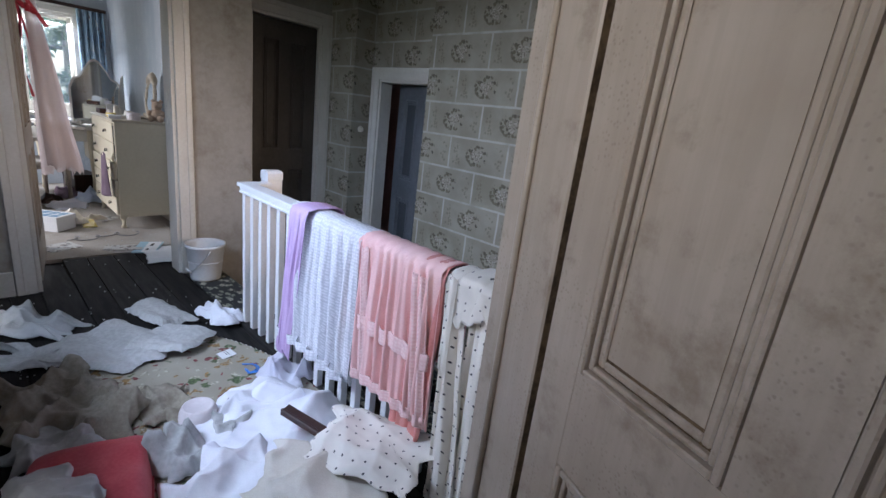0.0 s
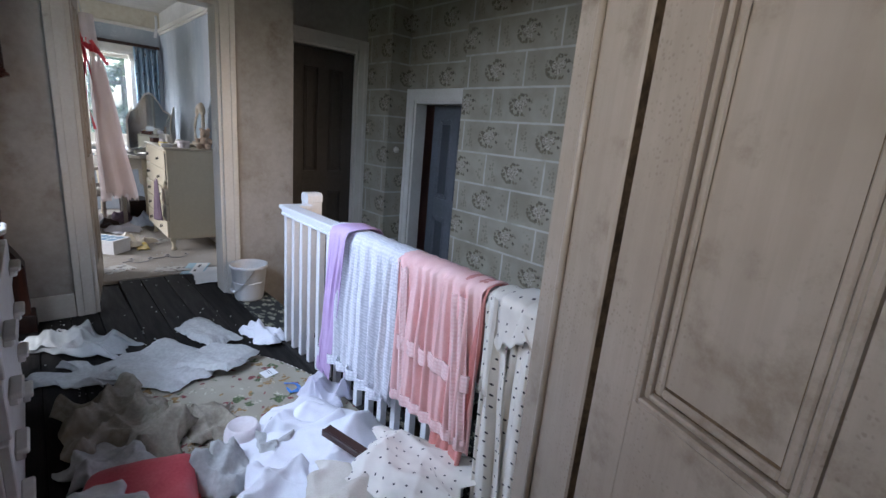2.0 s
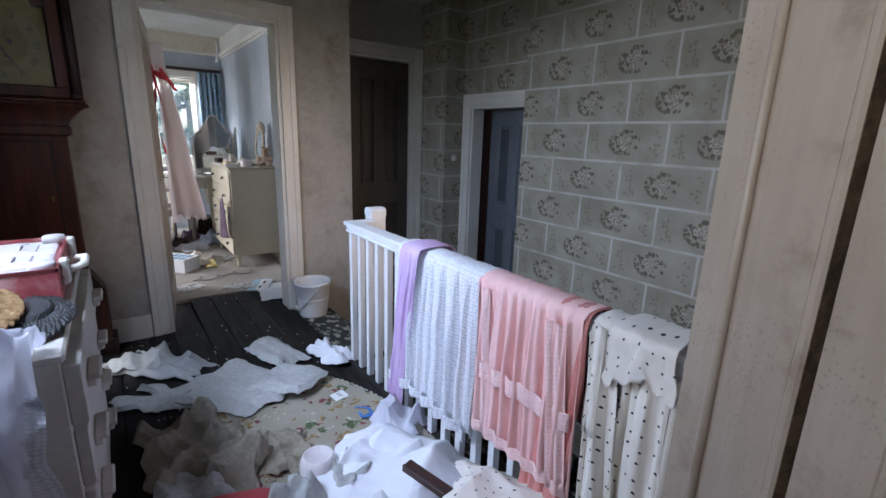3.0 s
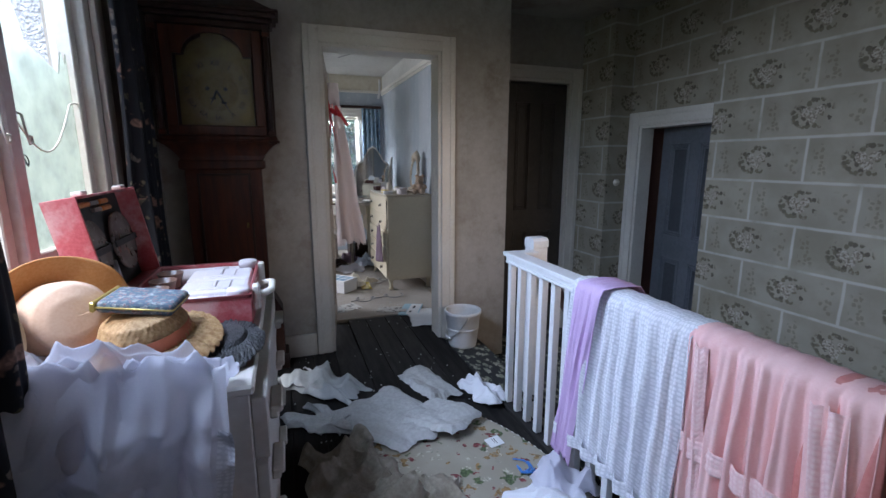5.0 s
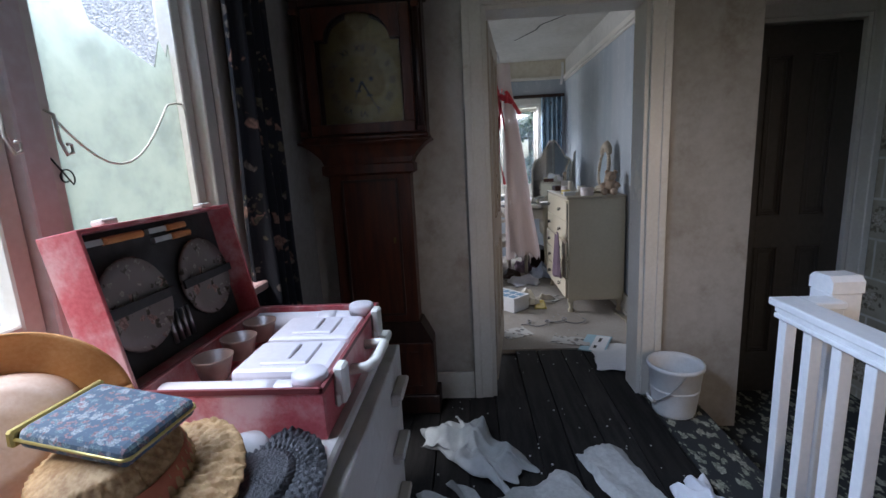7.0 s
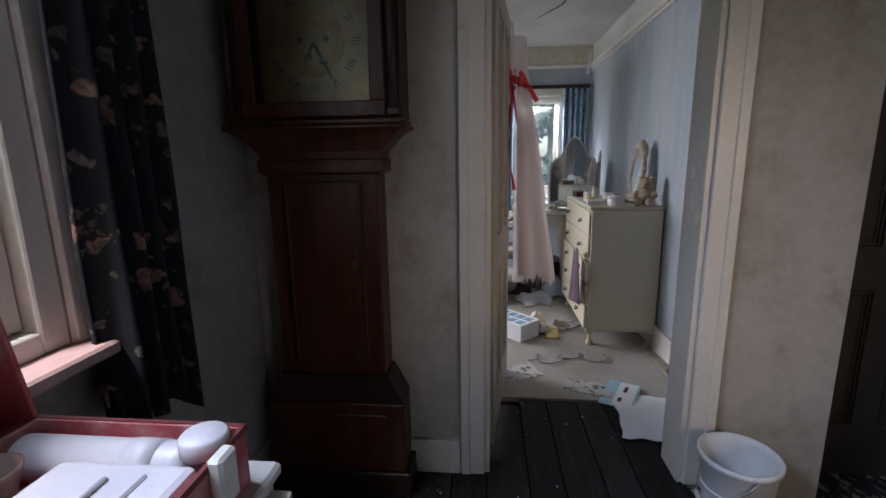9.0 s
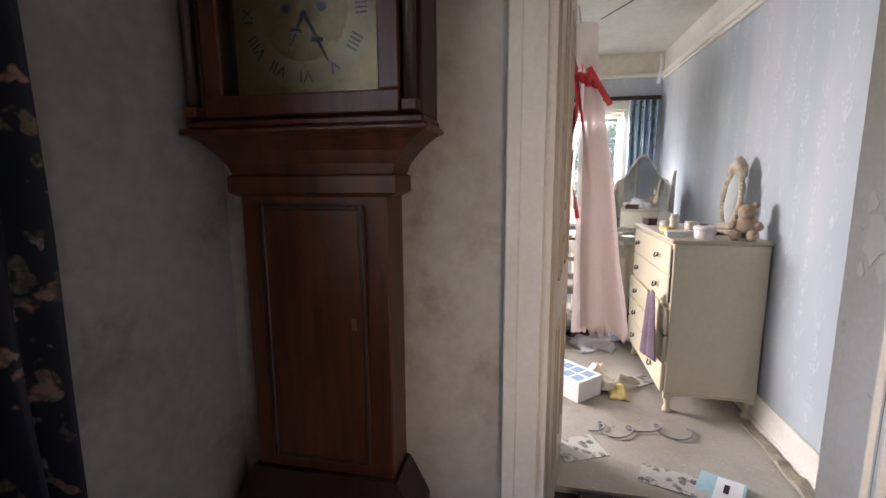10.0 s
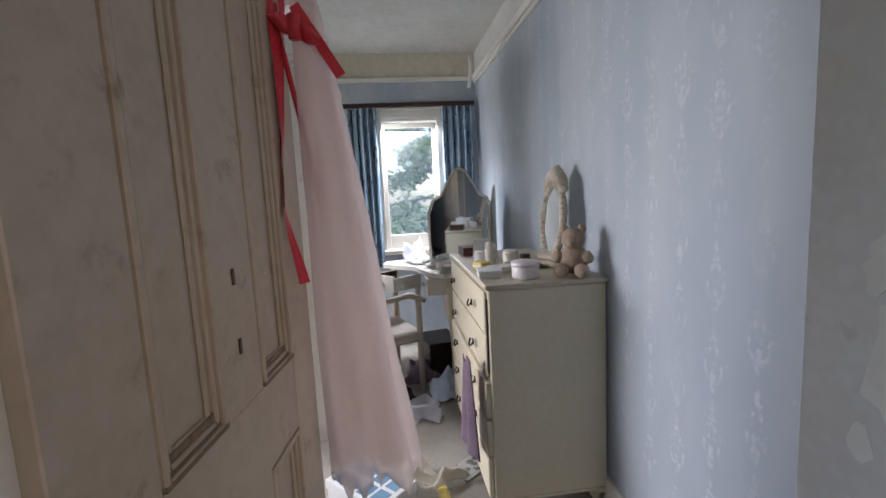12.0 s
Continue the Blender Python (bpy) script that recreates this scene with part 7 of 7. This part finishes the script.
crumple("blue_cloth", "crumpled pale blue cloth on the bedroom floor", "cloth", -5.98, 0.84, 0.26, 0.20, 0, 0.10, 8.4, surface("pale_blue_cotton", (0.42, 0.50, 0.66), (0.62, 0.68, 0.78), 0.9, 5, 150), dome=0.05)
crumple("plastic_bag", "cloudy plastic bag on the bedroom floor", "plastic bag", -5.75, 0.62, 0.30, 0.26, 20, 0.06, 9.4, NET, ragged=0.2)
crumple("dark_cloth", "crumpled dark cloth under the dressing table", "cloth", -6.30, 0.72, 0.30, 0.24, 0, 0.08, 10.4, PURPLE_CLOTH, dome=0.03)
crumple("dark_cloth", "crumpled dark cloth beside the armchair", "cloth", -5.98, 0.52, 0.26, 0.20, 40, 0.06, 14.4, MAHOGANY_DARK, dome=0.02)
simple("brown_suitcase", "dark brown box under the dressing table", "box", pose(-6.45, 0.86, 0.004, 0, 0, 12), [("body", box(-0.16, 0.16, -0.12, 0.12, 0, 0.22, 0.008), MAHOGANY_DARK, False), ("lid", box(-0.163, 0.163, -0.123, 0.123, 0.20, 0.235, 0.006), MAHOGANY_DARK, False)])
simple("magazine", "creased printed leaflet on the carpet", "leaflet", pose(-4.34, 0.41, 0.007, 0, 2, 25), [("page", box(-0.085, 0.085, -0.11, 0.11, 0, 0.003), PRINT, False)])
simple("magazine", "creased printed leaflet on the carpet", "leaflet", pose(-4.17, 0.78, 0.007, 2, 0, -20), [("page", box(-0.07, 0.07, -0.13, 0.13, 0, 0.003), PRINT, False)])
bkl = thing("booklet", pose(-4.10, 0.93, 0.010, 3, -2, 62), "pale blue booklet with a white label panel on the carpet", "booklet")
part("cover", box(-0.085, 0.085, -0.13, 0.13, 0, 0.006, 0.001), BLUE_COVER, bkl)
part("label_panel", box(-0.02, 0.075, -0.12, 0.12, 0.006, 0.0072), PAPER, bkl)
part("print_bar", box(0.0, 0.02, -0.08, -0.04, 0.0072, 0.0078), BLACK, bkl)
part("print_bar", box(0.01, 0.03, 0.02, 0.08, 0.0072, 0.0078), BLACK, bkl)
crumple("paper_sheet", "large white sheet of paper on the floorboards by the door", "paper", -3.90, 1.02, 0.30, 0.42, 80, 0.012, 17.0, PAPER, ragged=0.05, nu=24, nv=24)
simple("magazine", "printed magazine page beside the chest", "leaflet", pose(-5.16, 0.85, 0.008, 0, 0, 40), [("page", box(-0.06, 0.06, -0.09, 0.09, 0, 0.003), PRINT, False)])
cb = thing("cable", pose(-4.55, 0.72, 0.010), "grey electric cable looped on the carpet", "cable")
part("cord", tube([((0.05 + 0.02 * math.sin(k * 0.05)) * math.cos(k * 0.13) + 0.03 * math.sin(k * 0.04), -0.25 + 0.0029 * k + 0.045 * math.sin(k * 0.13), 0.003 + 0.003 * math.sin(k * 0.13)) for k in range(170)], 0.0042, 6), surface("grey_flex", (0.20, 0.19, 0.20), (0.28, 0.27, 0.28), 0.6), cb, smooth=True)
crumple("plaster_debris", "fallen plaster and scraps along the skirting", "debris", -4.35, 1.285, 0.66, 0.06, 0, 0.02, 19.0, TISSUE_BROWN, ragged=0.25)
random.seed(31)
deb = bmesh.new()
for k in range(240):
    x = random.uniform(-3.4, -1.2) if k < 150 else random.uniform(-5.9, -3.7)
    y = random.uniform(-0.1, 0.95) if k < 150 else random.uniform(0.35, 1.25)
    s = random.uniform(0.0015, 0.004)
    box(x - s, x + s, y - s, y + s, 0.004, 0.004 + s, 0, deb)
tagged(part("floor_debris", deb, TISSUE), "small scraps of plaster and paper on the floors", "debris", "", "stuff")

# ---- outside: quoins, tree, hedge ----
random.seed(41)
for b in range(-9, 14):
    if b % 2:
        continue
    z = 1.03 + 0.222 * b
    for c in range(3):
        wlen = 0.22 + 0.02 * (b % 3)
        zc = z + c * 0.074
        if c == 1:
            part("brick", box(-0.04, 0.006, -0.10, -0.10 + wlen, zc, zc + 0.066, 0.003), BRICK, wing)
        else:
            part("brick", box(-0.04, 0.006, -0.10, -0.10 + wlen * 0.45, zc, zc + 0.066, 0.003), BRICK, wing)
            part("brick", box(-0.04, 0.006, -0.10 + wlen * 0.45 + 0.01, -0.10 + wlen, zc, zc + 0.066, 0.003), BRICK, wing)
    part("mortar_bed", box(-0.04, 0.0035, -0.099, -0.10 + wlen + 0.006, z - 0.008, z + 0.222), MORTAR, wing)
part("wing_end", box(-1.5, -0.05, -0.06, 0.0, -3.0, 3.2), PEBBLEDASH, wing)


def conifer(at, h, r, seed, n, label):
    e = thing("conifer", at, label, "tree")
    rnd = random.Random(seed)
    part("trunk", tube([(0, 0, 0), (0.05, 0.03, h * 0.5), (0, 0, h * 0.97)], 0.18, 10, taper=0.15), BARK, e, smooth=True)
    limbs = bmesh.new()
    vs, fs = [], []
    for k in range(46):
        z = h * (0.08 + 0.9 * k / 46)
        a = k * 2.4
        rr = r * (1 - 0.85 * k / 46) * rnd.uniform(0.75, 1.1)
        tip = Vector((rr * math.cos(a), rr * math.sin(a), z - 0.16 * rr))
        tube([(0, 0, z), tuple(tip * 0.5 + Vector((0, 0, z * 0.5 + 0.05))), tuple(tip)], 0.035, 5, limbs, 0.3)
        for j in range(n):
            s = rnd.uniform(0.25, 1.08)
            c = Vector((0, 0, z)).lerp(tip, s) + Vector((rnd.gauss(0, 0.12), rnd.gauss(0, 0.12), rnd.gauss(-0.06, 0.10)))
            d = Vector((rnd.gauss(0, 1), rnd.gauss(0, 1), rnd.gauss(-0.5, 0.6))).normalized()
            sd = d.cross(Vector((rnd.gauss(0, 1), rnd.gauss(0, 1), rnd.gauss(0, 1)))).normalized()
            l, wv = rnd.uniform(0.10, 0.20), rnd.uniform(0.025, 0.05)
            i0 = len(vs)
            vs += [c, c + d * l * 0.5 + sd * wv, c + d * l, c + d * l * 0.5 - sd * wv]
            fs.append((i0, i0 + 1, i0 + 2, i0 + 3))
    part("limbs", limbs, BARK, e)
    me = bpy.data.meshes.new("crown")
    me.from_pydata([tuple(v) for v in vs], [], fs)
    me.materials.append(LEAVES)
    o = new("crown", me)
    o.parent = e
    return e


conifer(pose(-12.2, 1.6, -3.0), 9.0, 3.0, 3, 420, "tall conifer with drooping green branches outside the bedroom")
conifer(pose(-13.5, -2.6, -3.0), 8.0, 2.8, 4, 220, "tall conifer with drooping green branches outside the bedroom")
conifer(pose(-14.0, 5.0, -3.0), 8.5, 2.8, 5, 200, "tall conifer with drooping green branches outside the bedroom")
conifer(pose(-6.5, -9.5, -3.0), 7.0, 2.8, 6, 220, "green conifer beyond the house's wing")
setting("ground_west", box(-160, -7.4, -6.0, 60, -3.2, -3.0), GRASS, "grass outside the bedroom")
